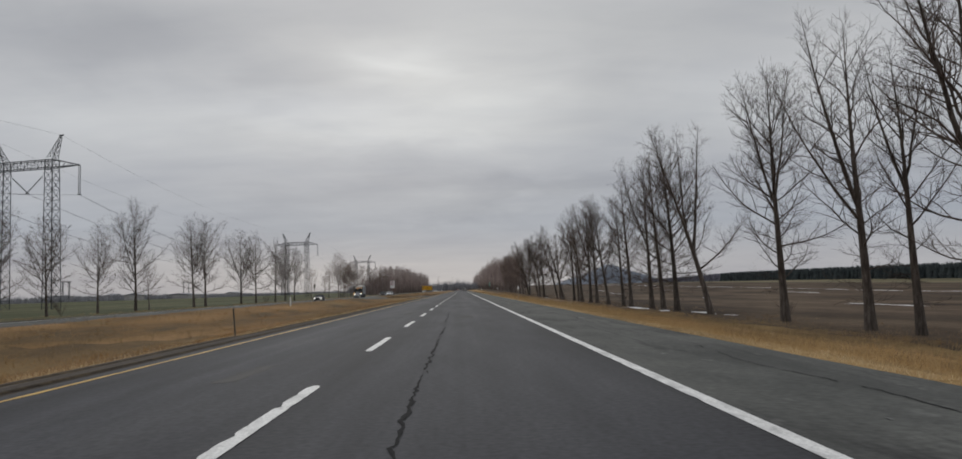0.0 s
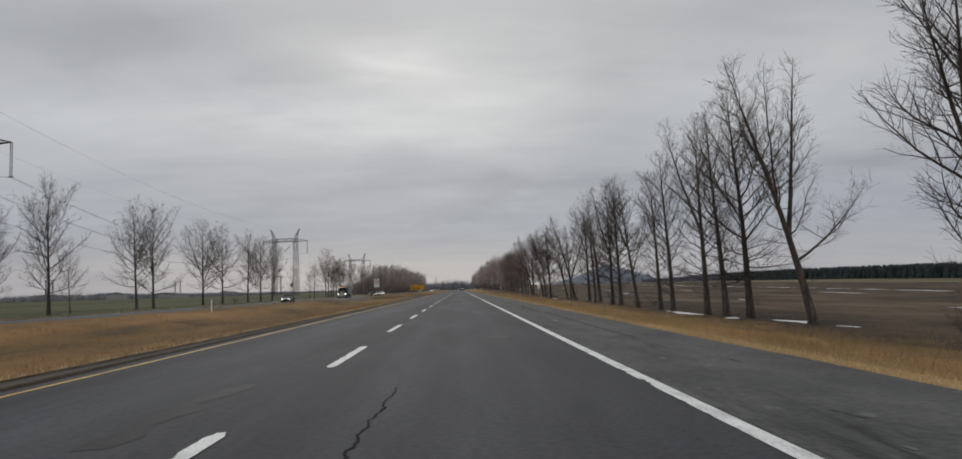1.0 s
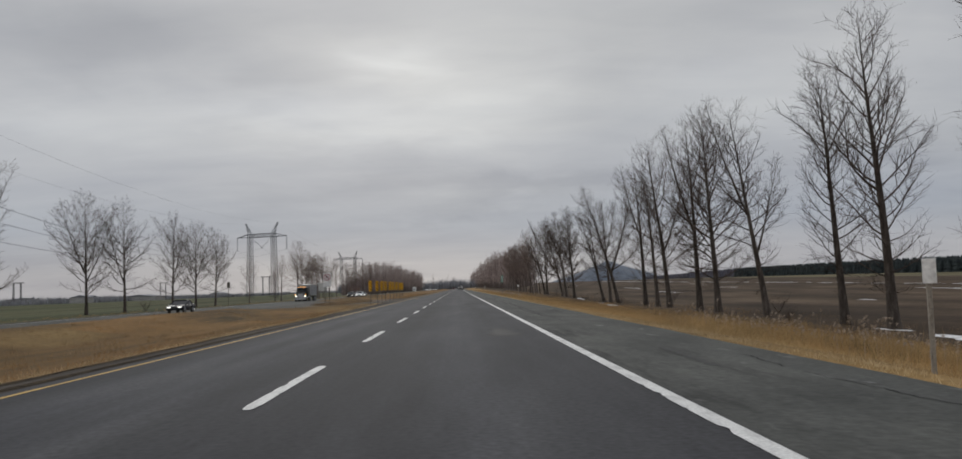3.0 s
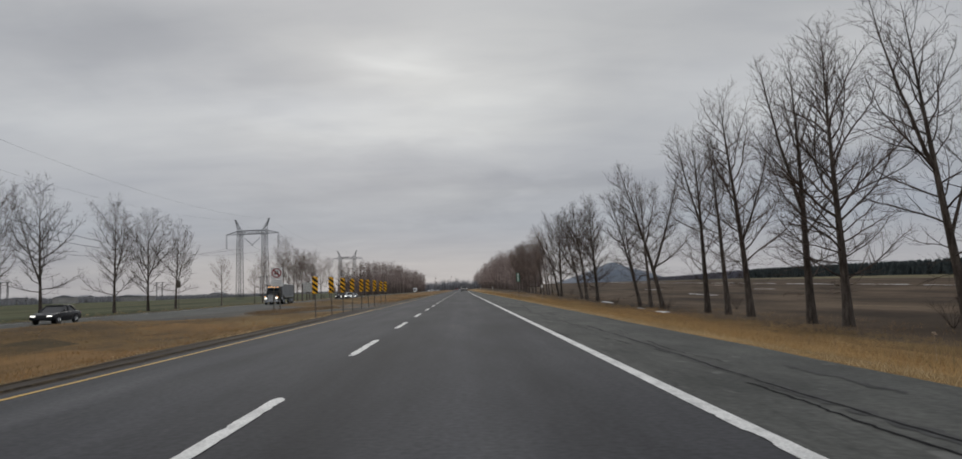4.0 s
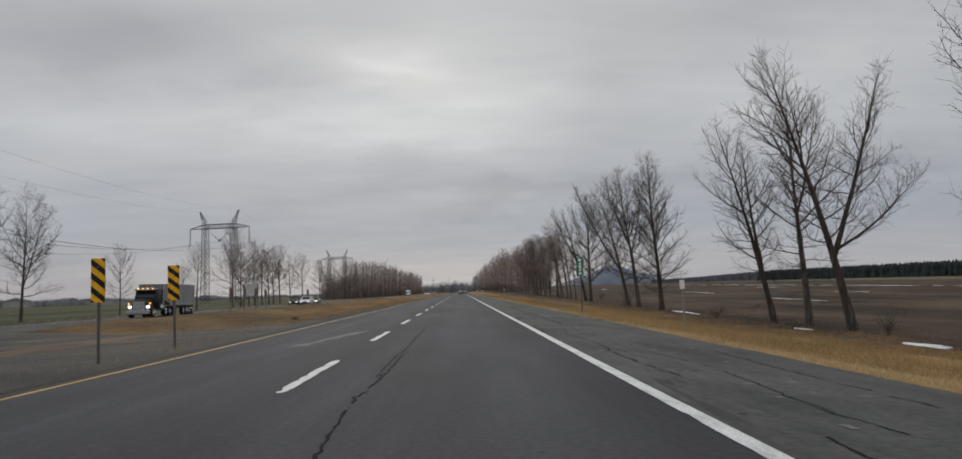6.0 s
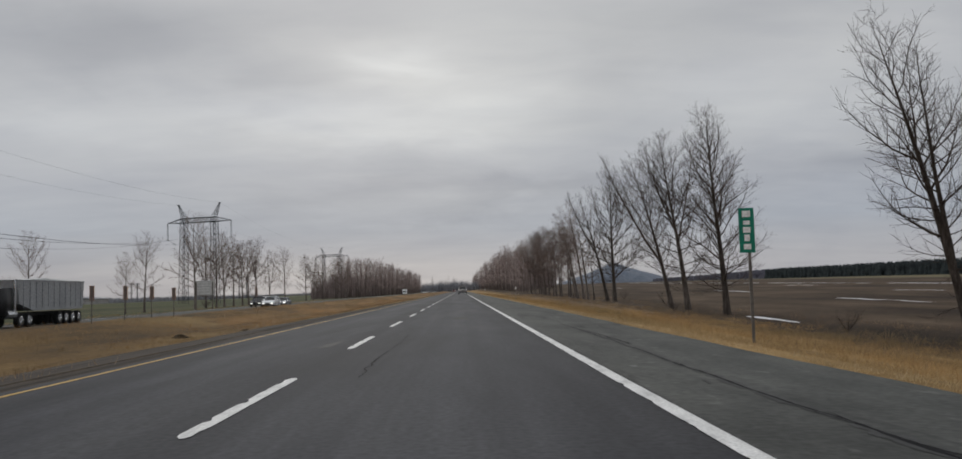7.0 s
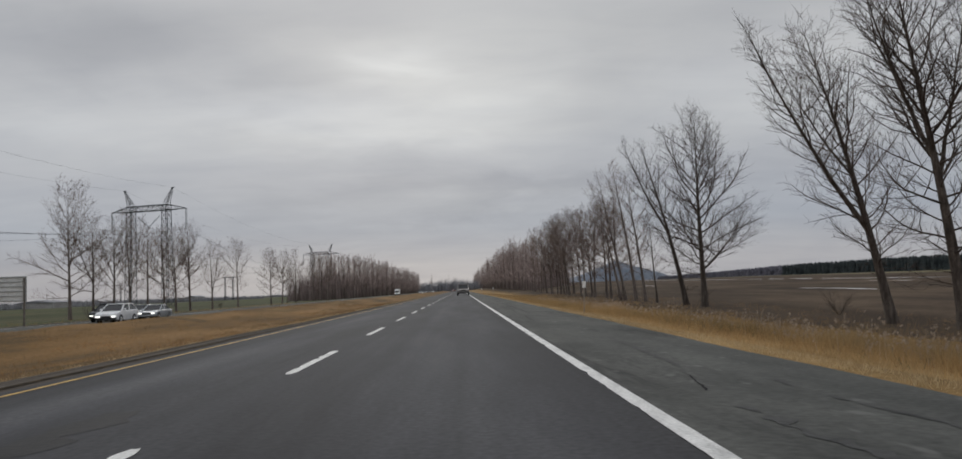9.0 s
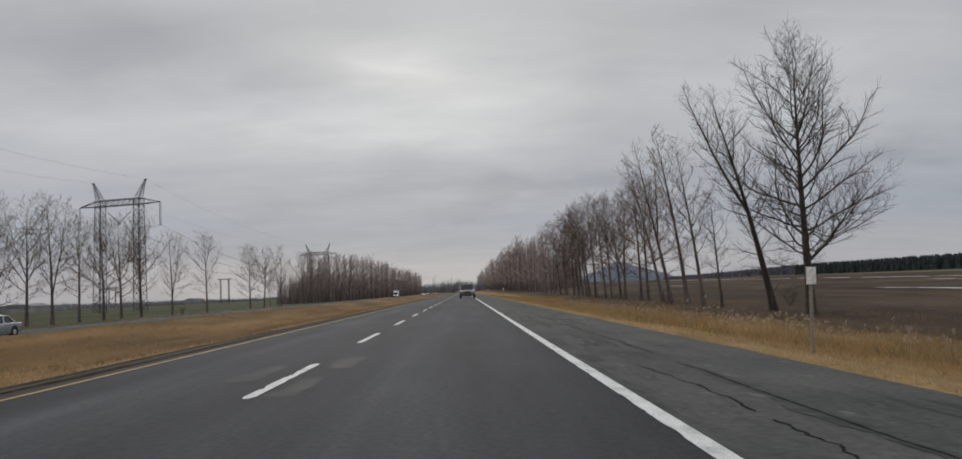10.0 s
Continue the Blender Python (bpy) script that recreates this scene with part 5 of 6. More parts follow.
def ring(bm, cx, cz, r0, r1, y0, y1, a0=0.0, a1=2 * math.pi, n=32):
    full = abs(a1 - a0 - 2 * math.pi) < 1e-6
    cols = []
    for k in range(n if full else n + 1):
        a = a0 + (a1 - a0) * k / n
        cols.append([bm.verts.new((cx + math.cos(a) * r, y, cz + math.sin(a) * r)) for r, y in ((r0, y0), (r1, y0), (r1, y1), (r0, y1))])
    for k in range(n):
        p, q = cols[k], cols[(k + 1) % len(cols)]
        for e in range(4):
            bm.faces.new((p[e], p[(e + 1) % 4], q[(e + 1) % 4], q[e]))
    if not full:
        bm.faces.new(cols[0])
        bm.faces.new(cols[-1][::-1])
    bmesh.ops.recalc_face_normals(bm, faces=bm.faces)


def no_u_turn(x, y):
    ob = thing("no_u_turn_sign", "white square no-U-turn sign with red ring and plate below", "road sign", m=pose(x, y, lie(x, y), 0, 0, 4) @ Matrix.Scale(1.09, 4))
    for s in (-0.25, 0.25):
        part("post", boxed((s, 0.05, 1.6), (0.075, 0.06, 3.7), 0.006), DARK_WOOD, ob)
    part("face", boxed((0, 0, 3.10), (0.92, 0.014, 0.92), 0.005), SIGN_WHITE, ob)
    z = 3.12
    bm = bmesh.new()
    ring(bm, 0, z, 0.30, 0.385, -0.0135, -0.0075)
    part("red_ring", bm, SIGN_RED, ob)
    bm = bmesh.new()
    ring(bm, 0, z + 0.06, 0.075, 0.135, -0.0115, -0.0075, 0, math.pi, 14)
    slab(bm, [(0.075, z - 0.2), (0.135, z - 0.2), (0.135, z + 0.06), (0.075, z + 0.06)], -0.0115, -0.0075)
    slab(bm, [(-0.135, z - 0.02), (-0.075, z - 0.02), (-0.075, z + 0.06), (-0.135, z + 0.06)], -0.0115, -0.0075)
    slab(bm, [(-0.205, z - 0.02), (-0.105, z - 0.18), (-0.005, z - 0.02)], -0.0115, -0.0075)
    part("turning_arrow", bm, SIGN_BLACK, ob)
    bm = bmesh.new()
    d = 0.028
    slab(bm, [(-0.235 - d, z + 0.235 - d), (0.235 - d, z - 0.235 - d), (0.235 + d, z - 0.235 + d), (-0.235 + d, z + 0.235 + d)], -0.0155, -0.0118)
    part("slash", bm, SIGN_RED, ob)
    part("plate", boxed((0, 0, 2.32), (0.92, 0.014, 0.56), 0.005), SIGN_WHITE, ob)
    for zz, w in ((2.48, 0.68), (2.36, 0.74), (2.24, 0.6), (2.13, 0.5)):
        part("text_bar", boxed((0, -0.009, zz), (w, 0.004, 0.055)), SIGN_BACK, ob)


no_u_turn(-15.95, 191.1)


def kilometre_sign(x, y):
    ob = thing("distance_marker_sign", "narrow upright green sign with white marks on a steel post", "road sign", m=pose(x, y, lie(x, y), 0, 0, -6))
    part("post", boxed((0.05, 0.04, 1.45), (0.07, 0.05, 3.5), 0.006), POST_STEEL, ob)
    part("panel", boxed((0, 0, 2.83), (0.38, 0.014, 1.12), 0.005), SIGN_GREEN, ob)
    for zz, w, h in ((3.24, 0.20, 0.16), (3.02, 0.16, 0.10), (2.84, 0.18, 0.14), (2.64, 0.13, 0.16), (2.42, 0.18, 0.13)):
        part("white_bar", boxed((0, -0.009, zz), (w, 0.004, h)), SIGN_WHITE, ob)


kilometre_sign(7.6, 226.9)


def white_marker(x, y, turn):
    z = lie(x, y)
    ob = thing("white_marker_post", "small white plate on a pale wooden post in the grass", "marker post", "roadside marker posts", pose(x, y, z, 0, rng.uniform(-2, 2), turn))
    top = 1.18 - z
    part("post", boxed((0, 0.04, top / 2 - 0.2), (0.06, 0.05, top + 0.3), 0.005), WOOD_POST, ob)
    part("plate", boxed((0, 0, top - 0.14), (0.185, 0.012, 0.34), 0.005), SIGN_WHITE, ob)


for x, y in ((6.7, 99.4), (9.0, 208.9), (7.34, 310), (7.2, 432), (7.4, 533)):
    white_marker(x, y, -8)

stake = tagged(mesh_ob("stake", boxed((0, 0, 0.35), (0.042, 0.042, 1.1), 0.006), DARK_WOOD), "thin dark wooden stake standing in the median grass", "stake")
stake.matrix_basis = pose(-7.1, 26.7, lie(-7.1, 26.7), 0, -4, 0)
pale_post = thing("delineator_post", "slim pale delineator post standing in the median grass", "marker post", m=pose(-20.4, 99.6, lie(-20.4, 99.6)))
part("post", boxed((0, 0, 0.5), (0.09, 0.05, 1.2), 0.01), SIGN_WHITE, pale_post)
part("reflector", boxed((0, -0.03, 0.98), (0.06, 0.012, 0.1), 0.003), SIGN_BACK, pale_post, "grey reflector")


def board_back(x, y):
    ob = thing("large_road_sign", "pale grey ribbed back of a large road sign on posts", "road sign", m=pose(x, y, lie(x, y), 0, 0, 6))
    part("panel", boxed((0, 0, 3.85), (2.95, 0.03, 2.4), 0.01), SIGN_BACK, ob)
    for k in range(6):
        part("rib", boxed((0, -0.045, 2.75 + 0.44 * k), (2.9, 0.05, 0.05)), STEEL, ob)
    for s in (-1.36, 1.30):
        part("post", boxed((s, -0.13, 2.2), (0.30 if s < 0 else 0.16, 0.14, 5.3), 0.01), POST_STEEL, ob)


board_back(-41.4, 343.2)
board = thing("small_dark_sign", "back of a small dark sign on a tall thin post", "road sign", m=pose(-44, 249, lie(-44, 249)))
part("post", boxed((0, 0.03, 2.2), (0.07, 0.05, 5.2)), DARK_WOOD, board)
part("plate", boxed((0, 0, 4.4), (0.55, 0.03, 1.05), 0.005), DARK_WOOD, board)

# ---- cracks, stains and patches of the roadway ----


def cracks(rows, parent, lift, seed, hold=0.30):
    """Long cracks that wander, fade and break off; each unbroken piece is one strip."""
    for i, (x, y0, y1, w, amp) in enumerate(rows):
        piece = []
        for y in steps(y0, y1, 0.11):
            fade = noise.noise((seed + i * 6.1, y * 0.23, 2.0)) + 0.5 * noise.noise((seed + i * 2.1, y * 1.3, 6.0)) + hold
            if fade > 0 and y < y1 - 0.2:
                piece.append((x + amp * noise.noise((i * 5.0, y * 0.24, seed)) + 0.06 * noise.noise((i * 3.0, y * 1.9, 3.0)) + 0.04 * noise.noise((i * 3.0, y * 6.3, 5.0)), y))
            else:
                if len(piece) > 4:
                    ribbon("crack", piece, w, TAR, lift, parent=parent, ragged=1.1)
                piece = []


cracks([(-0.49, 1.9, 22.9, 0.032, 0.05), (-0.68, 172.7, 191.1, 0.022, 0.16), (-0.72, 186.7, 210.8, 0.016, 0.16), (-0.55, 25.4, 39.4, 0.02, 0.1), (-0.4, 71.1, 78.7, 0.015, 0.1), (-0.8, 215.9, 226.1, 0.018, 0.1)], carriageway, 0.0045, 0.2, 0.5)
for sx, y0, y1, drift in ((3.68, 47, 93, -0.004), (3.35, 64, 78, 0.02), (2.95, 152, 174, 0.052), (3.3, 200.7, 230, 0.0), (3.2, 118, 140, 0.01), (3.4, 298, 330, 0.0)):
    path = [(sx + drift * (y - y0) + 0.16 * noise.noise((sx, y * 0.10, 3.0)) + 0.05 * noise.noise((sx, y * 0.9, 5.0)), y) for y in steps(y0, y1, 0.12)]
    ribbon("patch", path, 0.13, DARK_PATCH, 0.0009, parent=shoulder, ragged=1.5)
    ribbon("crack", path, 0.034, TAR, 0.0021, parent=shoulder, ragged=1.3)
cracks([(3.05, 111.8, 144.8, 0.03, 0.35), (3.1, 146.1, 177.8, 0.026, 0.25), (2.75, 176.5, 200.7, 0.026, 0.3), (3.35, 179.1, 218.4, 0.016, 0.4), (3.3, 200.7, 236.2, 0.03, 0.3), (3.0, 248.9, 274.3, 0.022, 0.6), (2.88, 289.6, 335.3, 0.024, 0.2),
        (4.3, 76.2, 101.6, 0.018, 0.3), (4.2, 157.5, 190.5, 0.018, 0.35), (3.9, 5.1, 38.1, 0.02, 0.3), (3.2, 342.9, 431.8, 0.02, 0.3), (3.6, 127, 167.6, 0.018, 0.4)], shoulder, 0.002, 0.7, 0.08)


def stain(x, y, lx, ly, mat, parent, lift, seed):
    """A ragged patch of newer or older surfacing."""
    n = 9
    ribbon("patch", [(x + lx * 0.5 * noise.noise((seed * 3.1, q * 0.5, 2.0)), y - ly + 2 * ly * q / (n - 1)) for q in range(n)], lx * 1.7, mat, lift, parent=parent, ragged=0.9)


OIL = material("oil_darkened_asphalt", [(0.012, 0.012, 0.013), (0.020, 0.020, 0.021), (0.030, 0.030, 0.032)], 2.2, rough=(0.6, 0.85), bump=0.3, grain=14, spec=0.12)
PALE_PATCH = material("pale_patched_asphalt", [(0.11, 0.111, 0.108), (0.17, 0.171, 0.165)], 2.2, rough=(0.7, 0.9), bump=0.4, grain=14, spec=0.12)
r2 = random.Random(77)
for i, (x, y, lx, ly) in enumerate([(-2.9, 11.8, 0.2, 1.1), (-2.25, 305.6, 0.26, 1.1), (-1.15, 306.6, 0.2, 1), (-1.25, 303.5, 0.18, 0.9), (-3.0, 78.7, 0.25, 1.8), (-2.4, 38.1, 0.2, 1.8), (-2.2, 223.5, 0.2, 1.1), (-3.2, 260.4, 0.2, 1), (-2.6, 271.8, 0.3, 1.1),
                                    (0.9, 47.6, 0.3, 0.8), (0.1, 31.1, 0.35, 1.1), (1.2, 106.7, 0.3, 1.5), (0.4, 236.2, 0.3, 1.3)]):
    stain(x, y, lx, ly, OIL, carriageway, 0.0028, i)
r3 = random.Random(41)
for k in range(26):                                  # long smudged bands where old cracks were sealed
    sx, sy, run = r3.uniform(2.7, 4.5), r3.uniform(8, 400), r3.uniform(2.0, 7.0)
    lean = r3.uniform(-0.10, 0.05)
    ribbon("patch", [(sx + lean * run * q / 59 + 0.10 * noise.noise((k * 3.3, q * 0.15, 1.0)), sy + run * q / 59) for q in range(15 * 4)], r3.uniform(0.05, 0.16), DARK_PATCH, 0.0012, parent=shoulder, ragged=1.7)
for k in range(60):                                  # small pale chips
    sx, sy = r3.uniform(2.4, 4.6), r3.uniform(4, 380)
    run = r3.uniform(0.05, 0.22)
    ribbon("chip", [(sx + 0.02 * noise.noise((k * 2.1, q, 3.0)), sy + run * q / 3) for q in range(4)], r3.uniform(0.03, 0.09), PALE_PATCH, 0.0018, parent=shoulder, ragged=0.8)
for cx_, cy_, n in ((3.2, 46, 18), (2.9, 61, 8), (3.4, 117, 8), (3.0, 190, 6), (2.9, 206, 10), (3.3, 226, 22), (3.6, 236, 12)):
    for k in range(n):                               # crumbled, tarred spots in loose clusters
        sx, sy = min(4.8, max(2.5, r2.gauss(cx_, 0.35))), r2.gauss(cy_, 3.8)
        run = r2.uniform(0.12, 0.7)
        lean = r2.uniform(-0.35, 0.35)
        ribbon("crack", [(sx + lean * run * q / 5 + 0.02 * noise.noise((k * 3.0, q * 1.7, cy_)), sy + run * q / 5) for q in range(6)], r2.uniform(0.02, 0.07), DARK_PATCH, 0.0016, parent=shoulder, ragged=1.4)
ribbon("patch", [(-3.2 + 0.085 * q + 0.04 * noise.noise((q * 0.9, 1, 1)), 194.6 + 0.58 * q) for q in range(10)], 0.34, PALE_PATCH, 0.0035, parent=carriageway, ragged=1.0)
for i in range(10):
    stain(r2.uniform(2.7, 4.4), 25 + i * 30 + r2.uniform(-6, 6), 0.10, r2.uniform(0.15, 0.4), PALE_PATCH, shoulder, 0.0016, 70 + i)

# ---- vehicles ----


def wheel(parent, x, y, r, w=0.22, name="wheel"):
    bm = bmesh.new()
    bmesh.ops.create_cone(bm, cap_ends=True, segments=24, radius1=r, radius2=r, depth=w, matrix=Matrix.Translation((x, y, r)) @ Matrix.Rotation(radians(90), 4, "Y"))
    bmesh.ops.bevel(bm, geom=[e for e in bm.edges if len(e.link_faces) == 2 and e.calc_face_angle(0) > 1], offset=0.03, segments=2, affect="EDGES")
    tyre = part(name, bm, RUBBER, parent, "black rubber tyre")
    bm = bmesh.new()
    s = 1 if x > 0 else -1
    bmesh.ops.create_cone(bm, cap_ends=True, segments=18, radius1=r * 0.64, radius2=r * 0.56, depth=0.03, matrix=Matrix.Translation((x + s * (w / 2), y, r)) @ Matrix.Rotation(radians(90 * s), 4, "Y"))
    for k in range(5):
        a = k * 1.2566
        beam(bm, (x + s * (w / 2 + 0.02), y, r), (x + s * (w / 2 + 0.02), y + math.cos(a) * r * 0.5, r + math.sin(a) * r * 0.5), 0.03, 4)
    part("rim", bm, CHROME, tyre, "grey metal rim")


def quad_slab(bm, pts, normal, t):
    n = Vector(normal).normalized() * t
    a = [bm.verts.new(Vector(p)) for p in pts]
    b = [bm.verts.new(Vector(p) + n) for p in pts]
    bm.faces.new(a)
    bm.faces.new(b[::-1])
    for k in range(len(pts)):
        bm.faces.new((a[k], b[k], b[(k + 1) % len(pts)], a[(k + 1) % len(pts)]))
    bmesh.ops.recalc_face_normals(bm, faces=bm.faces)


SHAPES = {  # length, width; lower body (y, z); cabin: front foot, front top, rear top, rear foot, foot z, roof z
    "sedan": (4.65, 1.80, [(-2.28, 0.35), (-2.30, 0.62), (-2.12, 0.76), (-0.95, 0.93), (1.55, 0.97), (2.26, 0.93), (2.32, 0.60), (2.26, 0.32), (0, 0.22)], (-1.0, -0.15, 0.95, 1.75, 0.93, 1.43)),
    "suv": (4.70, 1.88, [(-2.24, 0.34), (-2.34, 0.60), (-2.28, 0.84), (-2.0, 0.98), (-1.05, 1.09), (2.05, 1.14), (2.30, 1.08), (2.34, 0.65), (2.28, 0.36), (0, 0.27)], (-1.2, -0.30, 1.75, 2.22, 1.10, 1.68)),
    "pickup": (5.6, 1.98, [(-2.75, 0.45), (-2.80, 0.85), (-2.65, 1.08), (-1.35, 1.16), (2.74, 1.12), (2.78, 0.66), (2.70, 0.52), (0, 0.38)], (-1.4, -0.75, 2.45, 2.66, 1.14, 1.86))}


def car(kind, x, y, z, turn, paint, label, lit=True):
    ln, wd, low_o, (ff_, ft, rt, rf, fz, rz) = SHAPES[kind]
    w = wd / 2
    ob = thing({"suv": "suv", "sedan": "car", "pickup": "pickup_truck"}[kind], label, "car", "vehicles on the road", pose(x, y, z, 0, 0, turn))
    pm = PAINTS[paint]
    bm = bmesh.new()
    side_slab(bm, low_o, -w, w)
    bmesh.ops.bevel(bm, geom=[e for e in bm.edges], offset=0.055, segments=2, affect="EDGES", profile=0.6)
    part("body", bm, pm, ob, smooth=True)
    bm = bmesh.new()
    side_slab(bm, [(ff_, fz - 0.06), (ft, rz - 0.06), (rt, rz - 0.06), (rf, fz - 0.06)], -w + 0.07, w - 0.07, 0.17, fz + 0.2)
    part("cabin_glass", bm, GLASS, ob, "dark tinted glass")
    bm = bmesh.new()
    box(bm, (0, (ft + rt) / 2, rz - 0.025), (wd - 0.42, rt - ft + 0.10, 0.09), 0.03)
    part("roof", bm, pm, ob, smooth=True)
    for s in (-1, 1):
        for yf, yt in ((ff_, ft), ((ff_ + rf) / 2 - 0.1, (ft + rt) / 2), (rf, rt)):
            bm = bmesh.new()
            beam(bm, (s * (w - 0.06), yf, fz - 0.03), (s * (w - 0.23), yt, rz - 0.05), 0.065)
            part("pillar", bm, pm, ob)
        part("wing_mirror", boxed((s * (w + 0.06), ff_ + 0.35, fz + 0.10), (0.18, 0.12, 0.14), 0.03), pm, ob)
        part("headlight", boxed((s * (w - 0.28), -ln / 2 + 0.03, low_o[1][1] + 0.02), (0.34, 0.12, 0.085), 0.03), HEADLAMP if lit else CHROME, ob, "lit headlight" if lit else "")
        hz = 0.98 if kind == "pickup" else 0.82
        part("tail_light", boxed((s * (w - 0.10), ln / 2 - 0.02, hz), (0.16, 0.10, 0.34 if kind != "sedan" else 0.16), 0.02), TAIL, ob, "red tail light")
        for yy in (-ln * 0.31, ln * 0.30):
            bm = bmesh.new()
            bmesh.ops.create_cone(bm, cap_ends=True, segments=22, radius1=0.42, radius2=0.42, depth=0.02, matrix=Matrix.Translation((s * (w + 0.001), yy, 0.36)) @ Matrix.Rotation(radians(90), 4, "Y"))
            part("wheel_arch", bm, BLACK_PLASTIC, ob)
        for yy in (-ln * 0.31, ln * 0.30):
            wheel(ob, s * (w - 0.09), yy, 0.36 if kind != "sedan" else 0.33)
        if kind != "sedan":
            part("roof_rail", boxed((s * (w - 0.3), (ft + rt) / 2, rz + 0.05), (0.04, rt - ft - 0.3, 0.04), 0.01), BLACK_PLASTIC, ob)
    part("grille", boxed((0, -ln / 2 + 0.0, low_o[1][1] - 0.02), (0.80, 0.09, 0.20), 0.02), BLACK_PLASTIC, ob)
    part("front_bumper", boxed((0, -ln / 2 + 0.02, 0.44), (wd - 0.1, 0.16, 0.18), 0.04), BLACK_PLASTIC if kind != "sedan" else pm, ob)
    part("rear_bumper", boxed((0, ln / 2 - 0.01, 0.55), (wd - 0.04, 0.20, 0.20), 0.05), BLACK_PLASTIC, ob, "dark rear bumper")
    part("number_plate", boxed((0, ln / 2 + 0.0, 0.74), (0.32, 0.12, 0.16)), SIGN_WHITE, ob)
    if kind == "pickup":
        part("tailgate", boxed((0, ln / 2 - 0.02, 0.90), (wd - 0.42, 0.07, 0.42), 0.02), pm, ob)
        part("rear_window", boxed((0, (rt + rf) / 2 + 0.005, 1.51), (1.30, 0.05, 0.40), 0.02, Matrix.Translation((0, 0, 0))), GLASS, ob, "dark rear window of the bed cover")
        bm = bmesh.new()
        side_slab(bm, [(0.9, 1.10), (0.9, 1.78), (rt + 0.02, 1.78), (rf + 0.02, 1.10)], -w + 0.06, w - 0.06, 0.14, 1.4)
        bmesh.ops.bevel(bm, geom=[e for e in bm.edges], offset=0.04, segments=2, affect="EDGES")
        part("bed_cover", bm, pm, ob, "fibreglass bed cover in the body's colour", smooth=True)
    return ob


car("pickup", 1.05, 405, 0.0, 180, "beige", "silver-beige pickup with a bed cover in the lane ahead", lit=False).matrix_basis = pose(1.05, 405, 0.0, 0, 0, 0)
car("sedan", -3.5, 749, -0.05, 0, "red", "small dark red car in the passing lane", lit=False)
OZ = -0.85
car("sedan", -31.5, 184, OZ, 0, "dark", "dark car with lit headlights on the far carriageway")
car("sedan", -29.4, 347, OZ, 0, "silver", "silver car with lit headlights coming towards the camera")
car("sedan", -33.0, 353, OZ, 0, "silver", "grey-silver car beside the first on the far carriageway")
car("suv", -29.4, 338, OZ, 0, "white", "white sport utility car coming towards the camera")
car("suv", -33.0, 345, OZ, 0, "dark", "black sport utility car behind the white one")
for i, (x, y, kind, paint) in enumerate([(-28.5, 892, "sedan", "white"), (-32.5, 946, "suv", "white"), (-28.5, 1003, "sedan", "silver"), (-32.5, 1054, "sedan", "white"), (-28.5, 1143, "suv", "white"), (-32.5, 1219, "sedan", "silver")]):
    car(kind, x, y, OZ, 0, paint, "oncoming %s %s far along the road" % (paint, "car" if kind == "sedan" else "sport utility car"))


def box_truck(x, y):
    ob = thing("box_truck", "white box truck with a pale cargo body", "truck", "vehicles on the road", pose(x, y, OZ))
    part("cab", boxed((0, -2.6, 1.45), (2.2, 1.8, 1.9), 0.15), PAINTS["white"], ob)
    part("windscreen", boxed((0, -3.50, 1.9), (1.9, 0.06, 0.7), 0.02), GLASS, ob)
    part("cargo_box", boxed((0, 0.9, 2.0), (2.4, 5.0, 2.5), 0.05), SIGN_WHITE, ob)
    part("bumper", boxed((0, -3.5, 0.6), (2.2, 0.2, 0.3), 0.04), BLACK_PLASTIC, ob)
    for s in (-1, 1):
        part("headlight", boxed((s * 0.85, -3.52, 0.95), (0.3, 0.1, 0.18), 0.02), HEADLAMP, ob)
        for yy in (-2.6, 2.0):
            wheel(ob, s * 1.0, yy, 0.45, 0.28)


box_truck(-31.5, 686)


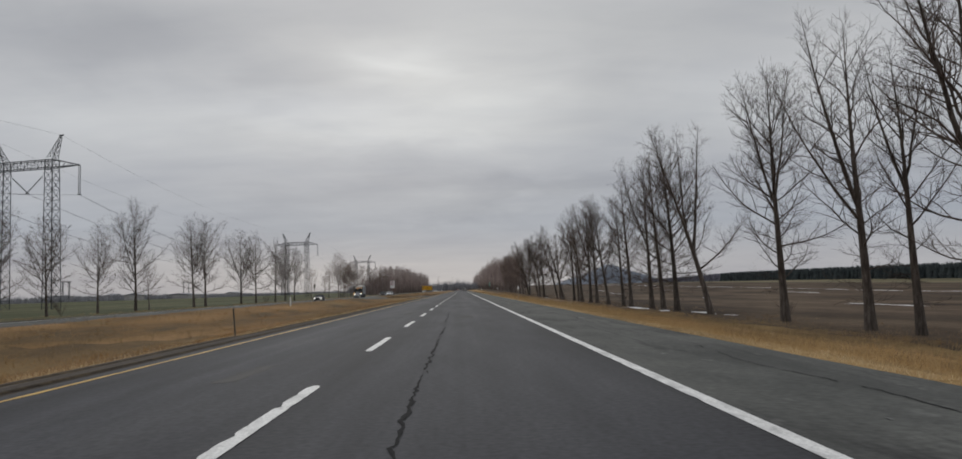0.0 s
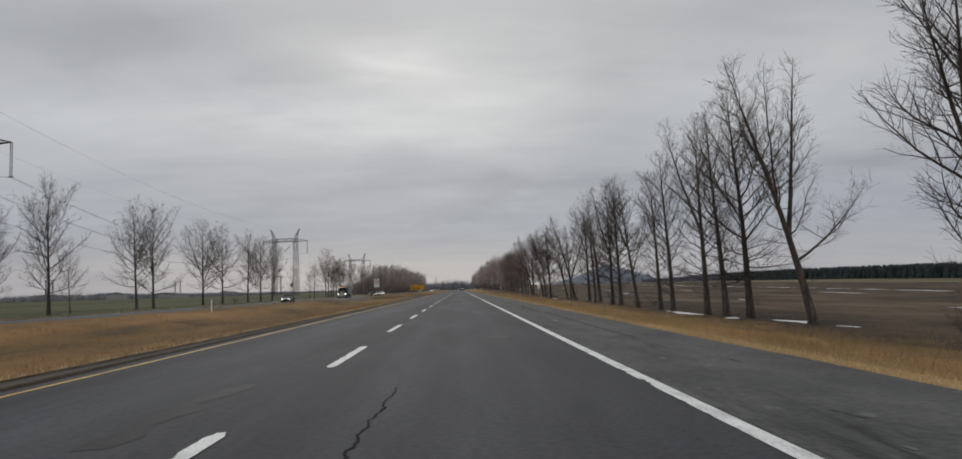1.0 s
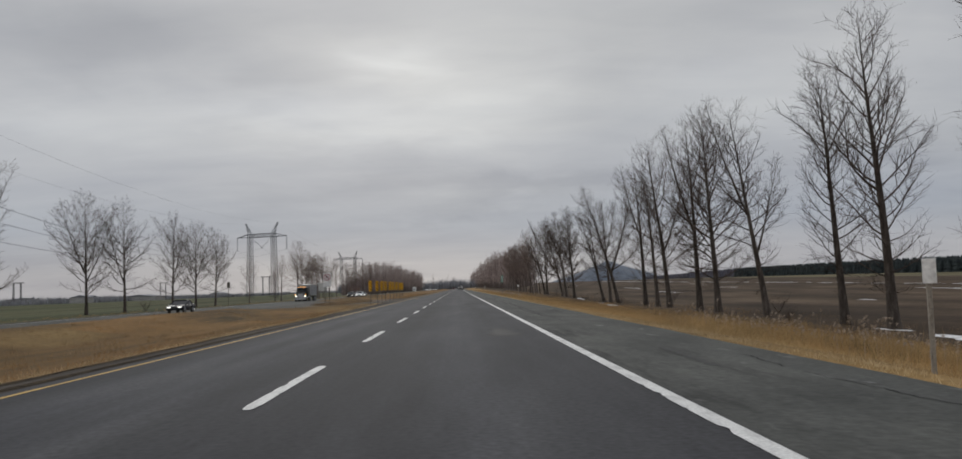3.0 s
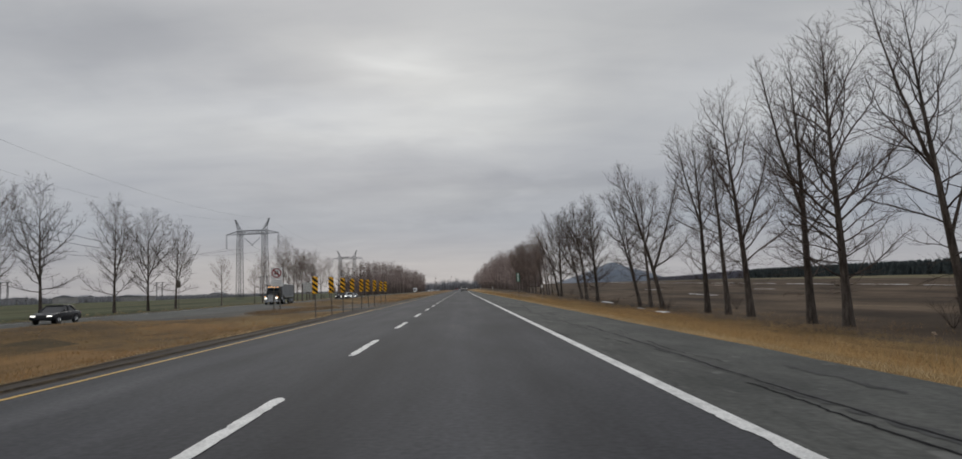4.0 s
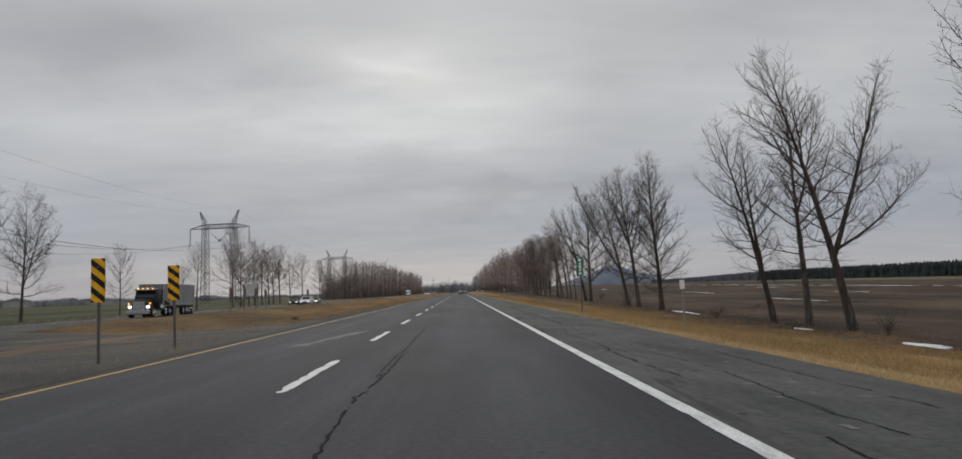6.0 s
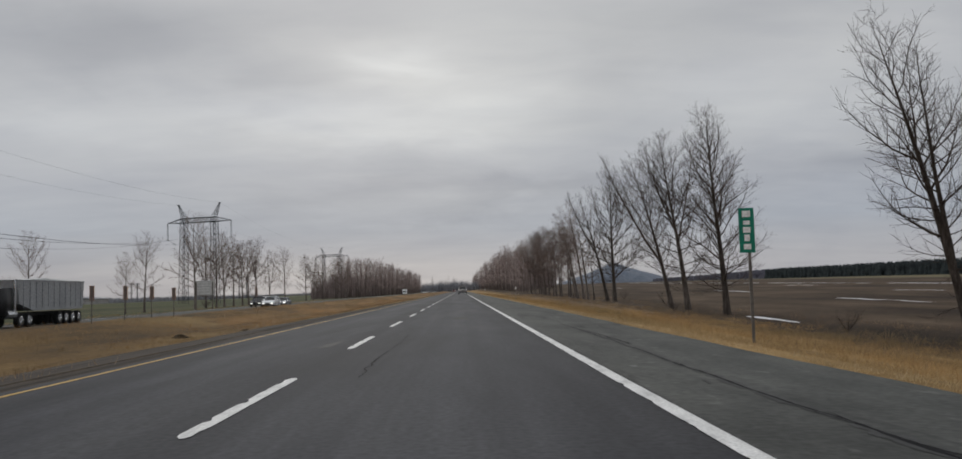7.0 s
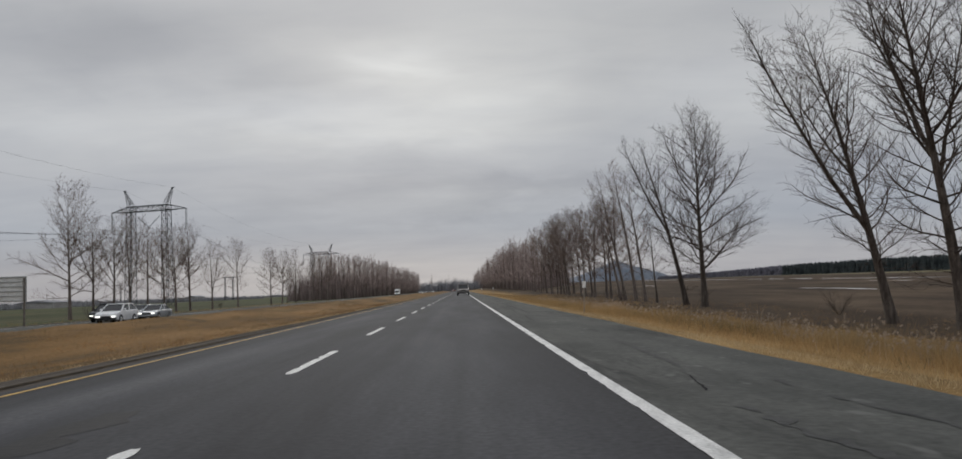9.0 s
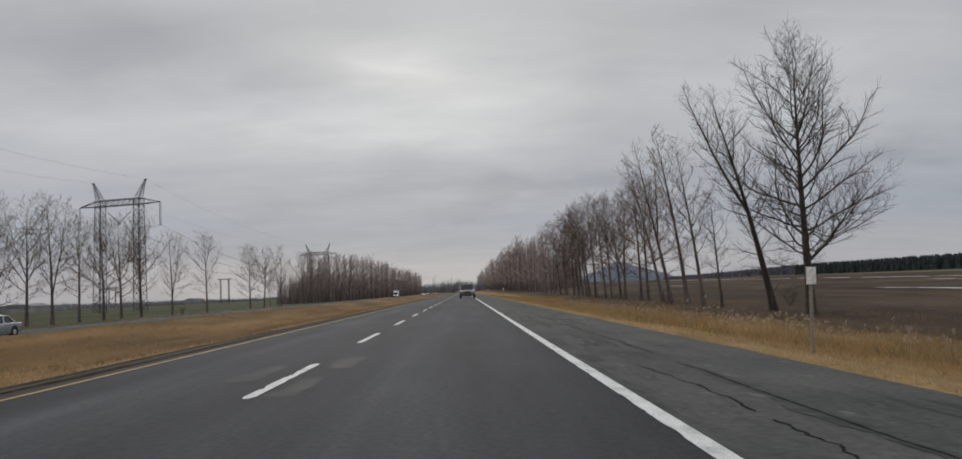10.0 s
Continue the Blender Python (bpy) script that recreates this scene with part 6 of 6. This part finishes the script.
def dump_truck(x, y):
    """A long-nosed tractor with an open-topped grey trailer; it faces the camera."""
    ob = thing("dump_truck", "long-nosed truck with a grey dump trailer and lit lamps", "truck", "vehicles on the road", pose(x, y, OZ, 0, 0, 2))
    bm = bmesh.new()
    side_slab(bm, [(0.1, 0.8), (0.15, 1.75), (2.2, 2.0), (2.2, 0.8)], -0.75, 0.75)
    bmesh.ops.bevel(bm, geom=[e for e in bm.edges], offset=0.09, segments=2, affect="EDGES")
    part("bonnet", bm, BLACK_PLASTIC, ob, "dark bonnet", smooth=True)
    bm = bmesh.new()
    side_slab(bm, [(2.1, 0.9), (2.1, 2.05), (2.5, 2.9), (3.9, 2.95), (3.9, 0.9)], -1.15, 1.15)
    bmesh.ops.bevel(bm, geom=[e for e in bm.edges], offset=0.07, segments=2, affect="EDGES")
    part("cab", bm, BLACK_PLASTIC, ob, "dark driver's cab", smooth=True)
    part("sun_visor", boxed((0, 2.15, 2.92), (2.2, 0.5, 0.16), 0.03), CHROME, ob, "bright metal sun visor")
    part("grille", boxed((0, 0.06, 1.25), (1.2, 0.08, 0.85), 0.02), CHROME, ob, "chrome grille")
    part("bumper", boxed((0, -0.1, 0.58), (2.35, 0.3, 0.42), 0.05), CHROME, ob, "chrome bumper")
    for s in (-0.5, 0.5):
        bm = bmesh.new()
        quad_slab(bm, [(s - 0.46, 2.10, 2.08), (s + 0.46, 2.10, 2.08), (s + 0.46, 2.46, 2.80), (s - 0.46, 2.46, 2.80)], (0, -1, 0.4), 0.03)
        part("windscreen", bm, GLASS, ob)
    for s in (-1, 1):
        bm = bmesh.new()
        for k in range(9):
            a0, a1 = math.pi * k / 9, math.pi * (k + 1) / 9
            beam(bm, (s * 0.98, 0.95 - math.cos(a0) * 0.68, 0.62 + math.sin(a0) * 0.6), (s * 0.98, 0.95 - math.cos(a1) * 0.68, 0.62 + math.sin(a1) * 0.6), 0.2, 6)
        part("mudguard", bm, BLACK_PLASTIC, ob)
        part("headlight", boxed((s * 0.92, 0.1, 1.12), (0.3, 0.16, 0.26), 0.04), HEADLAMP, ob, "lit headlight")
        part("marker_lamp", boxed((s * 1.10, 0.25, 1.45), (0.10, 0.10, 0.14), 0.02), AMBER, ob, "amber lamp")
        for k in (0.25, 0.75):
            part("roof_lamp", boxed((s * k, 2.0, 3.04), (0.14, 0.12, 0.09), 0.02), AMBER, ob, "amber lamp")
        bm = bmesh.new()
        beam(bm, (s * 1.25, 4.0, 1.0), (s * 1.25, 4.0, 3.5), 0.09, 10)
        part("exhaust_stack", bm, CHROME, ob, "chrome exhaust stack")
        bm = bmesh.new()
        beam(bm, (s * 1.0, 3.0, 1.0), (s * 1.0, 4.2, 1.0), 0.34, 12)
        part("fuel_tank", bm, CHROME, ob, "chrome fuel tank")
        for yy in (0.95, 5.0, 6.3, 11.4, 12.6, 13.8, 15.0):
            wheel(ob, s * 1.05, yy, 0.52, 0.36)
    part("chassis", boxed((0, 8.5, 0.95), (0.9, 13.5, 0.28), 0.03), BLACK_PLASTIC, ob)
    bm = bmesh.new()
    side_slab(bm, [(4.6, 1.75), (4.3, 3.45), (15.9, 3.45), (15.6, 1.2), (6.8, 1.2)], -1.27, 1.27)
    tub = part("tub", bm, TRAILER, ob, "grey ribbed dump body")
    for s in (-1, 1):
        for k in range(11):
            part("rib", boxed((s * 1.29, 5.2 + k, 2.4), (0.06, 0.09, 1.95), 0.01), TRAILER, tub)
    part("top_rail", boxed((0, 10.1, 3.49), (2.64, 11.7, 0.10), 0.03), TRAILER, tub)
    bm = bmesh.new()
    side_slab(bm, [(4.4, 3.5), (10, 3.72), (15.8, 3.5)], -0.7, 0.7)
    part("tarpaulin", bm, SIGN_BACK, tub, "pale grey tarpaulin over the load")


dump_truck(-33.0, 263.5)

# ---- far buildings beyond the green field ----
for i, (x, y, w, h) in enumerate([(-700, 965, 26, 7), (-742, 1016, 16, 12), (-600, 1245, 40, 6), (-820, 813, 30, 8), (-660, 1588, 34, 8), (-905, 711, 22, 9), (-520, 1905, 40, 8), (-271, 812, 30, 4.5), (-270, 690, 14, 5)]):
    ob = thing("farm_building", "far pale farm building with a dull, haze-paled metal roof", "building", "far buildings", pose(x, y, lie(x, y), 0, 0, i * 23))
    part("wall", boxed((0, 0, h * 0.4), (w, w * 0.5, h * 0.85)), CONCRETE, ob)
    bm = bmesh.new()
    slab(bm, [(-w / 2 - 0.5, h * 0.8), (0, h * 1.15), (w / 2 + 0.5, h * 0.8)], -w * 0.27, w * 0.27)
    bmesh.ops.recalc_face_normals(bm, faces=bm.faces)
    part("roof", bm, ROOF, ob)
    for s in (-0.3, 0, 0.3):
        part("window", boxed((s * w, -w * 0.25, h * 0.42), (w * 0.1, 0.2, h * 0.3)), GLASS, ob)

# ---- dry grass and weeds of the verges ----


def blades(name, spots, mat, label, width):
    """Thin leaning blades: x, y, height, lean, for each."""
    bare = [p for p in SNOWS if p[0] < 35]              # nothing stands in the old snow
    if 0 < spots[0][0] < 80:
        spots = [q for q in spots if q[0] < 21 or not any(((q[0] - p[0] + 0.8) / (p[2] + 1.6)) ** 2 + ((q[1] - p[1] + 1.0) / (p[3] + 1.2)) ** 2 < 1 for p in bare)]
    n = len(spots)
    sp = np.array(spots)
    z = np.array([lie(x, y) for x, y in sp[:, :2]]) - 0.02
    r = np.random.RandomState(4)
    a, b = r.uniform(0, 6.283, n), r.uniform(0, 6.283, n)
    w = width * r.uniform(0.6, 1.4, n)
    dx, dy = np.cos(a) * w, np.sin(a) * w
    lx, ly = np.cos(b) * sp[:, 3] * sp[:, 2], np.sin(b) * sp[:, 3] * sp[:, 2]
    vv = np.stack([np.stack([sp[:, 0] - dx, sp[:, 1] - dy, z], 1), np.stack([sp[:, 0] + dx, sp[:, 1] + dy, z], 1), np.stack([sp[:, 0] + lx, sp[:, 1] + ly, z + sp[:, 2]], 1)], 1)
    me = bpy.data.meshes.new(name)
    me.vertices.add(n * 3)
    me.vertices.foreach_set("co", vv.ravel())
    me.loops.add(n * 3)
    me.loops.foreach_set("vertex_index", np.arange(n * 3))
    me.polygons.add(n)
    me.polygons.foreach_set("loop_start", np.arange(n) * 3)
    me.polygons.foreach_set("loop_total", np.full(n, 3))
    me.materials.append(mat)
    me.update()
    me.validate()
    return tagged(new(name, me), label, "grass", kind="stuff")


g = random.Random(9)


def scatter(n, x0, x1, y0, y1, h0, h1, skew=1.0, edge=None):
    """Tufts, thicker in drifts; short by the roadside and taller away from it."""
    got = []
    while len(got) < n:
        cx, cy = x0 + (x1 - x0) * g.random() ** skew, g.uniform(y0, y1)
        k = 0.5 + 0.9 * noise.noise((cx * 0.25, cy * 0.12, 3.0))
        if g.random() > 0.35 + k or (edge is not None and edge(cx, cy)):
            continue
        off = abs(cx - (5.2 if cx > 0 else -7.0))
        tall = g.uniform(h0, h1) * (0.75 + 0.5 * max(0, k)) * min(1.0, 0.22 + off * 0.22)
        for _ in range(7):
            got.append((cx + g.gauss(0, 0.13), cy + g.gauss(0, 0.18), tall * g.uniform(0.4, 1.05), g.uniform(0.35, 1.5)))
    return got


def in_crossing(x, y):
    return (x < -6.6 and 176.5 < y < 225) or x > -7.55 - median_rim(y) * 0.9


blades("dry_grass", scatter(130000, 5.2, 24, -2, 250, 0.14, 0.44, 1.6) + scatter(65000, 5.2, 24, 250, 520, 0.14, 0.42, 1.9), BLADES, "straw-coloured dead grass on the right verge", 0.0045)
fringe = []
for _ in range(4200):                                # pale short grass that creeps over the ragged rim of the shoulder
    y = g.uniform(-2, 420)
    x = 5.14 + abs(g.gauss(0, 0.32)) + 0.12 * noise.noise((2.0, y * 0.5, 8.0))
    for _ in range(9):
        fringe.append((x + g.gauss(0, 0.05), y + g.gauss(0, 0.12), g.uniform(0.05, 0.13), g.uniform(0.3, 1.1)))
for _ in range(2600):                                # and along the median's rim
    y = g.uniform(2, 420)
    x = -7.55 - median_rim(y) * 0.9 - abs(g.gauss(0, 0.30))
    if not in_crossing(x - 0.2, y):
        for _ in range(9):
            fringe.append((x + g.gauss(0, 0.06), y + g.gauss(0, 0.14), g.uniform(0.05, 0.16), g.uniform(0.3, 1.1)))
blades("dry_grass", fringe, PALE_BLADES, "pale short dead grass along the rims of the asphalt", 0.006)
blades("brown_grass", scatter(65000, 7.5, 27, -2, 250, 0.18, 0.50, 1.2) + scatter(65000, 6.8, 27, 250, 520, 0.24, 0.6, 1.3), RUST_BLADES, "rust-brown dead grass down the slope of the right verge", 0.0055)
blades("dry_grass", scatter(120000, -7.0, -23.3, 2, 420, 0.10, 0.28, 1.35, in_crossing), MEDIAN_BLADES, "rust and straw-coloured dead grass in the median", 0.005)


def brush(name, n, x0, x1, y0, y1, h0, h1, mat, label, width):
    """Close-set bare stems that fill a wood."""
    spots = []
    while len(spots) < n:
        x, y = g.uniform(x0, x1), g.uniform(y0, y1)
        h = g.uniform(h0, h1) * (0.9 + 0.25 * noise.noise((x * 0.02, y * 0.02, 2.0)))
        for _ in range(8):
            spots.append((x + g.gauss(0, width * 4), y + g.gauss(0, width * 4), h * g.uniform(0.55, 1.05), g.uniform(0.02, 0.22)))
    tagged(blades(name, spots, mat, label, width), label, "woodland", kind="stuff")


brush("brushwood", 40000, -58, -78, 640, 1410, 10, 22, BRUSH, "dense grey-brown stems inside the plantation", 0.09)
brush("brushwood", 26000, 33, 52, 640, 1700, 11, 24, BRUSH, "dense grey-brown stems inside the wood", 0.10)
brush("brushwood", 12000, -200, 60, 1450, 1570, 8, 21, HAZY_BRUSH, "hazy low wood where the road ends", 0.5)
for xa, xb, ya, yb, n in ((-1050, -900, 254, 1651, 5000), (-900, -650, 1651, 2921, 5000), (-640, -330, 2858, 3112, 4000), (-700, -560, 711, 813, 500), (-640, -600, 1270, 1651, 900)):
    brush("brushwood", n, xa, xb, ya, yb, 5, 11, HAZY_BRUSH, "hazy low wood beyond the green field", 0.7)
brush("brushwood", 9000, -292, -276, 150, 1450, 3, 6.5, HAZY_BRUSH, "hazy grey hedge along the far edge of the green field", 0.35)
blades("dry_grass", scatter(20000, -37.4, -57, 50, 533, 0.15, 0.5), BLADES, "pale dead grass below the far row of trees", 0.012)
REEDS = [  # beds of tall dead growth: middle x, y, half widths, number of tufts, height, share that is olive or rust
    (13.2, 119, 2.6, 13, 1100, 1.12, 0.25, 0.2), (19.5, 108, 1.8, 4, 160, 0.9, 0.3, 0.3), (18.0, 124, 3.0, 12, 420, 0.7, 0.2, 0.2), (14.5, 96, 3.5, 14, 420, 0.55, 0.3, 0.3), (15.0, 68, 4, 16, 400, 0.5, 0.3, 0.4), (13.5, 293, 3.4, 11, 900, 1.05, 0.3, 0.35),
    (13.0, 277, 3.6, 11, 1000, 1.0, 0.15, 0.3), (13.5, 309, 3.0, 11, 800, 1.1, 0.45, 0.25), (11.5, 326, 2.6, 12, 800, 1.1, 0.4, 0.35), (12.5, 348, 3.0, 16, 800, 1.05, 0.3, 0.4), (13.0, 372, 3.0, 14, 500, 0.95, 0.3, 0.3), (13.5, 415, 3.5, 40, 800, 0.8, 0.3, 0.3)]
OLIVE = island_material("olive_grass", (0.10, 0.088, 0.044), (0.25, 0.205, 0.105), through_light=0.45)
reed_spots, heads = {"straw": [], "olive": [], "rust": []}, []
for cx, cy, rx, ry, n, tall, olive, rust in REEDS:
    for _ in range(n):
        x, y = cx + g.gauss(0, rx * 0.5), cy + g.gauss(0, ry * 0.55)
        x = max(8.2, x)
        lump = 0.78 + 0.75 * noise.noise((x * 0.45, y * 0.32, 7.0))
        h = tall * lump * g.uniform(0.6, 1.0)
        pick = g.random() + 0.5 * noise.noise((x * 0.4, y * 0.2, 12.0))
        sort = "olive" if pick < olive else "rust" if pick < olive + rust else "straw"
        for _ in range(13):
            reed_spots[sort].append((x + g.gauss(0, 0.20), y + g.gauss(0, 0.22), h * g.uniform(0.35, 1.0) * (0.7 if sort == "olive" else 1.0), g.uniform(0.08, 0.95)))
        if tall > 0.85 and g.random() < 0.28 + 0.5 * noise.noise((x * 0.35, y * 0.22, 21.0)):
            heads.append((x + g.gauss(0, 0.2), y + g.gauss(0, 0.2), h * g.uniform(0.75, 1.12)))
blades("tall_weeds", reed_spots["straw"], BLADES, "tall straw-coloured dead weeds between the verge and the trees", 0.006)
blades("tall_weeds", reed_spots["olive"], OLIVE, "dull olive growth among the tall dead weeds", 0.007)
blades("tall_weeds", reed_spots["rust"], RUST_BLADES, "rust-brown dead stalks among the tall weeds", 0.006)
spots = []
for _ in range(17000):                                # rough growth under the trees and at the field's rim
    x, y = 11 + 24 * g.random() ** 1.3, g.uniform(12, 520)
    if g.random() > 0.45 + 0.8 * noise.noise((x * 0.2, y * 0.1, 6.0)) - 0.008 * max(0, x - 30):
        continue
    h = g.uniform(0.14, 0.55)
    for _ in range(9):
        spots.append((x + g.gauss(0, 0.25), y + g.gauss(0, 0.25), h * g.uniform(0.4, 1.1), g.uniform(0.1, 0.8)))
growth = []
for _ in range(6500):                                # knee-high rusty growth between the verge and the trees
    x, y = g.uniform(12.5, 26), g.uniform(20, 300)
    if g.random() < 0.62 + 0.9 * noise.noise((x * 0.22, y * 0.09, 31.0)) - 0.03 * max(0, x - 20):
        h = g.uniform(0.35, 0.8) * (0.8 + 0.5 * noise.noise((x * 0.4, y * 0.3, 33.0)))
        for _ in range(9):
            growth.append((x + g.gauss(0, 0.22), y + g.gauss(0, 0.25), h * g.uniform(0.4, 1.0), g.uniform(0.1, 0.9)))
blades("rough_grass", growth, RUST_BLADES, "knee-high rusty dead growth between the verge and the trees", 0.007)
blades("rough_grass", spots, WEEDS, "rough brown growth round the feet of the trees", 0.009)
spots = []
for _ in range(1500):                                # darker tussocks in the median
    x, y = -g.uniform(8.5, 23), g.uniform(5, 420)
    if in_crossing(x, y) or g.random() > 0.4 + noise.noise((x * 0.15, y * 0.06, 9.0)):
        continue
    for _ in range(10):
        spots.append((x + g.gauss(0, 0.2), y + g.gauss(0, 0.3), g.uniform(0.15, 0.45), g.uniform(0.1, 0.8)))
for _ in range(420):                                 # thin grass round the feet of the hazard boards
    x, y = -g.uniform(6.7, 10.0), g.uniform(182, 224)
    if g.random() < 0.45 + noise.noise((x * 0.6, y * 0.2, 4.0)):
        for _ in range(12):
            spots.append((x + g.gauss(0, 0.2), y + g.gauss(0, 0.35), g.uniform(0.08, 0.26), g.uniform(0.1, 0.9)))
for _ in range(1300):                                # thin grass on the turf left in the crossing
    a, q = g.uniform(0, 6.28), g.random() ** 0.6
    x, y = -13.6 + math.cos(a) * 3.4 * q, 187.5 + math.sin(a) * 8.5 * q
    for _ in range(9):
        spots.append((x + g.gauss(0, 0.2), y + g.gauss(0, 0.25), g.uniform(0.16, 0.40), g.uniform(0.1, 0.9)))
blades("tussock_grass", spots, WEEDS, "dull brown tussocks in the median and on the crossing", 0.007)


def soil_heap(x, y, w, seed):
    """A low heap of turned-up soil with a ragged outline."""
    vv = []
    for j in range(6):
        for k in range(16):
            a = 2 * math.pi * k / 16
            f = (1 - j / 5.5) * (1 + 0.35 * noise.noise((math.cos(a) * 2, math.sin(a) * 2, seed)))
            px, py = x + math.cos(a) * w * f, y + math.sin(a) * w * 1.3 * f
            vv.append((px, py, lie(px, py) - 0.05 + w * 0.42 * (1 - (1 - j / 5) ** 2) * (0.8 + 0.6 * noise.noise((px * 3, py * 3, seed)))))
    ff = [(j * 16 + k, j * 16 + (k + 1) % 16, (j + 1) * 16 + (k + 1) % 16, (j + 1) * 16 + k) for j in range(5) for k in range(16)]
    ff.append(tuple(5 * 16 + k for k in range(16)))
    tagged(raw("soil_heap", vv, ff, SOIL, smooth=True), "small dark heap of turned-up soil in the median", "soil heap", "soil heaps")


for i, (x, y, w) in enumerate([(-14.4, 250.8, 0.55), (-11.2, 251.5, 0.45)]):
    soil_heap(x, y, w, 3.7 * i + 1)


def shrub(x, y, h, seed):
    r = random.Random(seed)
    t = Tubes()
    for k in range(16):
        a = r.uniform(0, 6.28)
        st = bough(r, Vector((0, 0, -0.1)), Vector((math.cos(a) * 0.6, math.sin(a) * 0.6, 1)), h * r.uniform(0.6, 1.0), 4, 0.03, 0.16)
        t.add(st, [0.016 * (1 - 0.8 * q / 4) for q in range(5)], 3)
        for q in range(7):
            p, d = along(st, r.uniform(0.3, 1.0))
            o = d.orthogonal().normalized()
            o.rotate(Matrix.Rotation(r.uniform(0, 6.28), 3, d))
            t.add(bough(r, p, d + o * 0.8, h * r.uniform(0.15, 0.35), 2, 0.05, 0.2), [0.008, 0.006, 0.003], 3)
    ob = raw("shrub", t.v, t.f, TWIG)
    ob.location = (x, y, lie(x, y))
    tagged(ob, "small bare brown shrub in the rough grass", "shrub", "bare shrubs")


for i, (x, y, h) in enumerate([(33, 84, 2.2), (27, 155, 1.6), (34, 175, 2.6), (28, 230, 2.0), (36, 226, 2.6), (27, 263, 1.8), (32, 333, 2.4), (26, 305, 1.5), (35, 381, 2.4), (28, 406, 2.0), (-58, 122, 3.0), (-56, 239, 2.2), (-57, 395, 2.6), (-57, 465, 2.4)]):
    shrub(x, y, h, 300 + i)
hv, hf = [], []
for x, y, h in heads:                                # a soft plume on a thin stalk
    z = lie(x, y)
    sway = g.uniform(-0.12, 0.12)
    b = len(hv)
    hv += [(x - 0.005, y, z), (x + 0.005, y, z), (x + sway, y, z + h)]
    hf += [(b, b + 1, b + 2)]
    for k in range(11):
        a, u = g.uniform(0, 6.28), g.uniform(-0.06, 0.03)
        w, up = g.uniform(0.035, 0.085), g.uniform(-0.03, 0.05)
        px, py, pz = x + sway * (1 + u), y, z + h + u
        b = len(hv)
        hv += [(px - 0.012 * math.sin(a), py + 0.012 * math.cos(a), pz), (px + 0.012 * math.sin(a), py - 0.012 * math.cos(a), pz), (px + math.cos(a) * w + 0.012, py + math.sin(a) * w, pz + up), (px + math.cos(a) * w * 0.6, py + math.sin(a) * w * 0.6 + 0.012, pz + up + 0.012)]
        hf += [(b, b + 1, b + 2, b + 3)]
tagged(raw("seed_heads", hv, hf, island_material("pale_seed_heads", (0.27, 0.215, 0.165), (0.50, 0.42, 0.34), through_light=0.4)), "pale fluffy seed heads of dead reeds", "grass", kind="stuff")
